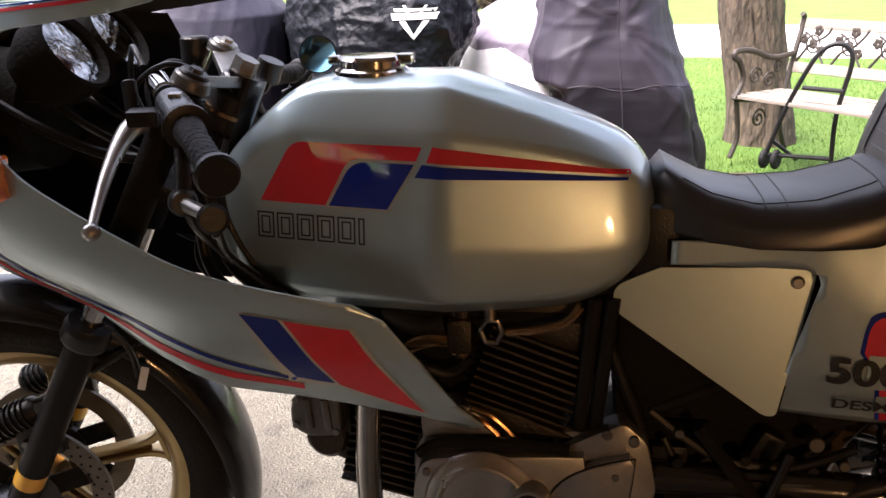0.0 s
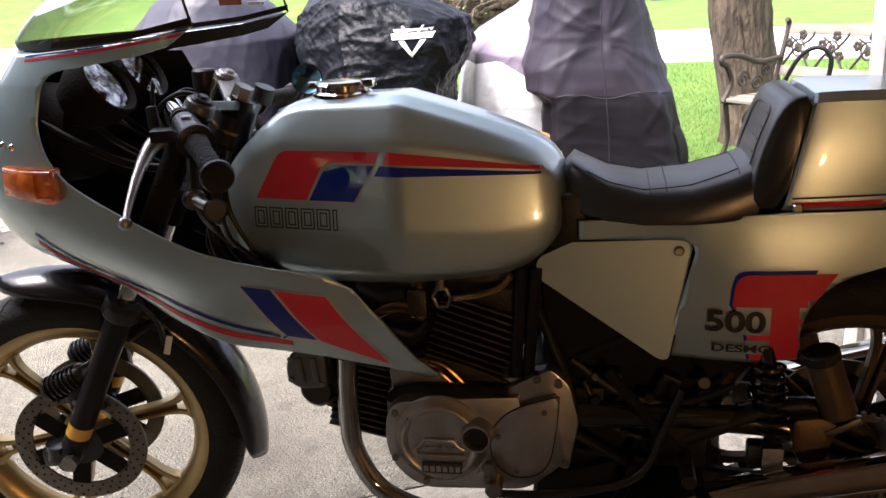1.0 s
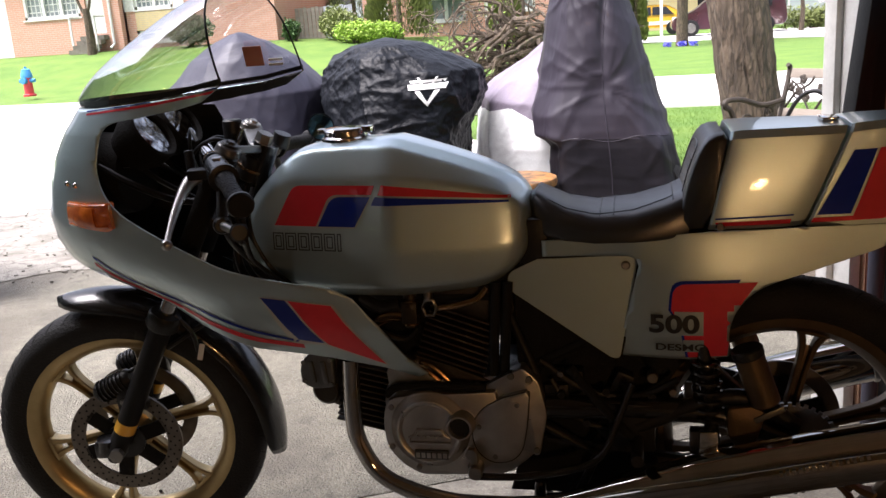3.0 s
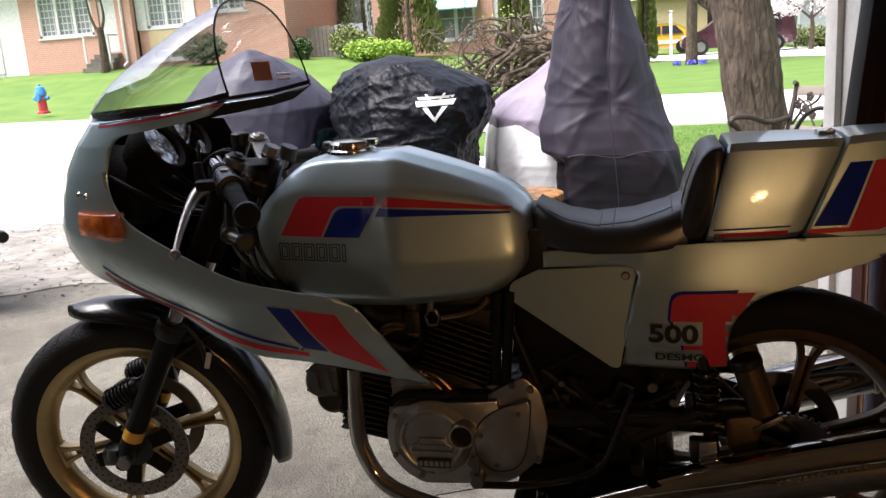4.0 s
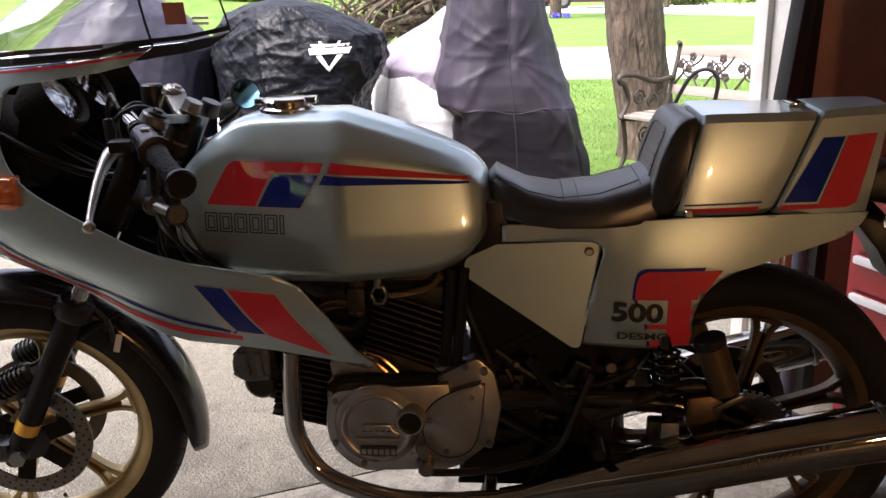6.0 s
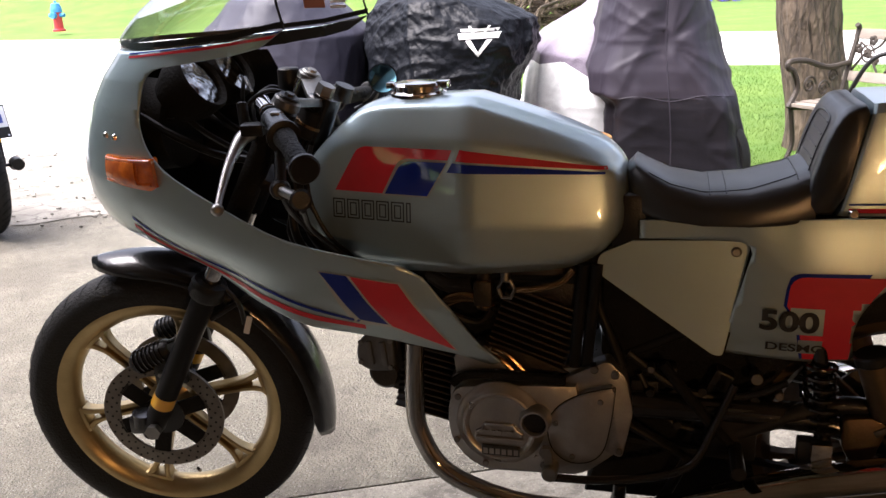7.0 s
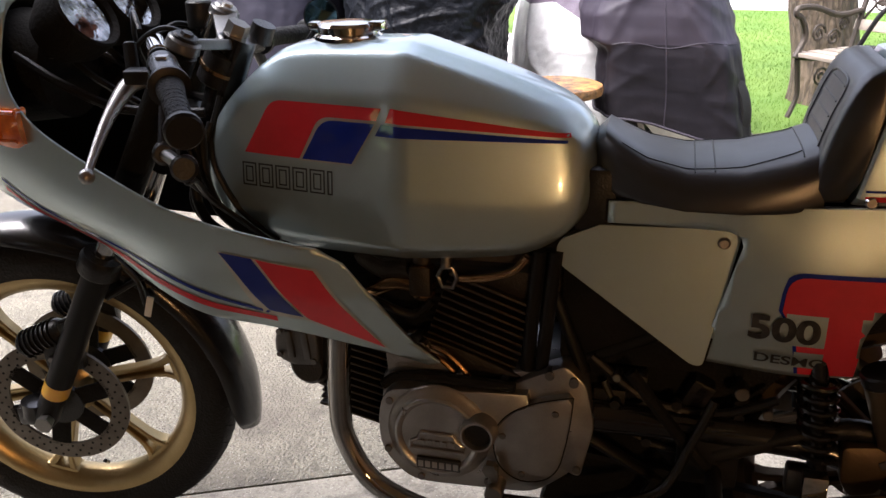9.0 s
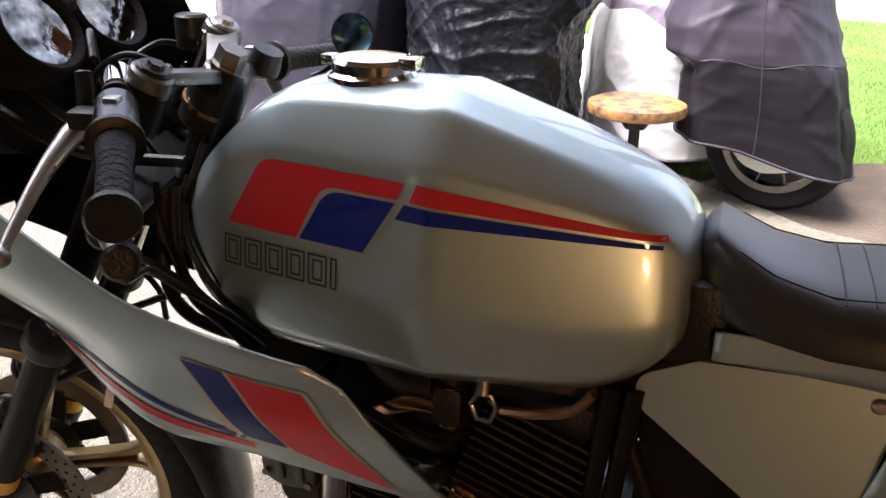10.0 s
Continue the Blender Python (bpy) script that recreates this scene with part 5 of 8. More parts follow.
# wheels
def wheel(parent, c, R, rw, tw, matl, steer, n_sp=6, phase=0.0):
    """Tyre, cast rim with paired spokes, hub. The axle runs along local y."""
    C = Vector(c)
    rr = R * 0.775
    bm = lathe(B(), [(rr - 0.012, -rw * 0.92), (rr + 0.004, -rw * 1.02), (rr + 0.022, -tw), (R - 0.030, -tw * 0.98), (R - 0.012, -tw * 0.78), (R - 0.002, -tw * 0.35), (R, 0),
                     (R - 0.002, tw * 0.35), (R - 0.012, tw * 0.78), (R - 0.030, tw * 0.98), (rr + 0.022, tw), (rr + 0.004, rw * 1.02), (rr - 0.012, rw * 0.92)], C, steer, 72)
    ty = part("tyre", bm, RUBBER, parent, "black road tyre", 60)
    bm = B()
    for k in range(44):
        a = 2 * math.pi * k / 44
        for sg in (-1, 1):
            q = []
            for j, (da, h, dr) in enumerate(((0.0, 0.25, -0.0005), (0.03, 0.55, -0.0045), (0.055, 0.80, -0.0125))):
                aa = a + da + (0.035 if sg > 0 else 0)
                r = R + dr - 0.0002
                q.append(C + steer @ Vector((r * math.cos(aa), sg * tw * h, r * math.sin(aa))))
            tube(bm, q, 0.0009, 4)
    tagged(part("tread", bm, MATTE, ty), "", "", "", "stuff")
    bm = lathe(B(), [(rr, -rw), (rr + 0.006, -rw), (rr + 0.006, -rw + 0.006), (rr - 0.010, -rw + 0.014), (rr - 0.018, -rw * 0.4), (rr - 0.018, rw * 0.4), (rr - 0.010, rw - 0.014), (rr + 0.006, rw - 0.006), (rr + 0.006, rw), (rr, rw),
                     (rr - 0.018, rw * 0.9), (rr - 0.034, rw * 0.35), (rr - 0.038, 0), (rr - 0.034, -rw * 0.35), (rr - 0.018, -rw * 0.9)], C, steer, 72)
    rim = part("rim", bm, matl, parent, "gold cast alloy rim", 40)
    for k in range(n_sp):
        a = 2 * math.pi * (k + phase) / n_sp
        bm = B()
        m = steer @ Matrix.Rotation(-a, 3, 'Y')
        for off in (-0.010, 0.010):
            q = [(0.040, off * 0.9, 0.013), (rr * 0.45, off * 0.85, 0.012), (rr * 0.75, off * 1.2, 0.013), (rr - 0.030, off * 2.6, 0.018)]
            rs = []
            for x, z, th in catmull(q, 4):
                w = 0.0048 + 0.0035 * sstep(rr * 0.65, rr - 0.03, x)
                rs.append([C + m @ Vector((x, th * a, z + w * b)) for a, b in ((-1, -0.6), (-0.8, -1), (0.8, -1), (1, -0.6), (1, 0.6), (0.8, 1), (-0.8, 1), (-1, 0.6))])
            rings(bm, rs)
        box(bm, C + m @ Vector((rr * 0.40, 0.002, 0)), (rr * 0.70, 0.004, 0.018), m, 0.001)
        box(bm, C + m @ Vector((rr - 0.033, 0, 0)), (0.012, 0.036, 0.066), m, 0.005)
        part("spoke", bm, matl, rim)
    bm = lathe(B(), [(0.0, -0.045), (0.030, -0.045), (0.036, -0.030), (0.052, -0.020), (0.052, 0.020), (0.036, 0.030), (0.030, 0.045), (0.0, 0.045)], C, steer, 32)
    part("hub", bm, matl, rim)
    return ty


def disc(parent, c, y, R, steer):
    C = Vector(c)
    bm = lathe(B(), [(R * 0.74, y - 0.003), (R, y - 0.003), (R, y + 0.003), (R * 0.74, y + 0.003)], C, steer, 64)
    d = part("brake_disc", bm, DISC, parent, "drilled steel brake disc", 30)
    for k in range(6):
        a = 2 * math.pi * (k + 0.3) / 6
        m = steer @ Matrix.Rotation(-a, 3, 'Y')
        part("carrier_arm", box(B(), C + m @ Vector((R * 0.52, y, 0)), (R * 0.56, 0.006, 0.036), m, 0.002), MATTE, d)
    bm = lathe(B(), [(0.0, y - 0.006), (0.045, y - 0.006), (0.045, y + 0.004), (0.0, y + 0.004)], C, steer, 32)
    part("disc_carrier", bm, BLACKM, d)
    bm = B()
    sg = -1 if y < 0 else 1
    for ring, nh in ((0.79, 30), (0.87, 30), (0.95, 30)):
        for k in range(nh):
            a = 2 * math.pi * (k + ring * 7) / nh
            p = Vector((R * ring * math.cos(a), y + sg * 0.0032, R * ring * math.sin(a)))
            cyl(bm, C + steer @ p, C + steer @ (p + Vector((0, sg * 0.0005, 0))), 0.0026, None, 6)
    tagged(part("drilling", bm, MATTE, d), "", "", "", "stuff")


# steered front end: fork, wheel, bars turned to the left about the steering axis
STEER = radians(12)
AX = Vector((0.470, 0, 0.883)).normalized()
AP = Vector((-0.505, 0, 0.93))
SM = Matrix.Rotation(STEER, 3, AX)


def st(p):
    return AP + SM @ (Vector(p) - AP)


fork = moto
FC = st((-0.884, 0, 0.319))
wheel(fork, FC, 0.319, 0.036, 0.049, GOLD, SM, 6, 0.20)
for s in (-1, 1):
    disc(fork, FC, s * 0.064, 0.131, SM)
bm = cyl(B(), FC + SM @ Vector((0, -0.135, 0)), FC + SM @ Vector((0, 0.135, 0)), 0.010)
cyl(bm, FC + SM @ Vector((0, -0.137, 0)), FC + SM @ Vector((0, -0.12, 0)), 0.017, 0.014, 6)
part("axle", bm, STEEL, fork)
bm = cyl(B(), FC + SM @ Vector((0.03, -0.01, -0.19)), FC + SM @ Vector((0.035, -0.028, -0.172)), 0.004)
part("tyre_valve", bm, BLACKM, fork)
AXp = AX
for s in (-1, 1):
    b0 = Vector((-0.894, s * 0.098, 0.316))
    t0 = b0 + AXp * 0.362
    t1 = b0 + AXp * 0.775
    bm = tube(B(), [st(b0 - AXp * 0.03), st(b0), st(b0 + AXp * 0.05), st(t0 - AXp * 0.02), st(t0)], [0.016, 0.0235, 0.0235, 0.0245, 0.027], 20)
    leg = part("fork_slider", bm, FORKB, fork, "black fork slider with a yellow band")
    bm = cyl(B(), st(t0 - AXp * 0.01), st(t1), 0.0175)
    part("fork_tube", bm, CHROME, leg)
    part("fork_shroud", cyl(B(), st(t0 + AXp * 0.10), st(t1 - AXp * 0.06), 0.0235, None, 20, 0.003), MATTE, leg)
    bm = lathe(B(), [(0.018, -0.022), (0.034, -0.022), (0.037, -0.016), (0.036, 0.0), (0.037, 0.004), (0.033, 0.014), (0.018, 0.016)], st(t0), Matrix.Rotation(math.atan2(0.47, 0.883), 3, 'Y') @ Matrix.Rotation(radians(90), 3, 'X'), 24)
    part("dust_seal", bm, BLACKM, leg)
    bm = tube(B(), [st(b0 + AXp * 0.055), st(b0 + AXp * 0.083)], 0.0243, 20)
    bmesh.ops.delete(bm, geom=[f for f in bm.faces if len(f.verts) > 4], context='FACES')
    part("yellow_band", bm, YELLOW, leg)
    bm = cyl(B(), st(b0 + Vector((-0.025, s * 0.0, 0.0))), st(b0 + Vector((-0.02, 0, 0.03))), 0.022)
    box(bm, st(b0 + Vector((-0.018, 0, 0.005))), (0.06, 0.035, 0.04), SM, 0.008)
    part("axle_clamp", bm, BLACK, leg)
    # caliper ahead of the leg
    bm = B()
    cc = Vector((-0.872, s * 0.070, 0.468))
    c0, c1 = cc + Vector((-0.052, 0, -0.022)), cc + Vector((0.036, 0, 0.018))
    tube(bm, [st(c0), st(c0.lerp(c1, 0.08)), st(c0.lerp(c1, 0.92)), st(c1)], [0.017, 0.023, 0.023, 0.017], 18)
    box(bm, st(cc + Vector((0.03, s * 0.008, -0.03))), (0.07, 0.022, 0.06), SM, 0.006)
    ca = part("brake_caliper", bm, BLACKM, fork, "ribbed black brake caliper")
    for k in range(7):
        q0 = c0.lerp(c1, 0.14 + 0.115 * k)
        part("caliper_rib", tube(B(), [st(q0), st(q0.lerp(c1, 0.045))], 0.0275, 18), BLACK, ca)
    for k in range(2):
        part("caliper_bolt", cyl(B(), st(cc + Vector((0.012 + 0.03 * k, s * 0.018, -0.035))), st(cc + Vector((0.012 + 0.03 * k, s * 0.026, -0.035))), 0.007, None, 6), STEEL, ca)
    bm = tube(B(), [st(cc + Vector((0.03, 0, 0.03))), st(cc + Vector((0.07, s * 0.01, 0.06))), st(Vector((-0.74, s * 0.05, 0.62))), st(Vector((-0.64, s * 0.03, 0.80)))], 0.0045, 8, 5)
    part("brake_hose", bm, BLACKM, ca)
# mudguard
bm = B()
rs = []
for k in range(41):
    a = radians(108 - 122 * k / 40)
    R = 0.354 + 0.012 * (abs(k - 20) / 20) ** 2
    u = abs(k - 20) / 20
    w = 0.072 * (1 - 0.72 * u ** 7) if k < 20 else 0.072 * (1 - 0.50 * u ** 9)
    ring = []
    for j in range(9):
        h = (j - 4) / 4
        r = R - 0.036 * abs(h) ** 2.4 * (w / 0.072) ** 0.5
        ring.append(FC + SM @ Vector((r * math.cos(a), h * w, r * math.sin(a))))
    rs.append(ring)
rings(bm, rs, False, False)
mg = part("mudguard", bm, BLACK, fork, "glossy black front mudguard", 60)
mg.modifiers.new("thickness", 'SOLIDIFY').thickness = 0.004
for s in (-1, 1):
    bm = B()
    tube(bm, [st((-0.735, s * 0.09, 0.56)), st((-0.66, s * 0.075, 0.60)), st((-0.62, s * 0.062, 0.62))], 0.006, 8)
    tube(bm, [st((-0.70, s * 0.098, 0.64)), st((-0.67, s * 0.098, 0.60)), st((-0.665, s * 0.095, 0.55))], 0.005, 8, 3)
    part("mudguard_stay", bm, BLACKM, fork)
part("cable_tag", box(B(), st((-0.655, -0.106, 0.553)), (0.012, 0.004, 0.040), SM @ Matrix.Rotation(radians(18), 3, 'Y'), 0.002), WHITE, fork, "white plastic cable tag")
# yokes, bars and controls
ym = SM @ Matrix.Rotation(math.atan2(0.47, 0.883), 3, 'Y')
STEM = AP + AX * 0.052
part("lower_yoke", box(B(), AP - AX * 0.11 + SM @ Vector((-0.03, 0, 0.015)), (0.06, 0.215, 0.024), ym, 0.008), BLACKM, fork)
caps = [st(Vector((-0.890, s * 0.105, 0.305)) + AXp * 0.79) for s in (-1, 1)]
bm = B()
for c in caps + [STEM]:
    cyl(bm, c - AX * 0.014, c + AX * 0.006, 0.0265, 0.025, 24, 0.003)
for c in caps:
    mid, dv = (c + STEM) / 2, c - STEM
    ang = math.atan2(dv.y, dv.x)
    box(bm, mid - AX * 0.004, (dv.length, 0.040, 0.016), Matrix.Rotation(ang, 3, 'Z') @ Matrix.Rotation(-math.asin(dv.z / dv.length), 3, 'Y'), 0.005)
yk = part("fork_yoke", bm, YOKE, fork, "pale cast alloy top yoke")
for c, cm in zip(caps, (BLACKM, CASTL)):
    bm = cyl(B(), c + AX * 0.005, c + AX * 0.011, 0.020, 0.019, 20, 0.002)
    cyl(bm, c + AX * 0.011, c + AX * 0.016, 0.010, 0.009, 6)
    part("fork_cap", bm, cm, yk)
    part("fork_clamp", cyl(B(), c - AX * 0.07, c - AX * 0.014, 0.0255, None, 20, 0.004), BLACKM, yk)
bm = cyl(B(), STEM + AX * 0.008, STEM + AX * 0.034, 0.019, 0.018, 6)
part("stem_nut", bm, STEEL, yk, "large hexagonal steel stem nut")
bm = cyl(B(), STEM - AX * 0.075, STEM - AX * 0.016, 0.034, None, 20, 0.004)
part("stem_collar", bm, BLACKM, yk)
part("collar_ring", cyl(B(), STEM - AX * 0.050, STEM - AX * 0.044, 0.0365, None, 24), COPPER, yk)
SMI = SM.inverted()


def un(p, s):
    """A place on the turned left side, taken back to straight ahead and mirrored for the right."""
    q = AP + SMI @ (Vector(p) - AP)
    return Vector((q.x, -s * q.y, q.z - (0.05 if s > 0 else 0.0)))


for s in (-1, 1):
    e0, e1 = un((-0.546, -0.112, 0.985), s), un((-0.379, -0.342, 0.922), s)
    dd = (e1 - e0).normalized()
    bar = part("clip_on_bar", tube(B(), [st(e0), st(e1)], 0.0125, 16), CHROME, fork, "chromed clip-on handlebar with a black grip")
    part("bar_clamp", cyl(B(), st(e0 - dd * 0.01), st(e0 + dd * 0.04), 0.016, None, 18, 0.002), CHROME, bar)
    part("clamp_band", cyl(B(), st(e0 + dd * 0.046), st(e0 + dd * 0.054), 0.0165, None, 18, 0.002), BLACKM, bar)
    f0 = e0.lerp(e1, 0.52)
    part("grip_flange", tube(B(), [st(f0), st(f0 + dd * 0.003), st(f0 + dd * 0.009), st(f0 + dd * 0.012)], [0.024, 0.029, 0.029, 0.020], 24), BLACKM, bar)
    g = part("grip", tube(B(), [st(f0 + dd * 0.01), st(f0 + dd * 0.05), st(e1)], [0.0195, 0.0165, 0.0165], 20), RUBBER, bar, "black rubber grip")
    for k in range(8):
        q = f0 + dd * (0.022 + 0.0135 * k)
        part("grip_rib", tube(B(), [st(q - dd * 0.002), st(q + dd * 0.002)], 0.0170, 16), RUBBER, g)
    part("bar_end", tube(B(), [st(e1 - dd * 0.004), st(e1), st(e1 + dd * 0.008), st(e1 + dd * 0.012)], [0.019, 0.0245, 0.025, 0.022], 24), BLACKM, bar)
    q = e0.lerp(e1, 0.38)
    part("switch_block", cyl(B(), st(q - dd * 0.038), st(q + dd * 0.038), 0.0215, 0.0245, 24, 0.004), HOUSING, bar, "satin grey switch housing")
    part("switch_button", box(B(), st(q + Vector((0, 0, 0.022))), (0.016, 0.014, 0.008), SM, 0.002), ALU, bar)
    q2 = un((-0.400, -0.315, 0.864), s)
    qd = Vector((0.25, -0.9 if s < 0 else 0.9, 0.25)).normalized()
    part("switch_pod", cyl(B(), st(q2 - qd * 0.02), st(q2 + qd * 0.012), 0.016, 0.018, 20, 0.004), BLACKM, bar)
    q4 = un((-0.455, -0.27, 0.868), s)
    part("switch_pod", cyl(B(), st(q4 - qd * 0.025), st(q4 + qd * 0.01), 0.018, 0.016, 20, 0.004), BLACKM, bar)
    part("switch_link", tube(B(), [st(q4), st(q2)], 0.009, 10), STEEL, bar)
    part("switch_bracket", tube(B(), [st(e0.lerp(e1, 0.45)), st(q4)], 0.010, 10), BLACKM, bar)
    part("switch_wire", tube(B(), [st(q2), st(q2 + Vector((0.0, 0.0, -0.02))), (-0.425, s * 0.25, 0.825), (-0.445, s * 0.18, 0.775), (-0.42, s * 0.12, 0.715), (-0.385, s * 0.10, 0.675)], 0.0045, 8, 5), BLACKM, bar)
    part("switch_wire", tube(B(), [st(q4), (-0.465, s * 0.23, 0.83), (-0.475, s * 0.17, 0.79), (-0.455, s * 0.12, 0.735), (-0.41, s * 0.10, 0.68)], 0.0045, 8, 5), BLACKM, bar)
    q3 = un((-0.545, -0.165, 0.950), s)
    bm = box(B(), st(q3), (0.042, 0.028, 0.022), SM, 0.006)
    part("lever_perch", bm, BLACKM, bar)
    bm = cyl(B(), st(un((-0.575, -0.135, 0.945), s)), st(un((-0.585, -0.120, 0.990), s)), 0.010, None, 12, 0.002)
    part("cable_adjuster", bm, BLACKM, bar)
    lv = [un(p, s) for p in ((-0.562, -0.140, 0.940), (-0.572, -0.165, 0.930), (-0.570, -0.220, 0.898), (-0.562, -0.275, 0.860), (-0.555, -0.305, 0.840))]
    bm = tube(B(), [st(p) for p in lv], [0.014, 0.013, 0.0090, 0.0065, 0.0055], 12, 4)
    bmesh.ops.create_uvsphere(bm, u_segments=12, v_segments=8, radius=0.011, matrix=Matrix.Translation(st(lv[-1])))
    part("lever", bm, ALU, bar, "polished alloy control lever", 60)
    bm = tube(B(), [st(un((-0.552, -0.14, 1.01), s)), st(un((-0.585, -0.10, 1.03), s)), st(Vector((-0.62, s * 0.02, 0.95))), (-0.56, -s * 0.03, 0.80), (-0.46, -s * 0.07, 0.70)], 0.004, 8, 6)
    part("control_cable", bm, BLACKM, bar)
bm = tube(B(), [(-0.595, -0.11, 0.92), (-0.590, -0.11, 0.952), (-0.580, -0.11, 0.981), (-0.562, -0.11, 0.998), (-0.533, -0.108, 1.010), (-0.509, -0.10, 1.004), (-0.49, -0.08, 0.985)], 0.0042, 8, 6)
part("braided_cable", bm, BLACKM, fork)
bm = tube(B(), [st((-0.50, -0.04, 0.90)), (-0.50, -0.07, 0.82), (-0.46, -0.09, 0.76), (-0.42, -0.09, 0.71), (-0.37, -0.085, 0.68)], 0.005, 8, 5)
part("wiring", bm, BLACKM, fork)
# regulator under the tank and the loom by the steering head
part("regulator_box", box(B(), (-0.375, 0.0, 0.668), (0.15, 0.11, 0.10), Matrix.Rotation(radians(10), 3, 'Y'), 0.008), MATTE, fork)
for k, (x, y) in enumerate(((-0.515, -0.105), (-0.498, -0.118), (-0.475, -0.112))):
    part("loom_branch", tube(B(), [(x, y, 0.865 - 0.01 * k), (x + 0.012, y - 0.012, 0.80), (x + 0.04, y, 0.735), (x + 0.09, y + 0.02, 0.685)], 0.0042, 8, 5), BLACKM, fork)
# ignition block and reservoir on the yoke
part("ignition_lock", cyl(B(), st((-0.452, 0.052, 0.965)), st((-0.440, 0.052, 0.992)), 0.021, 0.019, 18), BLACKM, yk)
part("fluid_reservoir", cyl(B(), (-0.582, 0.089, 0.985), (-0.582, 0.089, 1.03), 0.022, None, 18, 0.003), BLACKM, yk)
# loom and breather hose hanging by the steering head
part("breather_hose", tube(B(), [(-0.495, -0.10, 0.86), (-0.485, -0.12, 0.79), (-0.462, -0.128, 0.738), (-0.43, -0.115, 0.70), (-0.40, -0.10, 0.66)], 0.0075, 12, 6), BLACKM, fork)
part("wiring_loom", tube(B(), [(-0.51, -0.10, 0.84), (-0.505, -0.12, 0.76), (-0.485, -0.122, 0.715), (-0.45, -0.11, 0.69), (-0.40, -0.09, 0.67)], 0.008, 10, 6), BLACKM, fork)
part("wiring_loom", tube(B(), [(-0.50, -0.06, 0.86), (-0.52, -0.09, 0.78), (-0.52, -0.10, 0.73), (-0.48, -0.09, 0.68)], 0.006, 10, 6), BLACKM, fork)
# round mirror on the far bar end
bm = lathe(B(), [(0.0, 0.010), (0.030, 0.008), (0.034, 0.0), (0.0, 0.0)], (-0.462, 0.330, 0.978), Matrix.Rotation(radians(12), 3, 'Z'), 28)
mr_ = part("bar_end_mirror", bm, BLACKM, fork, "round black bar-end mirror")
bm = lathe(B(), [(0.0, -0.002), (0.031, -0.002), (0.031, 0.0), (0.0, 0.0)], (-0.462, 0.330, 0.978), Matrix.Rotation(radians(12), 3, 'Z'), 28)
part("mirror_glass", bm, MIRROR, mr_)
bm = tube(B(), [st(un((-0.412, -0.308, 0.896), 1)), (-0.50, 0.335, 0.925), (-0.475, 0.335, 0.955)], 0.006, 8, 3)
part("mirror_stem", bm, BLACKM, mr_)

# rear wheel, swingarm, shocks
RC = Vector((0.590, 0, 0.350))
I3 = Matrix.Identity(3)
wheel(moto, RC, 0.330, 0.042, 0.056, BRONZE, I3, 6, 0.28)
disc(moto, RC, 0.070, 0.125, I3)
bm = cyl(B(), RC + Vector((0, -0.14, 0)), RC + Vector((0, 0.14, 0)), 0.011)
cyl(bm, RC + Vector((0, -0.145, 0)), RC + Vector((0, -0.128, 0)), 0.018, None, 6)
part("rear_axle", bm, STEEL, moto)
sw = new("swingarm")
sw.parent = moto
for s in (-1, 1):
    bm = tube(B(), [(0.12, s * 0.085, 0.43), (0.30, s * 0.095, 0.435), (0.45, s * 0.10, 0.43), (0.56, s * 0.105, 0.39), (0.62, s * 0.105, 0.368)], [0.026, 0.024, 0.024, 0.022, 0.020], 14, 4)
    part("swingarm_leg", bm, BLACK, sw)
    bm = tube(B(), [(0.30, s * 0.105, 0.40), (0.44, s * 0.108, 0.462), (0.52, s * 0.108, 0.465), (0.60, s * 0.108, 0.41)], 0.016, 10, 5)
    part("chain_guard", bm, BLACKM, sw)
    # shock absorber with remote reservoir
    top2, bot2 = Vector((0.425, s * 0.105, 0.575)), Vector((0.445, s * 0.115, 0.375))
    d = (bot2 - top2).normalized()
    bm = cyl(B(), top2, bot2, 0.014)
    shk = part("shock_absorber", bm, BLACK, moto, "rear shock absorber with dark spring")
    u = d.cross(Vector((0, 1, 0))).normalized()
    q = [top2 + d * (0.02 + 0.13 * k / 70) + (u * math.cos(k * 0.62) + Vector((0, 1, 0)) * math.sin(k * 0.62)) * 0.026 for k in range(71)]
    part("spring", tube(B(), q, 0.0042, 6), BLACK, shk)
    bm = cyl(B(), (0.507, s * 0.125, 0.562), (0.540, s * 0.130, 0.466), 0.028, None, 24, 0.004)
    part("reservoir", bm, BRONZE, shk, "dull brown gas reservoir")
    bm = cyl(B(), (0.502, s * 0.125, 0.578), (0.508, s * 0.125, 0.559), 0.030, None, 24, 0.003)
    part("reservoir_cap", bm, BLACKM, shk)
    bm = box(B(), (0.42, s * 0.12, 0.385), (0.040, 0.03, 0.045), bevel=0.006)
    part("shock_clevis", bm, STEEL, shk)
for z0, dz in ((0.455, 0.02), (0.36, 0.055)):
    bm = B()
    for k in range(48):
        t = k / 47
        box(bm, (0.08 + 0.50 * t, -0.082, z0 - dz * t), (0.0115, 0.012, 0.009))
    part("chain_run", bm, BLACKM, moto)
bm = lathe(B(), [(0.05, -0.084), (0.092, -0.084), (0.092, -0.078), (0.05, -0.078)], RC, I3, 40)
for k in range(40):
    a = 2 * math.pi * k / 40
    box(bm, RC + Vector((0.094 * math.cos(a), -0.081, 0.094 * math.sin(a))), (0.009, 0.006, 0.007), Matrix.Rotation(-a, 3, 'Y'))
part("rear_sprocket", bm, STEEL, moto)
bm = B()
prism(bm, round_corner([(0.468, 0.455), (0.515, 0.462), (0.540, 0.448), (0.522, 0.385), (0.485, 0.375), (0.470, 0.400)], 0.010, range(6)), -0.135, -0.105, 0.004)
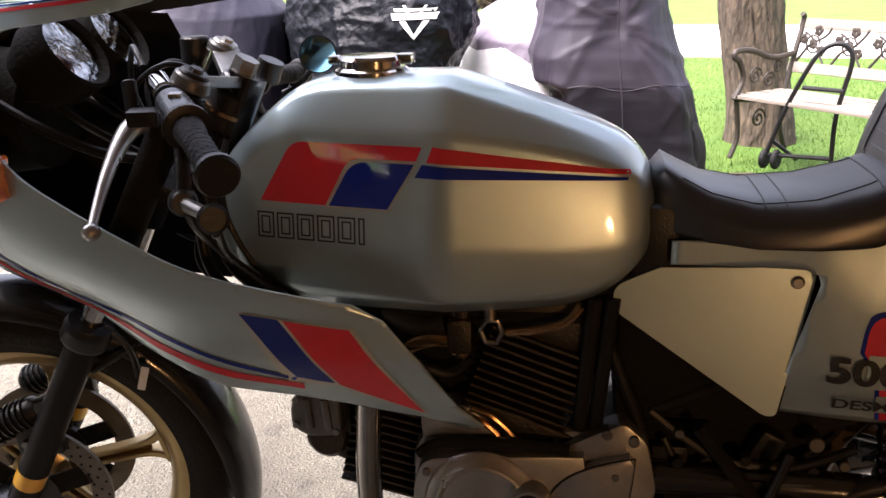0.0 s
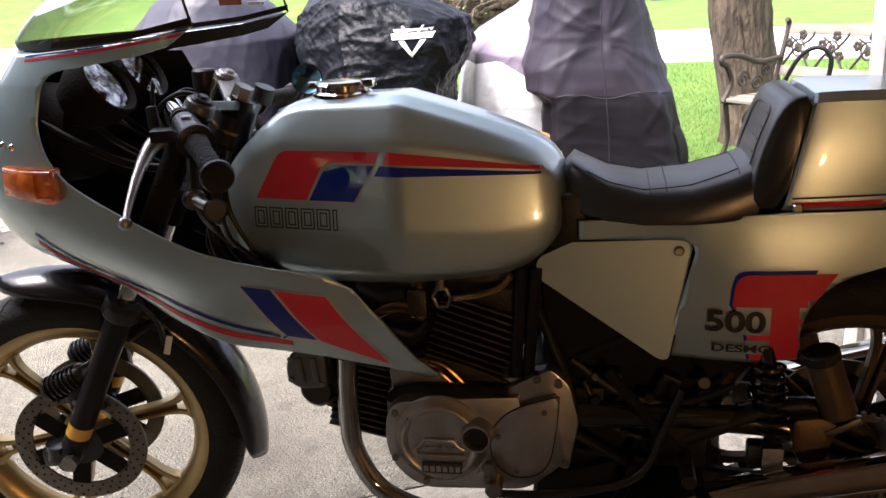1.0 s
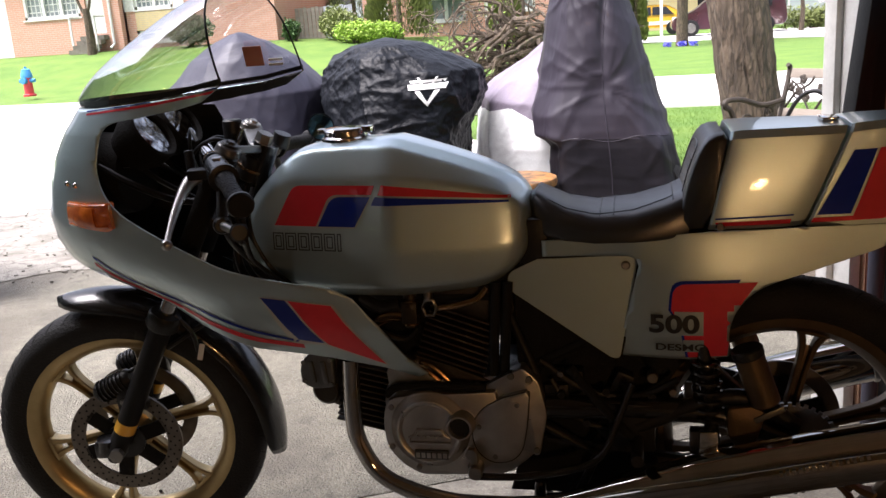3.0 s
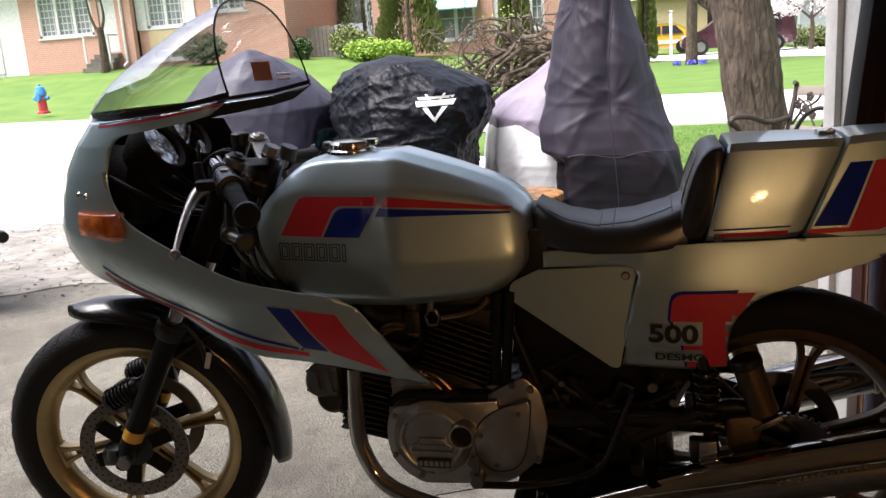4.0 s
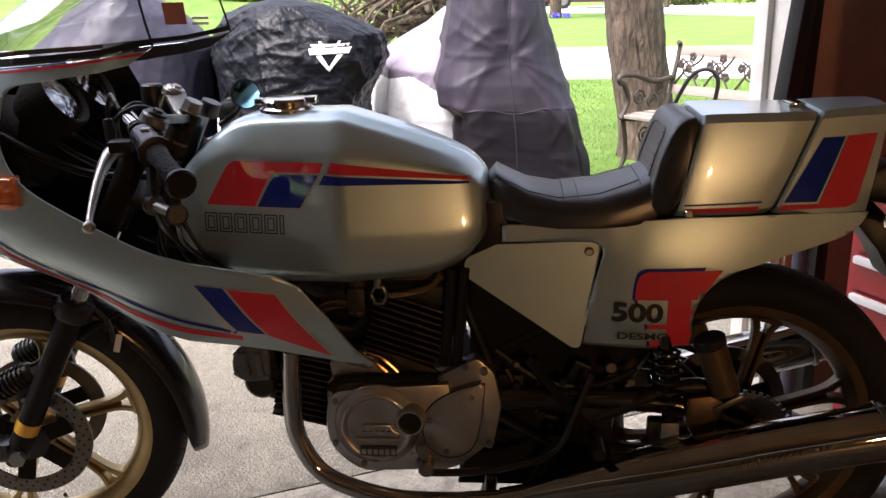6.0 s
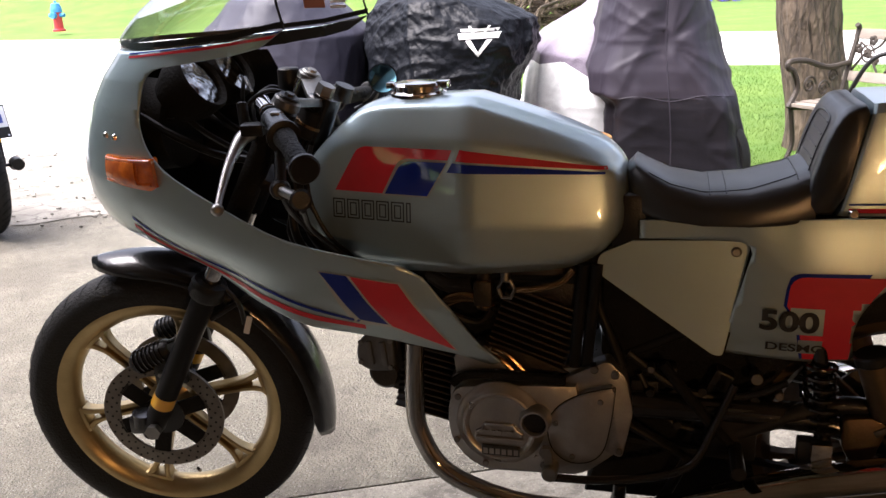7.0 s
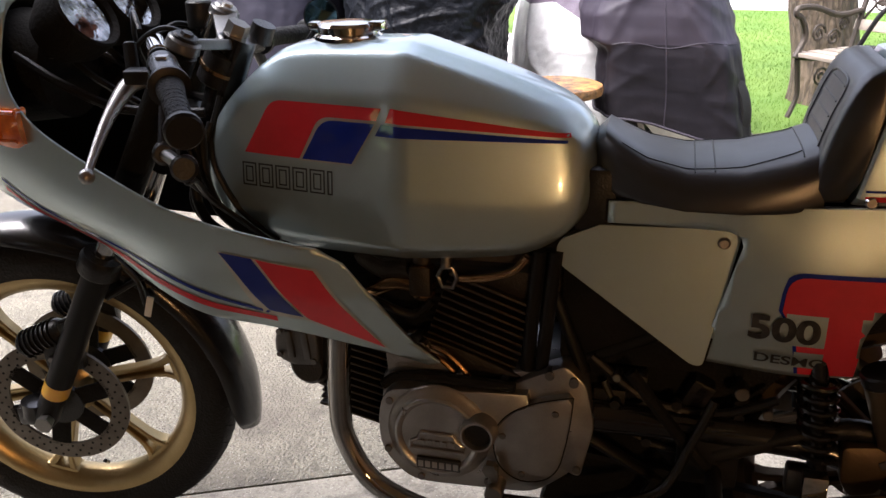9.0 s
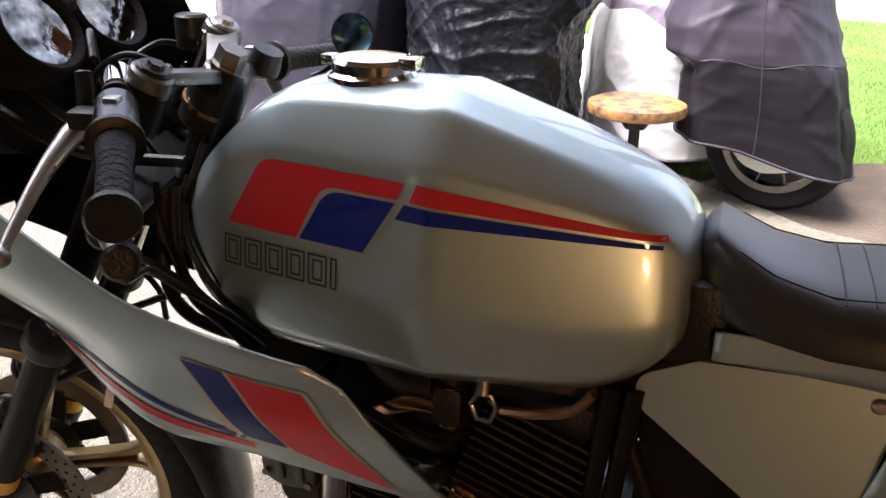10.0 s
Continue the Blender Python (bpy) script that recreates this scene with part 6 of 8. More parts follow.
bk = part("shock_lower_body", bm, BRONZE, moto, "dull cast lower shock body")
part("maker_bar", box(B(), (0.545, -0.137, 0.447), (0.060, 0.004, 0.012), Matrix.Rotation(radians(-28), 3, 'Y'), 0.002), YOKE, bk)
part("bright_clevis", box(B(), (0.432, -0.165, 0.405), (0.034, 0.024, 0.044), None, 0.004), CHROME, bk)
# rearsets, linkage, stand
for s in (-1, 1):
    pg = part("foot_peg", cyl(B(), (0.30, s * 0.11, 0.375), (0.30, s * 0.215, 0.38), 0.012, None, 14), BLACKM, moto)
    part("peg_plate", box(B(), (0.29, s * 0.11, 0.40), (0.09, 0.012, 0.10), bevel=0.004), BLACKM, pg)
bm = tube(B(), [(-0.02, -0.152, 0.300), (0.06, -0.152, 0.303), (0.137, -0.15, 0.315), (0.20, -0.148, 0.334), (0.236, -0.142, 0.362), (0.266, -0.132, 0.432), (0.292, -0.122, 0.50)], 0.0078, 10, 5)
part("gear_linkage", bm, BLACK, moto, "bent black gear change rod", 60)
part("linkage_boss", cyl(B(), (-0.025, -0.128, 0.312), (-0.025, -0.166, 0.312), 0.015, None, 16, 0.002), STEEL, moto)
part("linkage_nut", cyl(B(), (-0.032, -0.145, 0.352), (-0.032, -0.160, 0.352), 0.012, None, 6), STEEL, moto)
part("linkage_arm", box(B(), (-0.028, -0.148, 0.332), (0.016, 0.010, 0.050), None, 0.003), STEEL, moto)
bm = tube(B(), [(0.17, -0.118, 0.53), (0.24, -0.12, 0.44), (0.30, -0.12, 0.37)], 0.010, 8, 4)
part("rearset_rod", bm, MATTE, moto)
bm = B()
for s in (-1, 1):
    tube(bm, [(0.10, s * 0.09, 0.26), (0.09, s * 0.13, 0.12), (0.07, s * 0.165, 0.012)], 0.013, 10, 4)
    box(bm, (0.08, s * 0.17, 0.006), (0.09, 0.03, 0.012), bevel=0.003)
tube(bm, [(0.10, -0.09, 0.24), (0.10, 0.09, 0.24)], 0.012, 10)
tube(bm, [(0.08, -0.15, 0.10), (0.02, -0.18, 0.13), (0.0, -0.20, 0.14)], 0.008, 8)
part("centre_stand", bm, BLACK, moto)
for x, z in ((0.15, 0.46), (0.24, 0.47), (0.33, 0.46), (0.20, 0.40)):
    part("frame_bolt", cyl(B(), (x, -0.085, z), (x, -0.10, z), 0.008, None, 8), BLACKM, moto)
for k, (x, z) in enumerate(((0.14, 0.46), (0.20, 0.44), (0.27, 0.48), (0.33, 0.42), (0.24, 0.38))):
    part("linkage_block", box(B(), (x, -0.055, z), (0.05, 0.06, 0.035), Matrix.Rotation(k, 3, 'Y'), 0.005), BLACKM, moto)
part("brake_line", tube(B(), [(0.11, -0.08, 0.53), (0.20, -0.09, 0.47), (0.30, -0.09, 0.46), (0.38, -0.10, 0.50)], 0.007, 8, 5), BLACKM, moto)
part("brake_line", tube(B(), [(0.13, -0.08, 0.49), (0.18, -0.09, 0.41), (0.26, -0.09, 0.39), (0.34, -0.10, 0.43)], 0.006, 8, 5), BLACKM, moto)

# ---- covered motorcycles on the driveway ----
def ridged(x, y, z, f):
    n = noise.noise((x * f, y * f, z * f * 0.6))
    return 1 - abs(n) * 2


def draped(name, loc, rz, rows, material, label, seed, nz=110, na=230, amp=0.022, group="covered motorcycles", skirt=None, hem_drop=0.0, fine=1.0, zs=1.0, pinch=(), pleat=None, crinkle=0.0):
    """Cloth over a motorcycle that points along local y. rows: height, half width x, near and far end y, squareness."""
    root = thing(name, loc, label, "motorcycle cover", group, rz)
    bm = B()
    rs = []
    for k in range(nz + 1):
        t = k / nz
        z = rows[0][0] + (rows[-1][0] - rows[0][0]) * t
        w, y0, y1, sq, sx = lerp_table(rows, z)
        ring = []
        for j in range(na):
            a = 2 * math.pi * j / na
            c, s_ = math.cos(a), math.sin(a)
            cx = math.copysign(abs(c) ** sq, c)
            cy = math.copysign(abs(s_) ** sq, s_)
            x, y = sx + w * cx, (y0 + y1) / 2 + (y1 - y0) / 2 * cy
            fall = 1 - t
            px, py = x * 1.0 + seed * 3.1, y + seed * 1.7
            zn = z * zs
            zz = zn * 0.55 + 0.25 * math.sin(px * 2 + seed)
            d = amp * 1.2 * (ridged(px + zz, py - zz, zn * 0.7, 3.1) ** 3 - 0.3) + amp * 0.7 * (ridged(px - zz * 1.6, py + zz, zn * 1.2, 7.3) ** 3 - 0.3) * fine + amp * 0.4 * fine * (ridged(px + zz * 2.2, py - zn, zn, 15.0) ** 2 - 0.3)
            d += 0.5 * amp * (ridged(px * 1.5, py * 1.5, z * 0.8, 2.2) - 0.5)
            if s_ < 0.3:
                for qx, qz, qs in pinch:
                    r, g = math.hypot(x - qx, z - qz), math.atan2(z - qz, x - qx)
                    d += qs * (ridged(math.cos(g) * 1.3 + qx, math.sin(g) * 1.3, qz + 0.35 * r, 1.7) ** 3 - 0.25) * math.exp(-r / 0.26) * min(1.0, r / 0.06)
                if pleat is not None:
                    off = abs(x - pleat)
                    d += 0.007 * (ridged((z + 0.75 * off) * 2.6, off * 1.6, 5.0 + 2.0 * (x > pleat), 2.1) ** 2 - 0.35) * min(1.0, off / 0.05)
                    d -= 0.014 * math.exp(-((x - pleat - 0.02 * math.sin(z * 5)) / 0.016) ** 2)
            if crinkle:
                d += crinkle * (ridged(px + 0.4 * zn, py, zn * 1.3 - 0.5 * px, 11.0) ** 3 - 0.3) + crinkle * 0.7 * (ridged(px - 0.8 * zn, py, zn + px, 23.0) ** 3 - 0.3)
            d += amp * 0.7 * fall * math.sin(a * 9 + 2.5 * noise.noise((a, z * 2, seed)))
            nx, ny = cx, cy
            L = math.hypot(nx, ny) or 1
            ring.append(Vector((x + nx / L * d, y + ny / L * d, z - hem_drop * x * max(0.0, 1 - t * 4) + 0.012 * noise.noise((px * 4, py * 4, 3)) * (1 if 0 < k else 2))))
        rs.append(ring)
    vs = rings(bm, rs, False, True)
    top = bm.verts.new(sum((v.co for v in vs[-1]), Vector()) / na + Vector((0, 0, 0.012)))
    for j in range(na):
        bm.faces.new((vs[-1][j], vs[-1][(j + 1) % na], top))
    cl = part("cloth", bm, material, root, "", 70)
    if skirt:
        cl.data.materials.append(skirt[1])
        cut = bmesh.new()
        cut.from_mesh(cl.data)
        for px, nx in ((-0.18, 0.62), (-0.2, -0.3)):
            bmesh.ops.bisect_plane(cut, geom=cut.verts[:] + cut.edges[:] + cut.faces[:], plane_co=(px, 0, skirt[0]), plane_no=(nx, 0, 1))
        cut.to_mesh(cl.data)
        cut.free()
        for pf in cl.data.polygons:
            if pf.center.z < skirt[0] - 0.62 * max(0.0, pf.center.x + 0.18) - 0.3 * max(0.0, -0.2 - pf.center.x):
                pf.material_index = 1
    hem = [v + Vector((0, 0, 0.004)) for v in rs[0]]
    part("hem", tube(B(), hem, 0.007, 6, 0, True), material, root)
    return root


AXR = 25.0
cb = draped("black_cover", (-0.80, 3.62, 0), AXR - 8, [
    (0.10, 0.40, -0.02, 1.85, 0.75, 0.0), (0.40, 0.385, 0.0, 1.85, 0.75, 0.0), (0.66, 0.40, 0.03, 1.80, 0.75, 0.0), (0.86, 0.452, 0.07, 1.72, 0.8, 0.048), (0.97, 0.43, 0.13, 1.55, 0.85, 0.045), (1.06, 0.30, 0.20, 1.30, 0.95, -0.02), (1.12, 0.19, 0.30, 1.0, 1.0, -0.035), (1.145, 0.06, 0.44, 0.8, 1.0, -0.04)],
    COVER_BLACK, "crumpled black nylon motorcycle cover with a white triangle mark", 1, nz=150, na=320, amp=0.022, fine=0.75, crinkle=0.0024)
mk = [[(-0.105, 0.055), (0.105, 0.055), (0.098, 0.042), (-0.098, 0.042)], [(-0.115, 0.036), (0.115, 0.036), (0.104, 0.008), (-0.104, 0.008)],
      [(-0.070, 0.002), (-0.040, 0.002), (0.006, -0.062), (0.0, -0.078)], [(0.070, 0.002), (0.040, 0.002), (-0.006, -0.062), (0.0, -0.078)], [(-0.062, 0.068), (-0.048, 0.068), (-0.022, 0.036), (-0.036, 0.036)], [(0.062, 0.068), (0.048, 0.068), (0.022, 0.036), (0.036, 0.036)]]
CBT = tree_of(cb.children[0])
mi = cb.matrix_world.inverted()
for k, q in enumerate(mk):
    bm = flat([(x * 0.82, z * 0.95) for x, z in q], 0.02)
    for v in bm.verts:
        wpt = Vector((-0.694 + v.co.x, 0.0, 0.893 + v.co.z))
        o = mi @ wpt
        d = (mi.to_3x3() @ Vector((0, 1, 0))).normalized()
        h = CBT.ray_cast(o, d)
        v.co = (h[0] - d * (0.006 + 0.0006 * k)) if h[0] and h[3] < 5 else Vector((0, 0, 99))
    bmesh.ops.delete(bm, geom=[v for v in bm.verts if v.co.z > 50], context='VERTS')
    part("printed_mark", bm, WHITE, cb, "", 60)

draped("navy_cover", (-1.72, 3.72, 0), AXR - 5, [
    (0.10, 0.46, 0.0, 1.9, 0.75, 0.0), (0.40, 0.45, 0.0, 1.9, 0.75, 0.0), (0.66, 0.48, 0.02, 1.85, 0.8, 0.0), (0.90, 0.49, 0.06, 1.75, 0.85, 0.01), (0.99, 0.40, 0.09, 1.6, 0.9, 0.02), (1.08, 0.30, 0.13, 1.3, 0.95, 0.025), (1.18, 0.15, 0.20, 1.0, 1.0, 0.03), (1.228, 0.035, 0.30, 0.7, 1.0, 0.03)],
    COVER_NAVY, "faded navy cloth cover draped over a motorcycle", 2, amp=0.013, fine=0.45, zs=0.45)
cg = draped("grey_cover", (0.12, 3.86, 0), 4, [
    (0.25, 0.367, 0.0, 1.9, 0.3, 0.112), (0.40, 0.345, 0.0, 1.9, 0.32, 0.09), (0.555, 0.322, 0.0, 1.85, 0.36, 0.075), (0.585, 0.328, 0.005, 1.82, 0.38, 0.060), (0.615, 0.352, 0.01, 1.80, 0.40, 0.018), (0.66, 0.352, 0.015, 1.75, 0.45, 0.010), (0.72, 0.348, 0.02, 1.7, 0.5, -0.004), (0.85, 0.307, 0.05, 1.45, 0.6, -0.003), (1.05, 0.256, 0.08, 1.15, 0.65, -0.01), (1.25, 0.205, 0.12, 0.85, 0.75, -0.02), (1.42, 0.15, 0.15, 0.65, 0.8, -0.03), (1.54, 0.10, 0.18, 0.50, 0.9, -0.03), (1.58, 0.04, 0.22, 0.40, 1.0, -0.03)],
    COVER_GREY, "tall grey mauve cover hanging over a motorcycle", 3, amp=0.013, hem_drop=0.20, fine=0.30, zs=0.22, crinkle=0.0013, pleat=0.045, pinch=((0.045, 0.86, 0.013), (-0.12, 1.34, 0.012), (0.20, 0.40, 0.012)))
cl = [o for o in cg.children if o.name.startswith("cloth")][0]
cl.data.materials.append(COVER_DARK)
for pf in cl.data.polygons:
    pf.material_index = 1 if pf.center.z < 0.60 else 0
draped("lilac_cover", (-0.17, 4.30, 0), 12, [
    (0.08, 0.38, 0.0, 1.7, 0.75, 0.0), (0.5, 0.35, 0.0, 1.7, 0.75, 0.0), (0.75, 0.31, 0.05, 1.6, 0.8, 0.0), (0.85, 0.27, 0.09, 1.45, 0.85, 0.05), (0.97, 0.17, 0.15, 1.2, 0.9, 0.135), (1.06, 0.09, 0.2, 1.0, 1.0, 0.16), (1.10, 0.03, 0.3, 0.8, 1.0, 0.17)],
    COVER_LILAC, "pale lilac motorcycle cover with a white skirt", 4, amp=0.016, fine=0.3, skirt=(0.72, COVER_WHITE))
# seam down the grey cover's near end
CGT = tree_of(cg.children[0])
gi = cg.matrix_world.inverted()
q = []
for k in range(30):
    z = 0.2 + 1.25 * k / 29
    o = gi @ Vector((0.165 + 0.02 * math.sin(z * 5), 0.0, z))
    d = (gi.to_3x3() @ Vector((0, 1, 0))).normalized()
    h = CGT.ray_cast(o, d)
    if h[0]:
        q.append(h[0])
part("seam", tube(B(), q, 0.0035, 6), COVER_GREY, cg)
q = []
for k in range(24):
    o = gi @ Vector((-0.06 + 0.58 * k / 23, 0.0, 0.60 + 0.012 * math.sin(k * 0.5)))
    h = CGT.ray_cast(o, (gi.to_3x3() @ Vector((0, 1, 0))).normalized())
    if h[0]:
        q.append(h[0])
part("cross_seam", tube(B(), q, 0.0025, 6), COVER_GREY, cg)
# front wheel of the covered machine showing under the hem
wr = thing("covered_motorcycle_wheel", (0.27, 4.06, -0.02), "motorcycle wheel with pale rim under the grey cover", "wheel", rz=-14)
bm = lathe(B(), [(0.215, -0.035), (0.235, -0.045), (0.27, -0.045), (0.29, -0.02), (0.295, 0), (0.29, 0.02), (0.27, 0.045), (0.235, 0.045), (0.215, 0.035)], (0, 0, 0.295), None, 48)
part("tyre", bm, RUBBER, wr)
bm = lathe(B(), [(0.19, -0.03), (0.222, -0.036), (0.222, 0.036), (0.19, 0.03)], (0, 0, 0.295), None, 48)
part("rim", bm, STEEL, wr)
bm = lathe(B(), [(0.06, -0.05), (0.13, -0.05), (0.13, -0.044), (0.06, -0.044)], (0, 0, 0.295), None, 40)
part("brake_disc", bm, STEEL, wr)
for k in range(10):
    a = 2 * math.pi * k / 10
    part("spoke", tube(B(), [(0.02 * math.cos(a), 0, 0.295 + 0.02 * math.sin(a)), (0.2 * math.cos(a), 0, 0.295 + 0.2 * math.sin(a))], 0.006, 6), STEEL, wr)
part("hub", cyl(B(), (0, -0.06, 0.295), (0, 0.06, 0.295), 0.03), STEEL, wr)
bm = B()
prism(bm, round_corner([(-0.20, 0.30), (-0.06, 0.245), (0.06, 0.235), (0.16, 0.27), (0.10, 0.20), (-0.02, 0.175), (-0.10, 0.20)], 0.02, (3, 4, 5, 6)), -0.11, -0.06, 0.006)
part("white_guard", bm, WHITE, wr)
part("axle_bolt", cyl(B(), (0.02, -0.14, 0.30), (0.02, -0.11, 0.30), 0.026, None, 16, 0.004), CHROME, wr)

# round wooden stool
stl = thing("round_stool", (-0.275, 3.80, 0), "worn round wooden stool seat on a dark post", "stool")
bm = lathe(B(), [(0.0, -0.028), (0.170, -0.028), (0.190, -0.020), (0.195, 0.0), (0.190, 0.018), (0.170, 0.026), (0.0, 0.028)], (0, 0, 0.415), Matrix.Rotation(radians(90), 3, 'X'), 40)
part("seat", bm, STOOLW, stl)
part("post", cyl(B(), (0, 0, 0.03), (0, 0, 0.40), 0.022), BLACKM, stl)
bm = lathe(B(), [(0.0, 0.0), (0.06, 0.0), (0.04, 0.03), (0.0, 0.035)], (0, 0, 0.36), Matrix.Rotation(radians(-90), 3, 'X'), 24)
part("boss", bm, BLACKM, stl)
for k in range(4):
    a = math.pi / 4 + k * math.pi / 2
    part("foot", tube(B(), [(0, 0, 0.10), (0.10 * math.cos(a), 0.10 * math.sin(a), 0.05), (0.17 * math.cos(a), 0.17 * math.sin(a), 0.012)], 0.012, 8), BLACKM, stl)

# ---- yellow motorcycle parked outside, seen from behind ----
yb = thing("yellow_motorcycle", (-3.205, 3.32, 0), "yellow motorcycle with chrome spoked wheel parked on the driveway", "motorcycle", rz=-35)
WC = Vector((0, 0, 0.315))
bm = lathe(B(), [(0.225, -0.036), (0.242, -0.052), (0.285, -0.056), (0.308, -0.030), (0.315, 0), (0.308, 0.030), (0.285, 0.056), (0.242, 0.052), (0.225, 0.036)], WC, None, 64)
ty = part("tyre", bm, RUBBER, yb, "grooved black rear tyre", 60)
bm = B()
for k in range(40):
    for sg in (-1, 1):
        q = []
        for da, h, r in ((0, 0.10, 0.3145), (0.05, 0.45, 0.3115), (0.08, 0.85, 0.2975)):
            a = 2 * math.pi * k / 40 + da + (0.08 if sg > 0 else 0)
            q.append(WC + Vector((r * math.cos(a), sg * 0.056 * h, r * math.sin(a))))
        tube(bm, q, 0.0015, 4)
tagged(part("tread", bm, MATTE, ty), "", "", "", "stuff")
bm = lathe(B(), [(0.200, -0.012), (0.215, -0.034), (0.232, -0.038), (0.232, 0.038), (0.215, 0.034), (0.200, 0.012)], WC, None, 64)
rm = part("rim", bm, CHROME, yb, "chrome wire wheel rim")
bm = lathe(B(), [(0.0, -0.05), (0.085, -0.05), (0.09, -0.03), (0.06, -0.02), (0.06, 0.02), (0.09, 0.03), (0.085, 0.05), (0.0, 0.05)], WC, None, 32)
part("hub", bm, STEEL, yb)
for k in range(36):
    a = 2 * math.pi * k / 36
    sg = -1 if k % 2 else 1
    b = a + (0.35 if (k // 2) % 2 else -0.35)
    part("wire_spoke", tube(B(), [WC + Vector((0.082 * math.cos(b), sg * 0.035, 0.082 * math.sin(b))), WC + Vector((0.205 * math.cos(a), sg * 0.004, 0.205 * math.sin(a)))], 0.0022, 5), CHROME, rm)
bm = B()
rs = []
for k in range(19):
    a = radians(58 + 100 * k / 18)
    ring = []
    for j in range(7):
        h = (j - 3) / 3
        r = 0.365 - 0.03 * abs(h) ** 2
        ring.append(WC + Vector((r * math.cos(a), h * 0.072, r * math.sin(a))))
    rs.append(ring)
rings(bm, rs, False, False)
fd = part("rear_fender", bm, YELLOW, yb, "yellow rear fender", 60)
fd.modifiers.new("thickness", 'SOLIDIFY').thickness = 0.004
bm = B()
prism(bm, round_corner([(-0.75, 0.62), (-0.72, 0.76), (-0.1, 0.80), (0.22, 0.84), (0.26, 0.80), (0.2, 0.74), (-0.1, 0.70)], 0.03, (1, 3, 4)), -0.10, 0.10, 0.02)
part("tail_cowl", bm, YELLOW, yb, "yellow tail cowl")
bm = cyl(B(), (0.20, 0, 0.745), (0.30, 0, 0.735), 0.030, 0.055, 20)
tlm = part("tail_lamp", bm, BLACKM, yb)
bm = lathe(B(), [(0.0, 0.0), (0.055, 0.0), (0.057, 0.02), (0.045, 0.045), (0.0, 0.055)], (0.295, 0, 0.735), Matrix.Rotation(radians(-90), 3, 'Z'), 28)
part("lens", bm, REDLENS, tlm)
bm = box(B(), (0, 0, 0), (0.19, 0.004, 0.165), None, 0.004)
ph = part("plate_bracket", bm, BLACKM, yb)
ph.matrix_local = pose(0.315, 0, 0.605, -24, 0, 90)
bm = box(B(), (0, -0.004, 0.022), (0.178, 0.003, 0.104), None, 0.004)
pl = part("number_plate", bm, PLATEW, ph, "white number plate with unreadable bars")
bm = B()
for k in range(5):
    box(bm, (-0.062 + k * 0.031, -0.006, 0.012), (0.018, 0.001, 0.042))
box(bm, (0, -0.006, 0.058), (0.08, 0.001, 0.012))
part("plate_bars", bm, PLATEB, pl)
for sx in (-1, 1):
    part("plate_screw", cyl(B(), (sx * 0.08, -0.002, -0.072), (sx * 0.08, -0.008, -0.072), 0.005, None, 8), CHROME, ph)
bm = box(B(), (0.27, 0, 0.515), (0.03, 0.12, 0.025), None, 0.006)
part("plate_lamp_base", bm, YELLOW, yb)
for sg in (-1, 1):
    bm = cyl(B(), (0.10, 0, 0.36 if sg < 0 else 0.36), (0.12, sg * 0.15, 0.36), 0.008)
    cyl(bm, (0.10, sg * 0.15, 0.36), (0.15, sg * 0.15, 0.36), 0.036, 0.030, 20)
    part("rear_signal", bm, BLACKM, yb, "small round black turn signal")
bm = B()
for sg in (-1, 1):
    tube(bm, [(0.02, sg * 0.09, 0.315), (-0.45, sg * 0.10, 0.34)], 0.02, 10)
    tube(bm, [(0.0, sg * 0.11, 0.34), (-0.08, sg * 0.12, 0.68)], 0.022, 10)
part("swingarm", bm, BLACK, yb)

# ---- garden bench and folding cart on the grass ----
bn = thing("garden_bench", (0.875, 5.25, 0), "weathered wooden garden bench with ornate cast iron ends", "bench", rz=-50)
# local x along the bench, y towards its back
for x in (0.0, 1.15):
    bm = B()
    tube(bm, [(x, -0.02, 0.012), (x, 0.03, 0.12), (x, 0.02, 0.24), (x, 0.0, 0.34)], 0.015, 8, 5)
    tube(bm, [(x, 0.46, 0.012), (x, 0.40, 0.14), (x, 0.40, 0.30), (x, 0.46, 0.55), (x, 0.52, 0.76), (x, 0.50, 0.80)], 0.016, 8, 5)
    tube(bm, [(x, 0.0, 0.35), (x, 0.2, 0.33), (x, 0.42, 0.33)], 0.016, 8, 4)
    tube(bm, [(x, -0.02, 0.35), (x, 0.04, 0.46), (x, 0.0, 0.56), (x, -0.045, 0.585), (x, -0.03, 0.62), (x, 0.10, 0.615), (x, 0.28, 0.565), (x, 0.46, 0.58)], 0.017, 8, 6)
    for cy, cz, r in ((0.14, 0.47, 0.055), (0.26, 0.44, 0.05), (0.33, 0.51, 0.04), (0.2, 0.22, 0.06)):
        tube(bm, [(x, cy + r * (1 - k / 30) * math.cos(k * 0.42), cz + r * (1 - k / 30) * math.sin(k * 0.42)) for k in range(26)], 0.007, 6)
    part("iron_end", bm, IRON, bn, "scrolled cast iron bench end")
for k in range(4):
    bm = box(B(), (0.575, 0.03 + k * 0.115, 0.365), (1.2, 0.085, 0.022), None, 0.004)
    part("seat_slat", bm, WOODG, bn)
for z, y in ((0.50, 0.455), (0.745, 0.525)):
    bm = box(B(), (0.575, y, z), (1.2, 0.022, 0.06), Matrix.Rotation(radians(-15), 3, 'X'), 0.004)
    part("back_rail", bm, WOODG, bn)
bm = B()
rnd = random.Random(12)
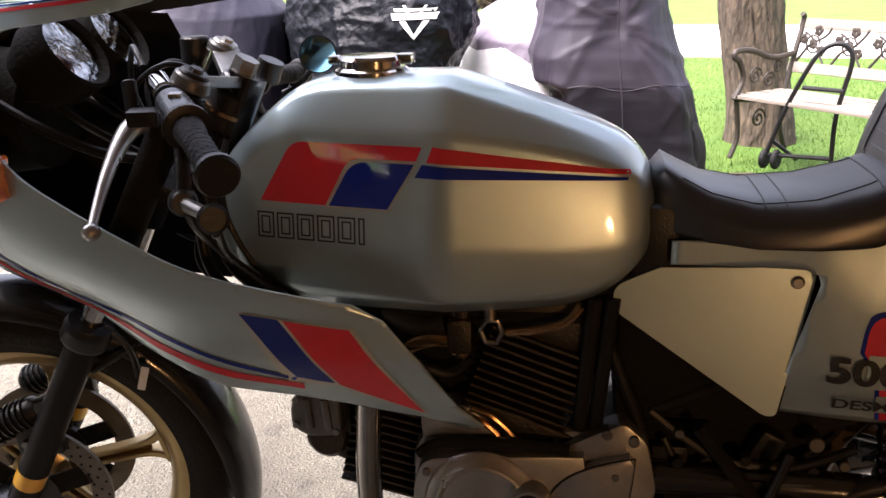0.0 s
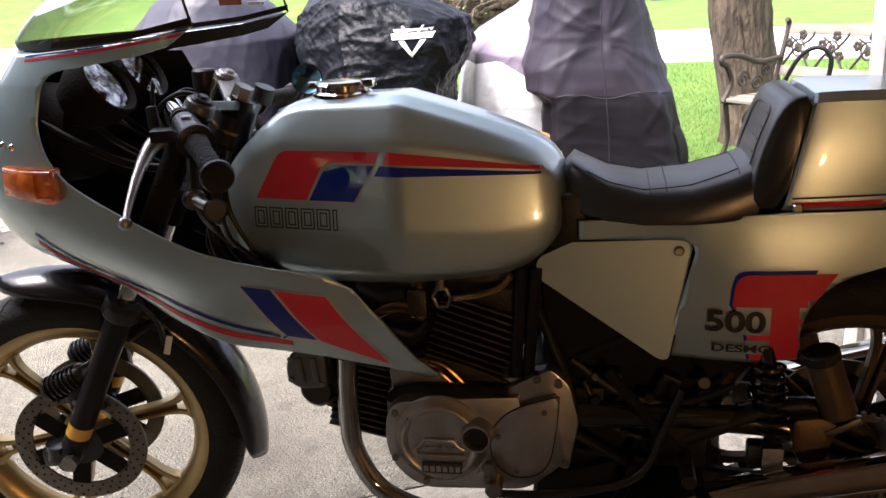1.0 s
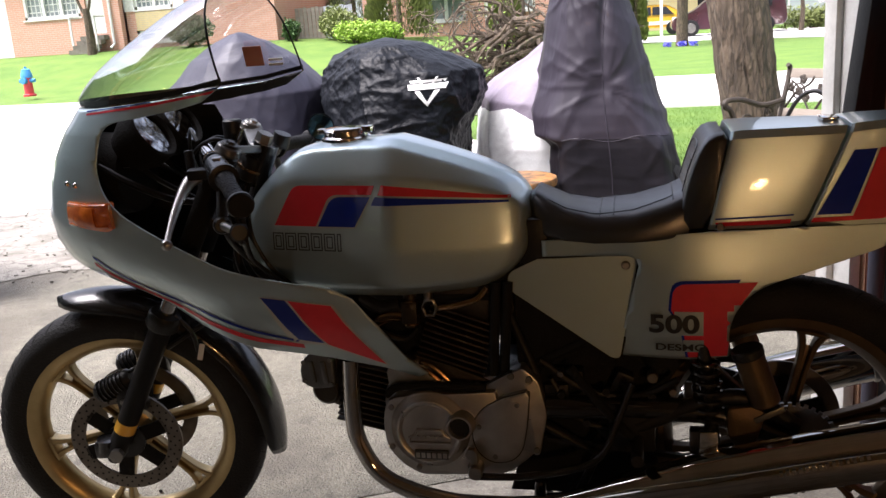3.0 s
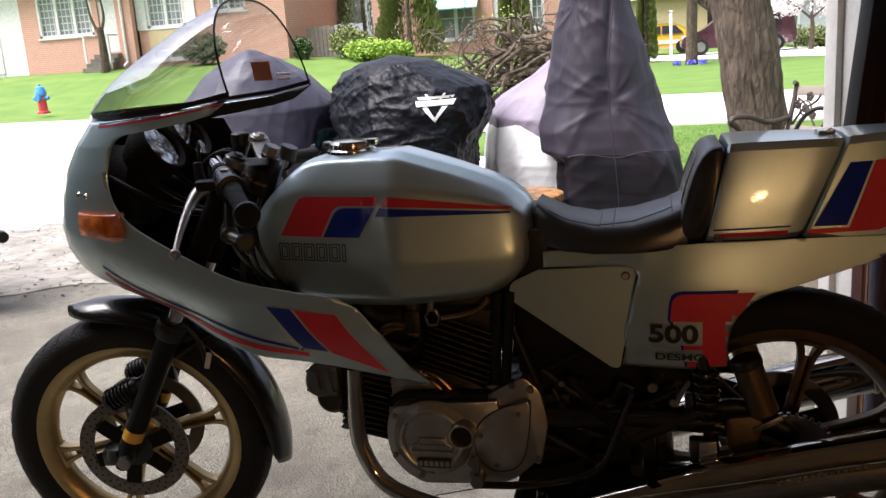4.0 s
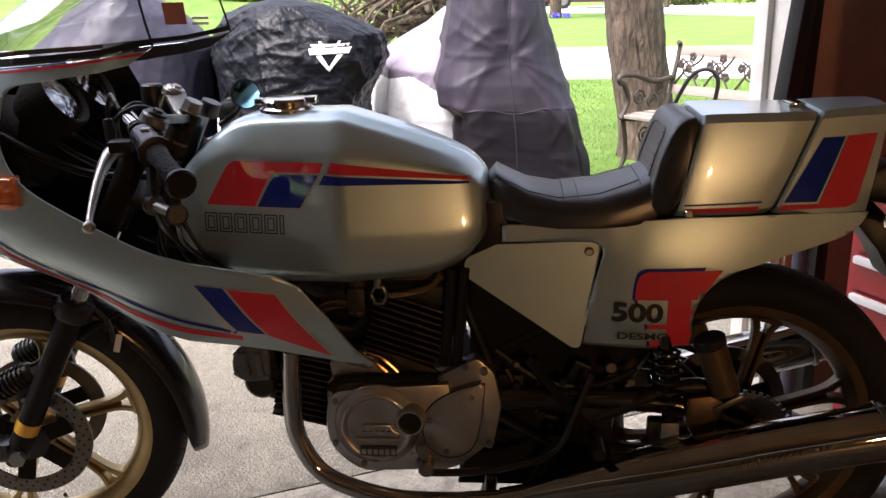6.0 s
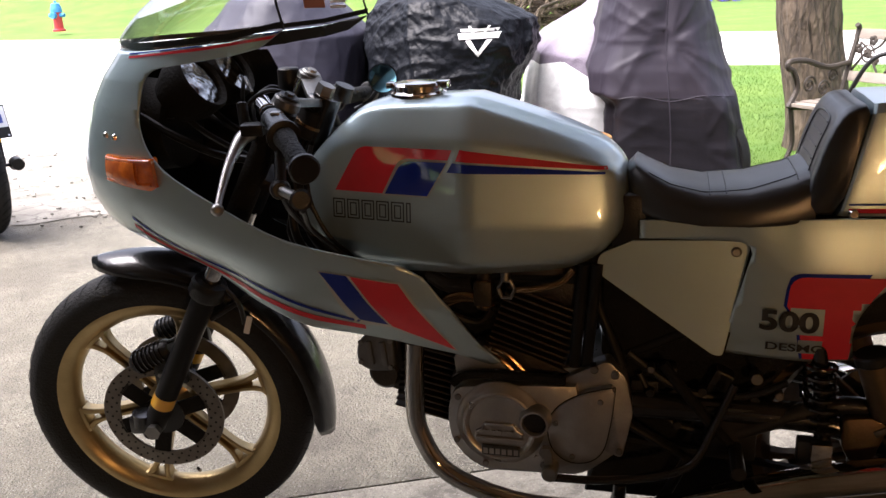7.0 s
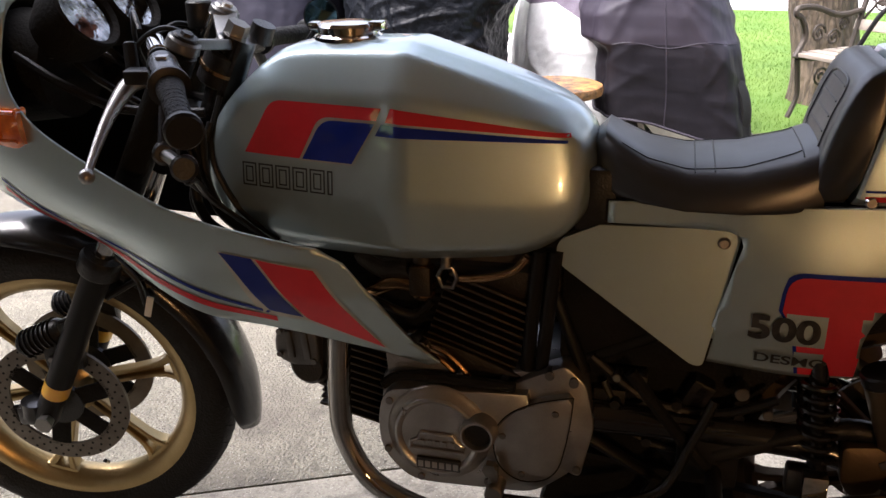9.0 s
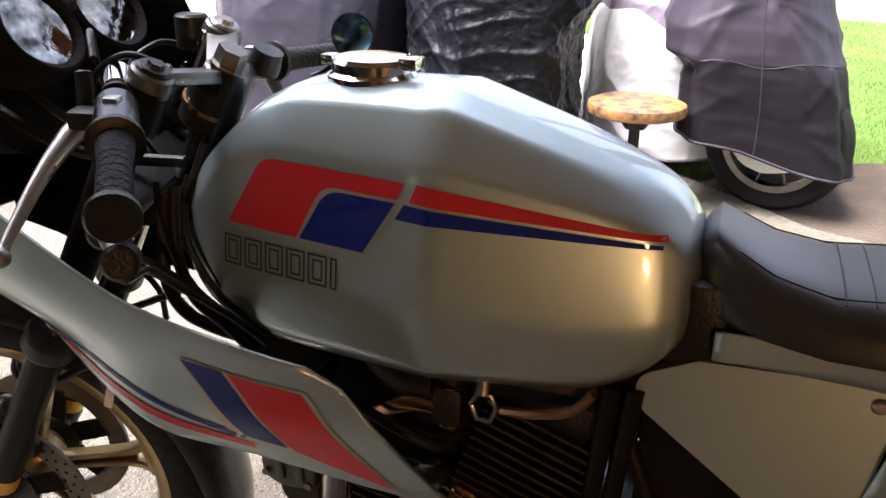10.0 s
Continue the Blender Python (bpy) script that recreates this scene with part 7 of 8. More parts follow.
for k in range(5):
    cx = 0.10 + k * 0.235
    sg = 1 if k % 2 else -1
    tube(bm, [(cx - 0.09, 0.47, 0.53), (cx - 0.04, 0.48, 0.60), (cx + 0.02 * sg, 0.49, 0.63), (cx + 0.07, 0.50, 0.68), (cx + 0.10, 0.515, 0.73)], 0.008, 6, 4)
    tube(bm, [(cx + 0.09, 0.47, 0.53), (cx + 0.05, 0.48, 0.585), (cx, 0.49, 0.66), (cx - 0.07, 0.505, 0.70)], 0.007, 6, 4)
    tube(bm, [(cx + 0.045 * math.cos(i * 0.5), 0.492, 0.635 + 0.05 * math.sin(i * 0.5)) for i in range(13)], 0.006, 6)
    for dx, dz in ((0.0, 0.635), (0.06, 0.60), (-0.07, 0.66), (0.02, 0.71)):
        for pt in range(5):
            a = 2 * math.pi * pt / 5 + k
            bmesh.ops.create_uvsphere(bm, u_segments=6, v_segments=4, radius=0.016, matrix=Matrix.Translation((cx + dx + 0.017 * math.cos(a), 0.49 + (dz - 0.63) * 0.2, dz + 0.017 * math.sin(a))) @ Matrix.Diagonal((1, 0.45, 1, 1)))
part("iron_back_panel", bm, IRON, bn, "openwork cast iron scrolls in the bench back")

ct = thing("folding_cart", (1.17, 4.93, 0), "black tubular folding cart standing on the grass", "cart", rz=-18)
part("hoop", tube(B(), [(-0.18, 0.05, 0.06), (-0.10, 0.03, 0.32), (0.0, 0.0, 0.56), (0.06, 0.0, 0.655), (0.13, 0.0, 0.69), (0.19, 0.0, 0.66), (0.205, 0.0, 0.58), (0.16, 0.03, 0.32), (0.16, 0.05, 0.06)], 0.013, 10, 5), BLACKM, ct)
part("brace", tube(B(), [(-0.145, 0.04, 0.16), (-0.02, 0.12, 0.05)], 0.011, 8), BLACKM, ct)
part("crossbar", tube(B(), [(-0.02, 0.0, 0.46), (0.18, 0.0, 0.45)], 0.012, 8), BLACKM, ct)
part("crossbar", tube(B(), [(-0.18, 0.05, 0.08), (0.16, 0.05, 0.08)], 0.012, 8), BLACKM, ct)
for x in (-0.18, -0.12):
    bm = lathe(B(), [(0.0, -0.016), (0.045, -0.016), (0.055, -0.008), (0.055, 0.008), (0.045, 0.016), (0.0, 0.016)], (x, 0.05, 0.056), Matrix.Rotation(radians(75), 3, 'Z'), 24)
    part("wheel", bm, RUBBER, ct)

# ---- red tool chest inside the doorway ----
def chest(name, loc, w, d, h, nd, label, split):
    """local x runs back from the face, local y runs along the face towards the garage."""
    root = thing(name, loc, label, "tool chest", rz=GROT)
    bm = box(B(), (d / 2, -w / 2, h / 2), (d, w, h), None, 0.006)
    part("body", bm, TOOLRED, root)
    z = h - 0.02
    for k in range(nd):
        dh = (h - 0.04) * split[k]
        bm = box(B(), (-0.006, -w / 2, z - dh / 2), (0.014, w - 0.05, dh - 0.010), None, 0.003)
        dr = part("drawer", bm, TOOLRED, root)
        bm = box(B(), (-0.020, -w / 2, z - 0.016), (0.018, w - 0.07, 0.020), None, 0.005)
        part("handle_strip", bm, WHITE if name == "roller_cabinet" else TOOLRED, dr, "white drawer pull" if name == "roller_cabinet" else "")
        z -= dh
    return root


pr = G(0.045, -0.36)
rc = chest("roller_cabinet", (pr[0], pr[1], 0.10), 0.74, 0.46, 0.65, 6, "red steel roller cabinet with white drawer pulls", (0.14, 0.15, 0.16, 0.17, 0.18, 0.20))
for x in (0.06, 0.40):
    for y in (-0.06, -0.68):
        bm = lathe(B(), [(0.0, -0.015), (0.045, -0.015), (0.05, 0.0), (0.045, 0.015), (0.0, 0.015)], (x, y, -0.05), None, 20)
        part("caster", bm, RUBBER, rc)
pr = G(0.115, -0.38)
tc_ = chest("top_chest", (pr[0], pr[1], 0.755), 0.66, 0.33, 0.375, 5, "red steel top tool chest with round stickers", (0.20, 0.17, 0.20, 0.19, 0.24))
bm = box(B(), (-0.016, -0.16, 0.325), (0.004, 0.20, 0.052))
part("blue_sticker", bm, HYDBLUE, tc_)
bm = B()
for k in range(6):
    box(bm, (-0.0185, -0.09 - k * 0.026, 0.325), (0.002, 0.019, 0.030))
part("sticker_blocks", bm, YELLOW, tc_)
mz = Matrix.Rotation(radians(90), 3, 'Z')
for y, z, r, m in ((-0.075, 0.045, 0.020, REDLENS), (-0.125, 0.040, 0.032, WHITE), (-0.21, 0.045, 0.02, WHITE)):
    bm = lathe(B(), [(0.0, 0.0), (r, 0.0), (r, 0.003), (0.0, 0.003)], (-0.015, y, z), mz, 28)
    part("round_sticker", bm, m, tc_)
for y, z, w in ((-0.13, 0.245, 0.08), (-0.13, 0.125, 0.12)):
    part("drawer_label", box(B(), (-0.0165, y, z), (0.003, w, 0.022)), WHITE, tc_)
# odds and ends on the chest
pb = G(0.17, -0.47)
bm = box(B(), (0, 0, 0.045), (0.22, 0.26, 0.09), Matrix.Rotation(radians(8), 3, 'Y'), 0.006)
ob = part("blue_carton", bm, LBLUE)
ob.matrix_world = pose(pb[0], pb[1], 1.142, 0, 0, GROT + 6)
tagged(ob, "pale blue cardboard carton on top of the tool chest", "box")
pb = G(0.075, -0.47)
bm = tube(B(), [(0, -0.05, 0.018), (0, 0.0, 0.020), (0, 0.06, 0.018)], [0.012, 0.018, 0.010], 10)
ob = part("screwdriver", bm, mat("green plastic handle", (0.015, 0.14, 0.055), 0.4, 0.0, (0.01, 0.11, 0.045), 20, 0.5))
ob.matrix_world = pose(pb[0], pb[1], 0.748, 0, 0, GROT)
tagged(ob, "green handled screwdriver lying on the red cabinet", "screwdriver")
ph_ = G(0.02, -0.22)
bm = cyl(B(), (0, 0, 0.02), (0, 0, 0.62), 0.02, None, 16, 0.004)
cyl(bm, (0, 0, 0.0), (0, 0, 0.02), 0.05, None, 16)
ob = part("floor_pump", bm, COVER_NAVY)
ob.matrix_world = pose(ph_[0], ph_[1], 0)
tagged(ob, "dark blue upright floor pump standing by the jamb", "pump")

# crumpled clear bag and a rag on the floor by the cabinet
def crumple(name, loc, r, h, material, label, cat, seed):
    bm = B()
    bmesh.ops.create_icosphere(bm, subdivisions=4, radius=1.0)
    for v in bm.verts:
        n = v.co.normalized()
        d = 1 + 0.35 * ridged(n.x + seed, n.y, n.z, 1.9) * 0.5 + 0.16 * ridged(n.x, n.y + seed, n.z, 5.0)
        v.co = Vector((n.x * r * d, n.y * r * d * 0.8, max(0.004, h * (0.5 + 0.5 * n.z) * d)))
    ob = part(name, bm, material, None, "", 50)
    ob.matrix_world = pose(loc[0], loc[1], 0.0)
    return tagged(ob, label, cat)


q = G(-0.06, -0.72)
crumple("plastic_bag", q, 0.13, 0.17, mat("grey plastic film", (0.12, 0.128, 0.136), 0.25, 0.0, (0.07, 0.074, 0.08), 9, 0.7, bump=0.06, bscale=30), "crumpled grey plastic bag on the floor by the cabinet", "bag", 2)
q = G(-0.20, -0.95)
crumple("shop_rag", q, 0.10, 0.05, mat("red brown rag", (0.22, 0.045, 0.03), 0.9, 0.0, (0.12, 0.03, 0.02), 9, 0.7, bump=0.06, bscale=60), "crumpled red brown rag on the garage floor", "rag", 5)

# ---- far side of the street ----
def wall_with_openings(bm, x0, x1, z0, z1, y, th, holes):
    """One connected slab with openings through it."""
    xs = sorted({x0, x1, *[h[0] for h in holes], *[h[1] for h in holes]})
    zs = sorted({z0, z1, *[h[2] for h in holes], *[h[3] for h in holes]})
    vs = {}

    def at(i, k, back):
        if (i, k, back) not in vs:
            vs[i, k, back] = bm.verts.new((xs[i], y + th * back, zs[k]))
        return vs[i, k, back]

    def solid(i, k):
        if not (0 <= i < len(xs) - 1 and 0 <= k < len(zs) - 1):
            return False
        a, c = (xs[i] + xs[i + 1]) / 2, (zs[k] + zs[k + 1]) / 2
        return not any(h[0] < a < h[1] and h[2] < c < h[3] for h in holes)

    for i in range(len(xs) - 1):
        for k in range(len(zs) - 1):
            if not solid(i, k):
                continue
            for b in (0, 1):
                bm.faces.new((at(i, k, b), at(i + 1, k, b), at(i + 1, k + 1, b), at(i, k + 1, b)))
            for di, dk, p, q in ((-1, 0, (0, 0), (0, 1)), (1, 0, (1, 0), (1, 1)), (0, -1, (0, 0), (1, 0)), (0, 1, (0, 1), (1, 1))):
                if not solid(i + di, k + dk):
                    bm.faces.new((at(i + p[0], k + p[1], 0), at(i + q[0], k + q[1], 0), at(i + q[0], k + q[1], 1), at(i + p[0], k + p[1], 1)))


def window(parent, x0, x1, z0, z1, y, leaves, nx, nz, deep=0.1):
    fr = 0.10
    bm = B()
    for c, s in ((((x0 + x1) / 2, y + 0.02, z0 + fr / 2), (x1 - x0, 0.12, fr)), (((x0 + x1) / 2, y + 0.02, z1 - fr / 2), (x1 - x0, 0.12, fr)), ((x0 + fr / 2, y + 0.02, (z0 + z1) / 2), (fr, 0.12, z1 - z0)), ((x1 - fr / 2, y + 0.02, (z0 + z1) / 2), (fr, 0.12, z1 - z0))):
        box(bm, c, s)
    w = part("window", bm, WHITEP, parent, "white framed window with small panes", 30)
    lw = (x1 - x0 - fr) / leaves
    for i in range(leaves):
        a = x0 + fr / 2 + i * lw
        if i:
            part("mullion", box(B(), (a, y + 0.03, (z0 + z1) / 2), (fr * 1.2, 0.10, z1 - z0 - 0.02)), WHITEP, w)
        part("pane", box(B(), (a + lw / 2, y + deep, (z0 + z1) / 2), (lw - 0.01, 0.012, z1 - z0 - fr)), PANE, w)
        for k in range(1, nx):
            part("glazing_bar", box(B(), (a + lw * k / nx, y + deep - 0.012, (z0 + z1) / 2), (0.036, 0.016, z1 - z0 - fr)), WHITEP, w)
        for k in range(1, nz):
            part("glazing_bar", box(B(), (a + lw / 2, y + deep - 0.012, z0 + (z1 - z0) * k / nz), (lw - 0.02, 0.016, 0.036)), WHITEP, w)
    part("sill", box(B(), ((x0 + x1) / 2, y - 0.03, z0 - 0.03), (x1 - x0 + 0.12, 0.16, 0.06)), WHITEP, w)


def roof(parent, x0, x1, y0, y1, z, rise, over=0.45):
    bm = B()
    xm = 1.6
    pts = [(x0 - over, y0 - over, z), (x1 + over, y0 - over, z), (x1 + over, y1 + over, z), (x0 - over, y1 + over, z)]
    ym = (y0 + y1) / 2
    a = [bm.verts.new(p) for p in pts] + [bm.verts.new((x0 + xm, ym, z + rise)), bm.verts.new((x1 - xm, ym, z + rise))]
    for f in ((0, 1, 5, 4), (1, 2, 5), (2, 3, 4, 5), (3, 0, 4), (3, 2, 1, 0)):
        bm.faces.new([a[i] for i in f])
    part("roof", bm, SHINGLE, parent, "brown shingled hip roof", 20)
    part("fascia", box(B(), ((x0 + x1) / 2, y0 - over, z - 0.05), (x1 - x0 + 2 * over, 0.04, 0.18)), WHITEP, parent)


h1 = thing("brick_bungalow", (0, 0, 0), "salmon brick bungalow with white garage and picture window", "house", "houses across the street")
bm = B()
wall_with_openings(bm, -23.1, -18.36, 0.9, 4.4, 30.0, 0.25, [(-22.35, -19.98, 2.42, 3.95), (-19.75, -19.0, 1.75, 3.85)])
box(bm, (-22.97, 33.2, 2.65), (0.25, 5.9, 3.5))
box(bm, (-20.8, 36, 2.65), (4.6, 0.25, 3.5))
part("wall", bm, BRICK_WALL, h1, "salmon brick wall", 30)
part("garage_wall", box(B(), (-25.4, 31.5, 2.5), (4.6, 3.0, 3.2)), WHITEP, h1, "white painted garage front")
for k in range(4):
    part("garage_panel", box(B(), (-25.4, 29.985, 1.45 + 0.52 * k), (2.5, 0.04, 0.48)), WHITEP, h1)
window(h1, -22.35, -19.98, 2.42, 3.95, 30.05, 3, 4, 6)
part("front_door", box(B(), (-19.37, 30.12, 2.8), (0.75, 0.06, 2.1)), WHITEP, h1, "white front door")
for k in range(4):
    part("step", box(B(), (-19.45, 29.75 - 0.28 * (3 - k) + 0.1, 1.12 + 0.16 * k), (1.0, 0.32 + 0.0 * k, 0.16)), CONCRETE, h1)
for x in (-19.95, -18.95):
    part("rail_post", box(B(), (x, 29.2, 1.75), (0.06, 0.06, 1.3)), WHITEP, h1)
    part("rail", box(B(), (x, 29.5, 2.35), (0.05, 0.7, 0.05)), WHITEP, h1)
part("downpipe", tube(B(), [(-18.72, 29.93, 4.4), (-18.72, 29.93, 1.35), (-18.75, 29.7, 1.18)], 0.05, 8), WHITEP, h1)
roof(h1, -27.7, -18.5, 30, 36, 4.4, 1.7)

h2 = thing("split_level_house", (0, 0, 0), "salmon and yellow brick house with white windows", "house", "houses across the street")
bm = B()
wall_with_openings(bm, -18.35, -12.4, 0.8, 4.6, 30.4, 0.25, [(-18.0, -16.4, 1.30, 1.75), (-17.95, -16.4, 2.50, 3.9), (-15.3, -13.9, 2.9, 3.9), (-17.95, -16.4, 1.75, 2.42)])
box(bm, (-12.5, 33.5, 2.7), (0.25, 6, 3.8))
part("wall", bm, BRICK_WALL, h2, "salmon brick wall", 30)
part("yellow_panel", box(B(), (-17.175, 30.42, 2.085), (1.55, 0.12, 0.67)), BRICKY_WALL, h2, "yellow brick panel under the window")
window(h2, -17.95, -16.4, 2.50, 3.9, 30.45, 2, 4, 5)
window(h2, -18.0, -16.4, 1.30, 1.72, 30.45, 2, 1, 1)
window(h2, -15.3, -13.9, 2.9, 3.9, 30.45, 2, 3, 4)
for x in (-18.16, -16.14):
    part("shutter", box(B(), (x, 30.37, 3.2), (0.42, 0.05, 1.5)), WHITEP, h2)
roof(h2, -18.35, -12.4, 30.4, 36.4, 4.6, 1.8)

h3 = thing("brick_house", (0, 0, 0), "brick house with a green awning behind hedges", "house", "houses across the street")
bm = B()
wall_with_openings(bm, -9.9, -2.4, 0.3, 4.4, 33.0, 0.25, [(-7.4, -5.9, 1.3, 2.9), (-5.2, -4.6, 0.9, 2.9), (-4.3, -3.3, 1.5, 2.7), (-9.3, -8.9, 0.9, 2.9)])
box(bm, (-9.77, 36.2, 2.35), (0.25, 5.9, 4.1))
part("wall", bm, BRICK_WALL, h3, "salmon brick wall", 30)
window(h3, -7.4, -5.9, 1.3, 2.9, 33.05, 2, 1, 2)
window(h3, -4.3, -3.3, 1.5, 2.7, 33.05, 2, 2, 3)
part("front_door", box(B(), (-4.9, 33.1, 1.9), (0.6, 0.06, 2.0)), WHITEP, h3, "white front door")
part("side_door", box(B(), (-9.1, 33.1, 1.9), (0.4, 0.06, 2.0)), WHITEP, h3)
bm = B()
prism(bm, [(0, 3.0), (-0.7, 2.45), (-0.7, 2.4), (0, 2.9)], -7.6, -5.7)
for v in bm.verts:
    v.co = Vector((v.co.y, 33.0 + v.co.x, v.co.z))
part("awning", bm, mat("teal awning", (0.25, 0.45, 0.38), 0.7, 0, (0.2, 0.38, 0.32), 5, 0.5), h3, "pale green window awning")
roof(h3, -9.9, -2.4, 33, 39, 4.4, 1.7)

h4 = thing("pale_house", (0, 0, 0), "pale house far down the side street", "house", "houses across the street")
bm = B()
wall_with_openings(bm, -13.6, -9.6, 0.5, 5.5, 44.0, 0.2, [(-12.6, -11.6, 2.2, 3.4), (-11.0, -10.2, 2.2, 3.4)])
part("wall", bm, SIDING, h4)
window(h4, -12.6, -11.6, 2.2, 3.4, 44.05, 2, 1, 2)
window(h4, -11.0, -10.2, 2.2, 3.4, 44.05, 1, 1, 2)
roof(h4, -13.6, -9.6, 44, 50, 5.5, 1.6)
h5 = thing("grey_house", (0, 0, 0), "low grey house behind a blossoming tree", "house", "houses across the street")
bm = B()
wall_with_openings(bm, 4.5, 16, -0.1, 2.6, 50.0, 0.2, [(6.6, 8.2, 0.8, 1.8), (10, 11.5, 0.8, 1.8)])
part("wall", bm, SIDING, h5)
window(h5, 6.6, 8.2, 0.8, 1.8, 50.05, 2, 1, 1)
window(h5, 10, 11.5, 0.8, 1.8, 50.05, 2, 1, 1)
roof(h5, 4.5, 16, 50, 57, 2.6, 1.9)
h6 = thing("tan_house", (0, 0, 0), "tan brick house behind the parked car", "house", "houses across the street")
bm = B()
wall_with_openings(bm, -2.0, 3.8, -0.1, 3.0, 54.0, 0.2, [(-0.5, 1.0, 0.9, 2.1)])
part("wall", bm, BRICKY_WALL, h6)
window(h6, -0.5, 1.0, 0.9, 2.1, 54.05, 2, 1, 1)
roof(h6, -2.0, 3.8, 54, 60, 3.0, 1.8)
fn = thing("board_fence", (0, 0, 0), "weathered grey board fence beside the shrubs", "fence")
for k in range(14):
    part("board", box(B(), (-12.0 + k * 0.16, 31.5, 1.45), (0.14, 0.03, 1.35 + 0.03 * (k % 3))), WOODG if k < 7 else SIDING, fn)
for z in (1.1, 1.8):
    part("fence_rail", box(B(), (-10.9, 31.53, z), (2.4, 0.04, 0.08)), WOODG, fn)


# ---- plants ----
def leaves(bm, c, r, n, size, rnd, shell=0.55, flat_=1.0, bottom=-1.0):
    C = Vector(c)
    for _ in range(n):
        while True:
            v = Vector((rnd.uniform(-1, 1), rnd.uniform(-1, 1), rnd.uniform(bottom, 1)))
            if shell < v.length < 1:
                break
        k = 1 + 0.28 * noise.noise(v * 2.3 + C * 0.7)
        p = C + Vector((v.x * r[0] * k, v.y * r[1] * k, v.z * r[2] * k))
        a = Vector((rnd.gauss(0, 1), rnd.gauss(0, 1), rnd.gauss(0, 1))).normalized()
        b = a.orthogonal().normalized()
        s = size * rnd.uniform(0.6, 1.4)
        q = [bm.verts.new(p + a * s), bm.verts.new(p + b * s * 0.45), bm.verts.new(p - a * s), bm.verts.new(p - b * s * 0.45)]
        bm.faces.new(q)
    return bm


def shrub(name, label, c, r, material, n, size, seed, cat="shrub", blobs=7, group=""):
    rnd = random.Random(seed)
    root = thing(name, (c[0], c[1], land(c[0], c[1])), label, cat, group)
    bm = B()
    for k in range(blobs):
        o = Vector((rnd.uniform(-0.55, 0.55) * r[0], rnd.uniform(-0.4, 0.4) * r[1], r[2] * (1 + rnd.uniform(-0.35, 0.25))))
        leaves(bm, o, (r[0] * 0.62, r[1] * 0.6, r[2] * 0.72), n // blobs, size, rnd, 0.3)
    part("foliage", bm, material, root, "", 0)
    bm = B()
    for k in range(5):
        a = k * 1.26
        tube(bm, [(0, 0, -0.05), (0.2 * r[0] * math.cos(a), 0.2 * r[1] * math.sin(a), r[2] * 0.6), (0.5 * r[0] * math.cos(a), 0.4 * r[1] * math.sin(a), r[2] * 1.3)], [0.04, 0.025, 0.01], 6)
    part("stems", bm, BARK, root)
    return root


shrub("round_shrub", "dark green clipped shrub on the far lawn", (-10.0, 30.2), (0.85, 0.7, 0.62), LEAFO, 3600, 0.06, 11)
shrub("dark_bush", "dark evergreen bush by the brick house", (-15.1, 29.0), (0.9, 0.8, 0.58), LEAF, 3600, 0.06, 12)
shrub("dark_bush", "dark evergreen bush by the brick house", (-11.4, 29.6), (0.45, 0.4, 0.42), LEAF, 1800, 0.055, 18)
shrub("yellow_hedge", "bright yellow green clipped hedge", (-9.1, 29.2), (0.95, 0.55, 0.42), LEAFY, 3600, 0.05, 13, "hedge", 9)
shrub("yellow_hedge", "bright yellow green clipped hedge", (-7.8, 29.3), (0.75, 0.55, 0.40), LEAFY, 3000, 0.05, 14, "hedge", 8)
shrub("side_hedge", "mixed green hedge along the side street", (7.5, 39.5), (1.9, 0.8, 0.55), LEAFO, 3600, 0.08, 15, "hedge", 9)
shrub("side_hedge", "mixed green hedge along the side street", (10.5, 37.0), (2.2, 0.8, 0.5), LEAFY, 3000, 0.08, 16, "hedge", 9)


def cedar(name, label, x, y, h, r, material, seed):
    rnd = random.Random(seed)
    z0 = land(x, y)
    root = thing(name, (x, y, z0), label, "tree")
    bm = B()
    n = int(12500 * max(0.8, r))
    for _ in range(n):
        t = rnd.random() ** 0.8
        rad = r * (1 - t) ** 0.55 * (0.75 + 0.35 * rnd.random()) * (1 + 0.25 * noise.noise((t * 6, rnd.random(), seed)))
        a = rnd.uniform(0, 2 * math.pi)
        p = Vector((rad * math.cos(a), rad * math.sin(a), 0.15 + t * h))
        d = Vector((math.cos(a) * 0.5, math.sin(a) * 0.5, 0.9 + rnd.uniform(-0.4, 0.4))).normalized()
        b = d.cross(Vector((-math.sin(a), math.cos(a), 0.3))).normalized() * 0.035
        s = 0.09 * rnd.uniform(0.6, 1.4)
        bm.faces.new([bm.verts.new(p + d * s), bm.verts.new(p + b), bm.verts.new(p - d * s), bm.verts.new(p - b)])
    part("crown", bm, material, root, "", 0)
    part("trunk", tube(B(), [(0, 0, -0.1), (0, 0, h * 0.9)], [0.12, 0.03], 8), BARK, root)


cedar("cedar", "tall dark cedar beside the brick house", -7.85, 30.6, 4.4, 1.2, LEAFO, 21)
cedar("cedar", "tall dark cedar beside the brick house", -4.2, 31.5, 4.2, 0.6, LEAFO, 23)
cedar("columnar_cedar", "narrow green cedar by the side street", 0.35, 34.0, 4.5, 0.38, LEAFO, 22)
cedar("cedar", "tall green tree between the houses", -11.7, 37.5, 6.0, 1.7, LEAFO, 24)


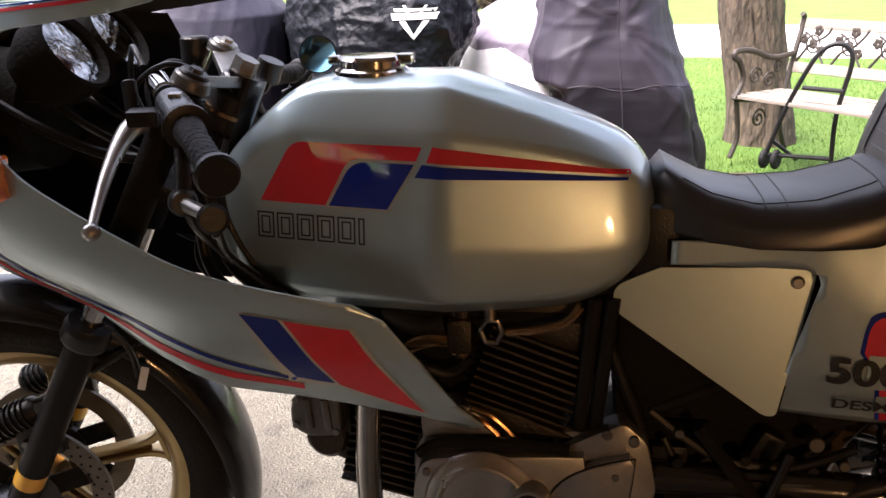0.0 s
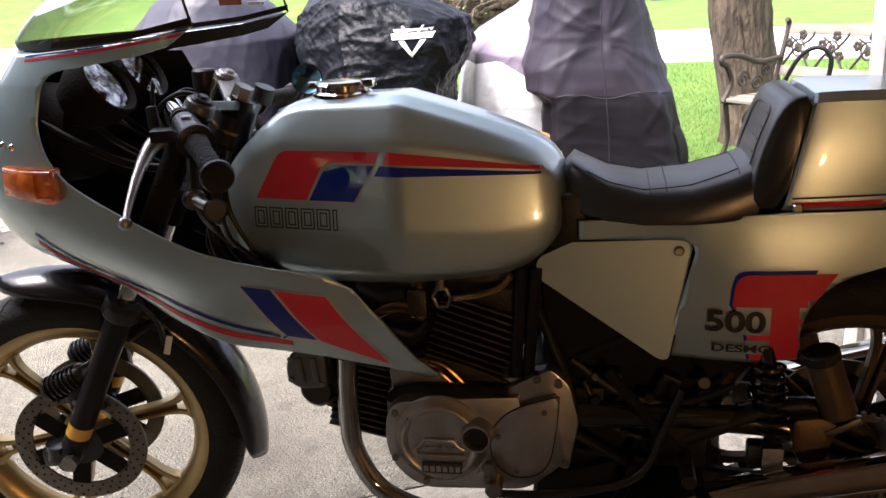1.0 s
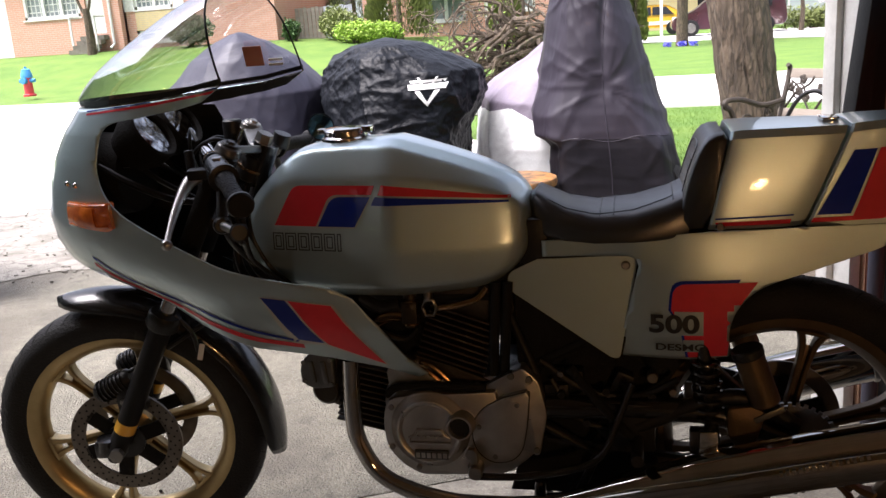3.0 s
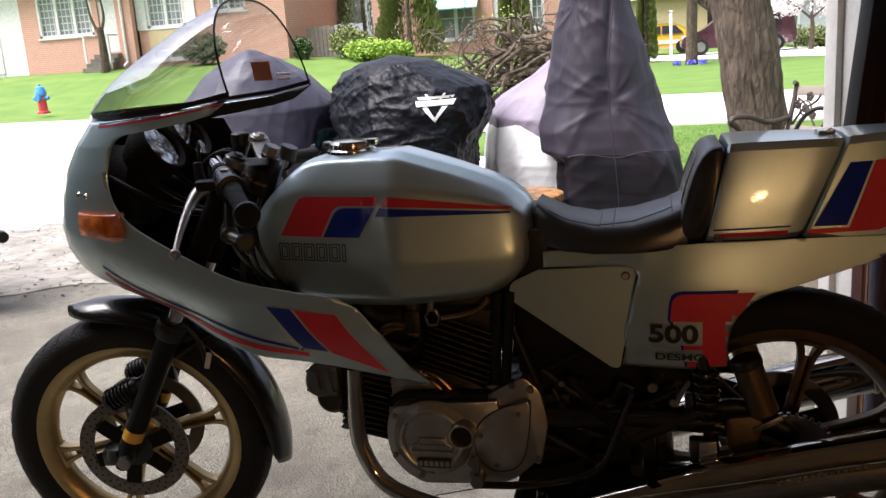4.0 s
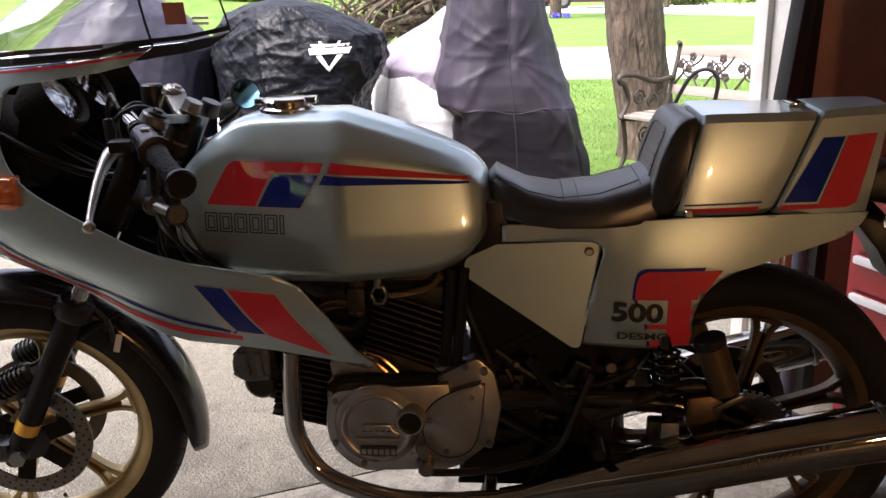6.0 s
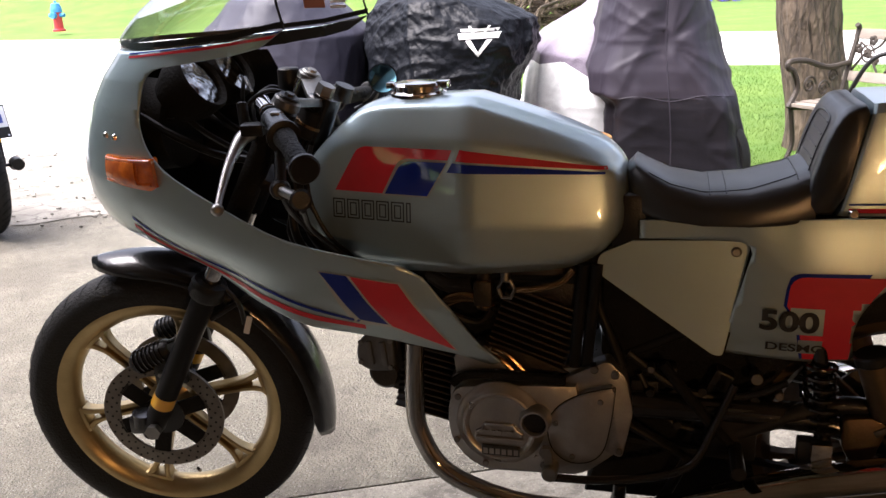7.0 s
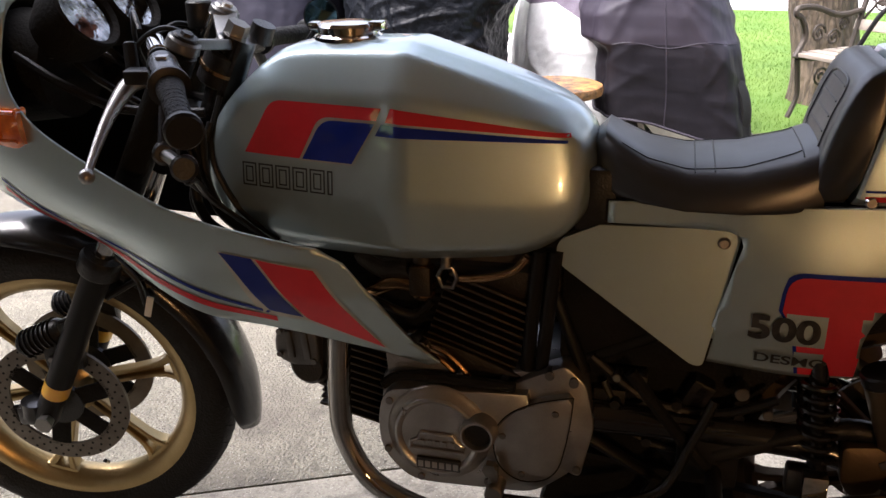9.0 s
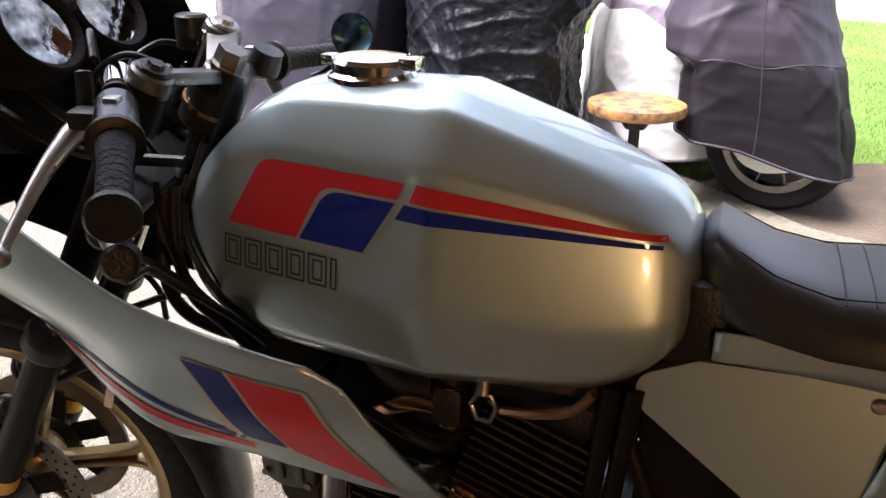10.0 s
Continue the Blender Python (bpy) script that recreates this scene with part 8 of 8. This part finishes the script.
def tree(name, label, x, y, path, radii, limbs, crown, material, seed, lsize=0.10, nleaf=5000):
    rnd = random.Random(seed)
    root = thing(name, (x, y, land(x, y)), label, "tree")
    bm = B()
    P = catmull(path, 26)
    m = len(P)
    rs = []
    for i, p in enumerate(P):
        f = i / (m - 1) * (len(radii) - 1)
        k = min(int(f), len(radii) - 2)
        R = radii[k] + (radii[k + 1] - radii[k]) * (f - k)
        ring = []
        for j in range(96):
            a = 2 * math.pi * j / 96
            rr = R * (1 + 0.10 * noise.noise((math.cos(a) * 1.7 + seed, math.sin(a) * 1.7, p.z * 0.9)) + 0.05 * (1 - abs(noise.noise((math.cos(a) * 6, math.sin(a) * 6, p.z * 2.2))) * 2) + 0.045 * (0.5 - abs(noise.noise((math.cos(a) * 13 + seed, math.sin(a) * 13, p.z * 3.5))) * 2))
            ring.append(p + Vector((rr * math.cos(a), rr * math.sin(a), 0)))
        rs.append(ring)
    rings(bm, rs)
    part("trunk", bm, BARK, root, "", 60)
    for lb in limbs:
        part("limb", tube(B(), lb[0], lb[1], 10, 5), BARK, root, "", 60)
    bm = B()
    for c, r in crown:
        leaves(bm, c, r, nleaf // len(crown), lsize, rnd, 0.35)
    if crown:
        part("crown", bm, material, root, "", 0)
    return root


tree("front_tree", "rough barked leaning tree trunk on the front lawn", 1.15, 6.0,
     [(0.02, 0, -0.1), (0.0, 0, 0.25), (-0.08, 0, 0.7), (-0.14, 0, 1.1), (-0.24, 0.05, 1.7), (-0.40, 0.1, 2.6), (-0.45, 0.1, 3.4)], [0.235, 0.192, 0.188, 0.188, 0.188, 0.17, 0.13],
     [([(-0.22, 0.05, 1.35), (-0.50, 0.1, 1.55), (-0.9, 0.2, 2.3), (-1.4, 0.2, 3.3)], [0.12, 0.085, 0.07, 0.04]), ([(-0.42, 0.1, 3.0), (0.2, 0.3, 4.0), (0.6, 0.4, 5.0)], [0.11, 0.07, 0.03]), ([(-0.45, 0.1, 3.2), (-0.5, -0.2, 4.4), (-0.3, -0.4, 5.4)], [0.11, 0.07, 0.03])],
     [((-1.3, 0.2, 4.6), (1.3, 1.3, 0.9)), ((0.5, 0.4, 5.2), (1.4, 1.3, 1.0)), ((-0.3, -0.4, 5.8), (1.4, 1.3, 0.9))], LEAFO, 31, 0.07, 4000)
tree("young_tree", "slim grey tree with flowers round its foot", 1.78, 30.0, [(0, 0, -0.1), (0, 0, 1.0), (0.02, 0, 2.4), (0.0, 0, 4.0)], [0.21, 0.165, 0.15, 0.10],
     [([(0, 0, 3.2), (0.8, 0.1, 4.6)], [0.07, 0.03]), ([(0, 0, 3.0), (-0.8, 0.1, 4.6)], [0.07, 0.03])], [((0, 0, 5.4), (2.0, 2.0, 1.4))], LEAFO, 32, 0.12, 2500)
tree("blossom_tree", "white blossoming tree by the side street", 6.6, 37.0, [(0, 0, -0.1), (0.05, 0, 0.8), (0.0, 0, 1.4)], [0.10, 0.08, 0.05],
     [([(0, 0, 1.2), (0.8, 0, 1.9), (1.4, 0, 2.4)], [0.05, 0.03, 0.01]), ([(0, 0, 1.2), (-0.8, 0, 1.9), (-1.3, 0, 2.3)], [0.05, 0.03, 0.01]), ([(0, 0, 1.2), (0.1, 0.2, 2.6)], [0.05, 0.02])],
     [((-1.0, 0, 2.0), (0.9, 0.8, 0.7)), ((0.9, 0, 1.9), (1.1, 0.8, 0.8)), ((0.1, 0.2, 2.7), (1.3, 0.9, 0.8))], BLOSSOM, 33, 0.07, 3200)
tree("porch_tree", "bare pollarded small tree by the steps", -18.85, 28.6, [(0, 0, -0.1), (0.05, 0, 0.9), (0.02, 0, 1.6)], [0.16, 0.13, 0.11],
     [([(0.0, 0, 1.3), (-0.25, 0, 1.9), (-0.35, 0, 2.6)], [0.06, 0.05, 0.03]), ([(0.0, 0, 1.3), (0.25, 0, 1.9), (0.22, 0, 2.6)], [0.06, 0.05, 0.03])], [((0, 0, 2.9), (0.6, 0.4, 0.4))], LEAFO, 34, 0.05, 500)
rnd = random.Random(5)
bm = B()
for k in range(36):
    leaves(bm, (1.74 + rnd.choice((-0.44, 0.02, 0.40)) + rnd.uniform(-0.09, 0.09), 29.6 + rnd.uniform(-0.2, 0.2), land(1.8, 29.6) + 0.09), (0.08, 0.08, 0.08), 10, 0.04, rnd, 0.0)
fl = part("blue_flowers", bm, mat("blue flowers", (0.08, 0.08, 0.5), 0.6, 0, (0.12, 0.1, 0.6), 4, 0.5, island=0.3), None, "", 0)
tagged(fl, "clumps of blue flowers round the young tree", "flowers", "", "stuff")

# contorted bare shrub on the near lawn
tg = thing("contorted_shrub", (-1.15, 9.0, land(-1.15, 9)), "contorted bare shrub with twisted brown branches", "shrub")
rnd = random.Random(9)
part("trunk", tube(B(), [(0.25, 0, -0.05), (0.30, 0, 0.35), (0.22, 0.05, 0.7), (0.35, 0.0, 1.0)], [0.075, 0.065, 0.06, 0.05], 10, 6), BARK, tg)
part("trunk", tube(B(), [(0.28, 0.05, 0.3), (0.55, 0.05, 0.6), (0.62, 0.0, 0.95), (0.50, 0.0, 1.1)], [0.05, 0.06, 0.055, 0.05], 10, 6), BARK, tg)
for k in range(72):
    p = Vector((0.35 + rnd.uniform(-0.15, 0.25), rnd.uniform(-0.1, 0.1), rnd.uniform(0.75, 1.1)))
    d = Vector((rnd.choice((-1, -1, -1, 1)) * rnd.uniform(0.5, 1), rnd.uniform(-0.5, 0.5), rnd.uniform(-0.2, 0.6))).normalized()
    q = [p.copy()]
    for i in range(rnd.randint(7, 12)):
        d = (d + Vector((rnd.uniform(-0.7, 0.7), rnd.uniform(-0.5, 0.5), rnd.uniform(-0.75, 0.55)))).normalized()
        p = p + d * rnd.uniform(0.09, 0.17)
        p.z = min(max(p.z, 0.25), 1.45)
        q.append(p.copy())
    r0 = rnd.uniform(0.012, 0.038)
    part("branch", tube(B(), q, [r0, r0 * 0.7, 0.005], 6, 3), BARK, tg)
bm = B()
for k in range(330):
    p = Vector((rnd.uniform(-0.8, 0.8), rnd.uniform(-0.3, 0.3), rnd.uniform(0.4, 1.45)))
    d = Vector((rnd.uniform(-1, 1), rnd.uniform(-0.5, 0.5), rnd.uniform(-1, 0.6))).normalized()
    q = [p]
    for i in range(4):
        d = (d + Vector((rnd.uniform(-0.6, 0.6), rnd.uniform(-0.6, 0.6), rnd.uniform(-0.6, 0.5)))).normalized()
        q.append(q[-1] + d * 0.07)
    tube(bm, q, [0.006, 0.002], 4, 2)
tagged(part("twig_tangle", bm, BARK, tg), "", "", "", "stuff")
bm = B()
for k in range(40):
    leaves(bm, (rnd.uniform(-0.8, 0.9), rnd.uniform(-0.3, 0.3), rnd.uniform(0.5, 1.5)), (0.14, 0.14, 0.12), 12, 0.014, rnd, 0.0)
part("young_leaves", bm, LEAFY, tg, "", 0)

# fire hydrant
hy = thing("fire_hydrant", (-15.95, 21.0, land(-15.95, 21) + 0.10), "red fire hydrant with a blue cap", "hydrant")
my90 = Matrix.Rotation(radians(90), 3, 'X')
part("barrel", lathe(B(), [(0.0, 0.0), (0.17, 0.0), (0.17, 0.05), (0.125, 0.07), (0.115, 0.50), (0.0, 0.50)], (0, 0, 0), my90, 24), HYDRED, hy)
part("cap", lathe(B(), [(0.0, 0.50), (0.15, 0.50), (0.15, 0.56), (0.14, 0.62), (0.12, 0.66), (0.11, 0.72), (0.03, 0.75), (0.03, 0.80), (0.0, 0.80)], (0, 0, 0), my90, 24), HYDBLUE, hy)
for a in (-1, 1):
    part("outlet", cyl(B(), (a * 0.10, 0, 0.42), (a * 0.23, 0, 0.42), 0.06, 0.05, 16), HYDBLUE, hy)
part("outlet", cyl(B(), (0, -0.10, 0.42), (0, -0.2, 0.42), 0.085, 0.08, 18), HYDBLUE, hy)

# parked maroon minivan
mv = thing("parked_minivan", (3.95, 38.6, 0), "maroon minivan parked in the side street", "car")
bm = B()
rs = []
prof = [(-2.2, 0.30), (-2.22, 0.62), (-2.05, 0.82), (-1.35, 0.98), (-0.75, 1.48), (-0.35, 1.60), (1.75, 1.60), (2.1, 1.45), (2.22, 0.95), (2.25, 0.35), (1.9, 0.26), (-1.9, 0.26)]
for y, k, tz in ((-0.86, 0.97, 0.0), (-0.90, 1.0, 0.0), (0.90, 1.0, 0.0), (0.86, 0.97, 0.0)):
    rs.append([Vector((q.x * k, y * (1 - 0.16 * sstep(0.9, 1.6, q.y)), q.y)) for q in chaikin([Vector(p) for p in prof], 2, True)])
rings(bm, rs)
part("body", bm, MAROON, mv, "", 40)
for sx, w in ((-0.55, 0.55), (0.45, 1.0), (1.35, 0.7)):
    bm = B()
    pz = [(sx - w / 2, 1.02), (sx - w / 2 + (0.28 if sx < 0 else 0.03), 1.48), (sx + w / 2 - 0.03, 1.48), (sx + w / 2 - 0.03, 1.02)]
    prism(bm, pz, -0.885, -0.80)
    for v in bm.verts:
        v.co.y *= 1 - 0.13 * sstep(0.9, 1.6, v.co.z)
    part("side_window", bm, TINT, mv)
for x in (-1.45, 1.45):
    for y in (-0.82, 0.82):
        bm = lathe(B(), [(0.0, -0.10), (0.20, -0.10), (0.32, -0.09), (0.335, 0.0), (0.32, 0.09), (0.0, 0.10)], (x, y, 0.335), None, 28)
        w = part("wheel", bm, RUBBER, mv)
        part("hubcap", lathe(B(), [(0.0, -0.11), (0.19, -0.105), (0.20, -0.095), (0.0, -0.09)], (x, y, 0.335), None, 24), STEEL, w)
part("headlamp", box(B(), (-2.10, -0.62, 0.74), (0.16, 0.4, 0.14), None, 0.03), WHITE, mv)
yc = thing("yellow_car", (0.9, 44.0, 0), "yellow and white vehicle parked beyond the street", "car")
prof = [(-1.85, 0.30), (-1.9, 0.60), (-1.7, 0.80), (-0.95, 0.88), (-0.45, 1.30), (0.0, 1.40), (0.9, 1.38), (1.45, 0.95), (1.8, 0.88), (1.88, 0.35)]
bm = B()
rings(bm, [[Vector((q.x * k, y * (1 - 0.14 * sstep(0.85, 1.35, q.y)), q.y)) for q in chaikin([Vector(p) for p in prof], 2, True)] for y, k in ((-0.76, 0.97), (-0.80, 1.0), (0.80, 1.0), (0.76, 0.97))])
part("body", bm, YELLOW, yc, "", 40)
for pz in ([(-0.75, 0.92), (-0.40, 1.24), (0.10, 1.30), (0.10, 0.92)], [(0.17, 0.92), (0.17, 1.30), (0.80, 1.28), (1.15, 0.92)]):
    bm = prism(B(), pz, -0.79, -0.70)
    for v in bm.verts:
        v.co.y *= 1 - 0.12 * sstep(0.85, 1.35, v.co.z)
    part("side_window", bm, TINT, yc)
part("side_stripe", box(B(), (0, -0.802, 0.55), (3.4, 0.012, 0.16)), WHITE, yc)
for x in (-1.1, 1.1):
    part("wheel", lathe(B(), [(0.0, -0.1), (0.3, -0.1), (0.31, 0), (0.3, 0.1), (0.0, 0.1)], (x, -0.75, 0.31), None, 24), RUBBER, yc)
ps = thing("street_post", (1.30, 36.6, 0), "white painted street post", "post")
part("post", box(B(), (0, 0, 0.9), (0.11, 0.11, 1.8), None, 0.01), WHITEP, ps)
part("post_cap", box(B(), (0, 0, 1.83), (0.16, 0.16, 0.06), None, 0.01), WHITEP, ps)

# bare soil under the tree and cover, and blades of grass on the near lawn
bm = B()
ring = []
for k in range(28):
    a = 2 * math.pi * k / 28
    r = 1 + 0.25 * noise.noise((math.cos(a) * 2, math.sin(a) * 2, 4))
    ring.append(bm.verts.new((0.95 + 0.95 * r * math.cos(a), 4.15 + 0.85 * r * math.sin(a), -0.016)))
bm.faces.new(ring)
setting("ground_soil", bm, DIRT, "bare brown soil patch at the lawn edge", "soil")
rnd = random.Random(3)
vs, fs = [], []
for k in range(60000):
    x, y = rnd.uniform(-0.6, 3.6), 4.1 + 7.0 * rnd.random() ** 1.3
    if (x - 0.95) ** 2 / 0.85 + (y - 4.15) ** 2 / 0.68 < 0.8 + 0.5 * rnd.random():
        continue
    u = (x - JX) * E1.x + (y - JY) * E1.y
    if u < 0.2 or y > 11.2:
        continue
    z = land(x, y)
    a, h, w = rnd.uniform(0, 6.28), rnd.uniform(0.010, 0.034), 0.0019
    dx, dy = math.cos(a), math.sin(a)
    l = rnd.uniform(-0.02, 0.02)
    n = len(vs)
    vs += [(x - dx * w, y - dy * w, z), (x + dx * w, y + dy * w, z), (x + l, y + l * 0.7, z + h)]
    fs.append((n, n + 1, n + 2))
me = bpy.data.meshes.new("grass_blades")
me.from_pydata(vs, [], fs)
me.materials.append(BLADE)
tagged(new("grass_blades", me), "short green blades on the near lawn", "grass", "", "stuff")
# loose broken asphalt pieces where the driveway has crumbled
rnd = random.Random(8)
bm = B()
ring = []
for k in range(36):
    a = 2 * math.pi * k / 36
    r = 1 + 0.35 * noise.noise((math.cos(a) * 1.6, math.sin(a) * 1.6, 9))
    ring.append(bm.verts.new((-3.45 + 1.35 * r * math.cos(a) - 0.4 * r * math.sin(a), 4.45 + 1.1 * r * math.sin(a), 0.001)))
bm.faces.new(ring)
setting("pavement_patch", bm, ASPHALT, "crumbled grey asphalt patch in the driveway", "driveway")
vs, fs = [], []
for k in range(160):
    a, r = rnd.uniform(0, 6.28), rnd.random() ** 0.5
    cx, cy = -3.45 + 1.25 * r * math.cos(a) - 0.4 * r * math.sin(a), 4.45 + 1.0 * r * math.sin(a)
    s = rnd.uniform(0.004, 0.017)
    m = rnd.randint(5, 7)
    n = len(vs)
    tops = [(cx + s * math.cos(6.28 * j / m + a) * rnd.uniform(0.6, 1.2), cy + s * 0.8 * math.sin(6.28 * j / m + a) * rnd.uniform(0.6, 1.2)) for j in range(m)]
    h = rnd.uniform(0.003, 0.012)
    vs += [(x, y, 0.0) for x, y in tops] + [(x * 0.96 + cx * 0.04, y * 0.96 + cy * 0.04, h) for x, y in tops]
    fs.append(tuple(range(n + m, n + 2 * m)))
    fs += [(n + j, n + (j + 1) % m, n + m + (j + 1) % m, n + m + j) for j in range(m)]
me = bpy.data.meshes.new("asphalt_crumbs")
me.from_pydata(vs, [], fs)
me.materials.append(ASPHALT)
tagged(new("asphalt_crumbs", me), "broken crumbs of asphalt on the driveway", "rubble", "", "stuff")
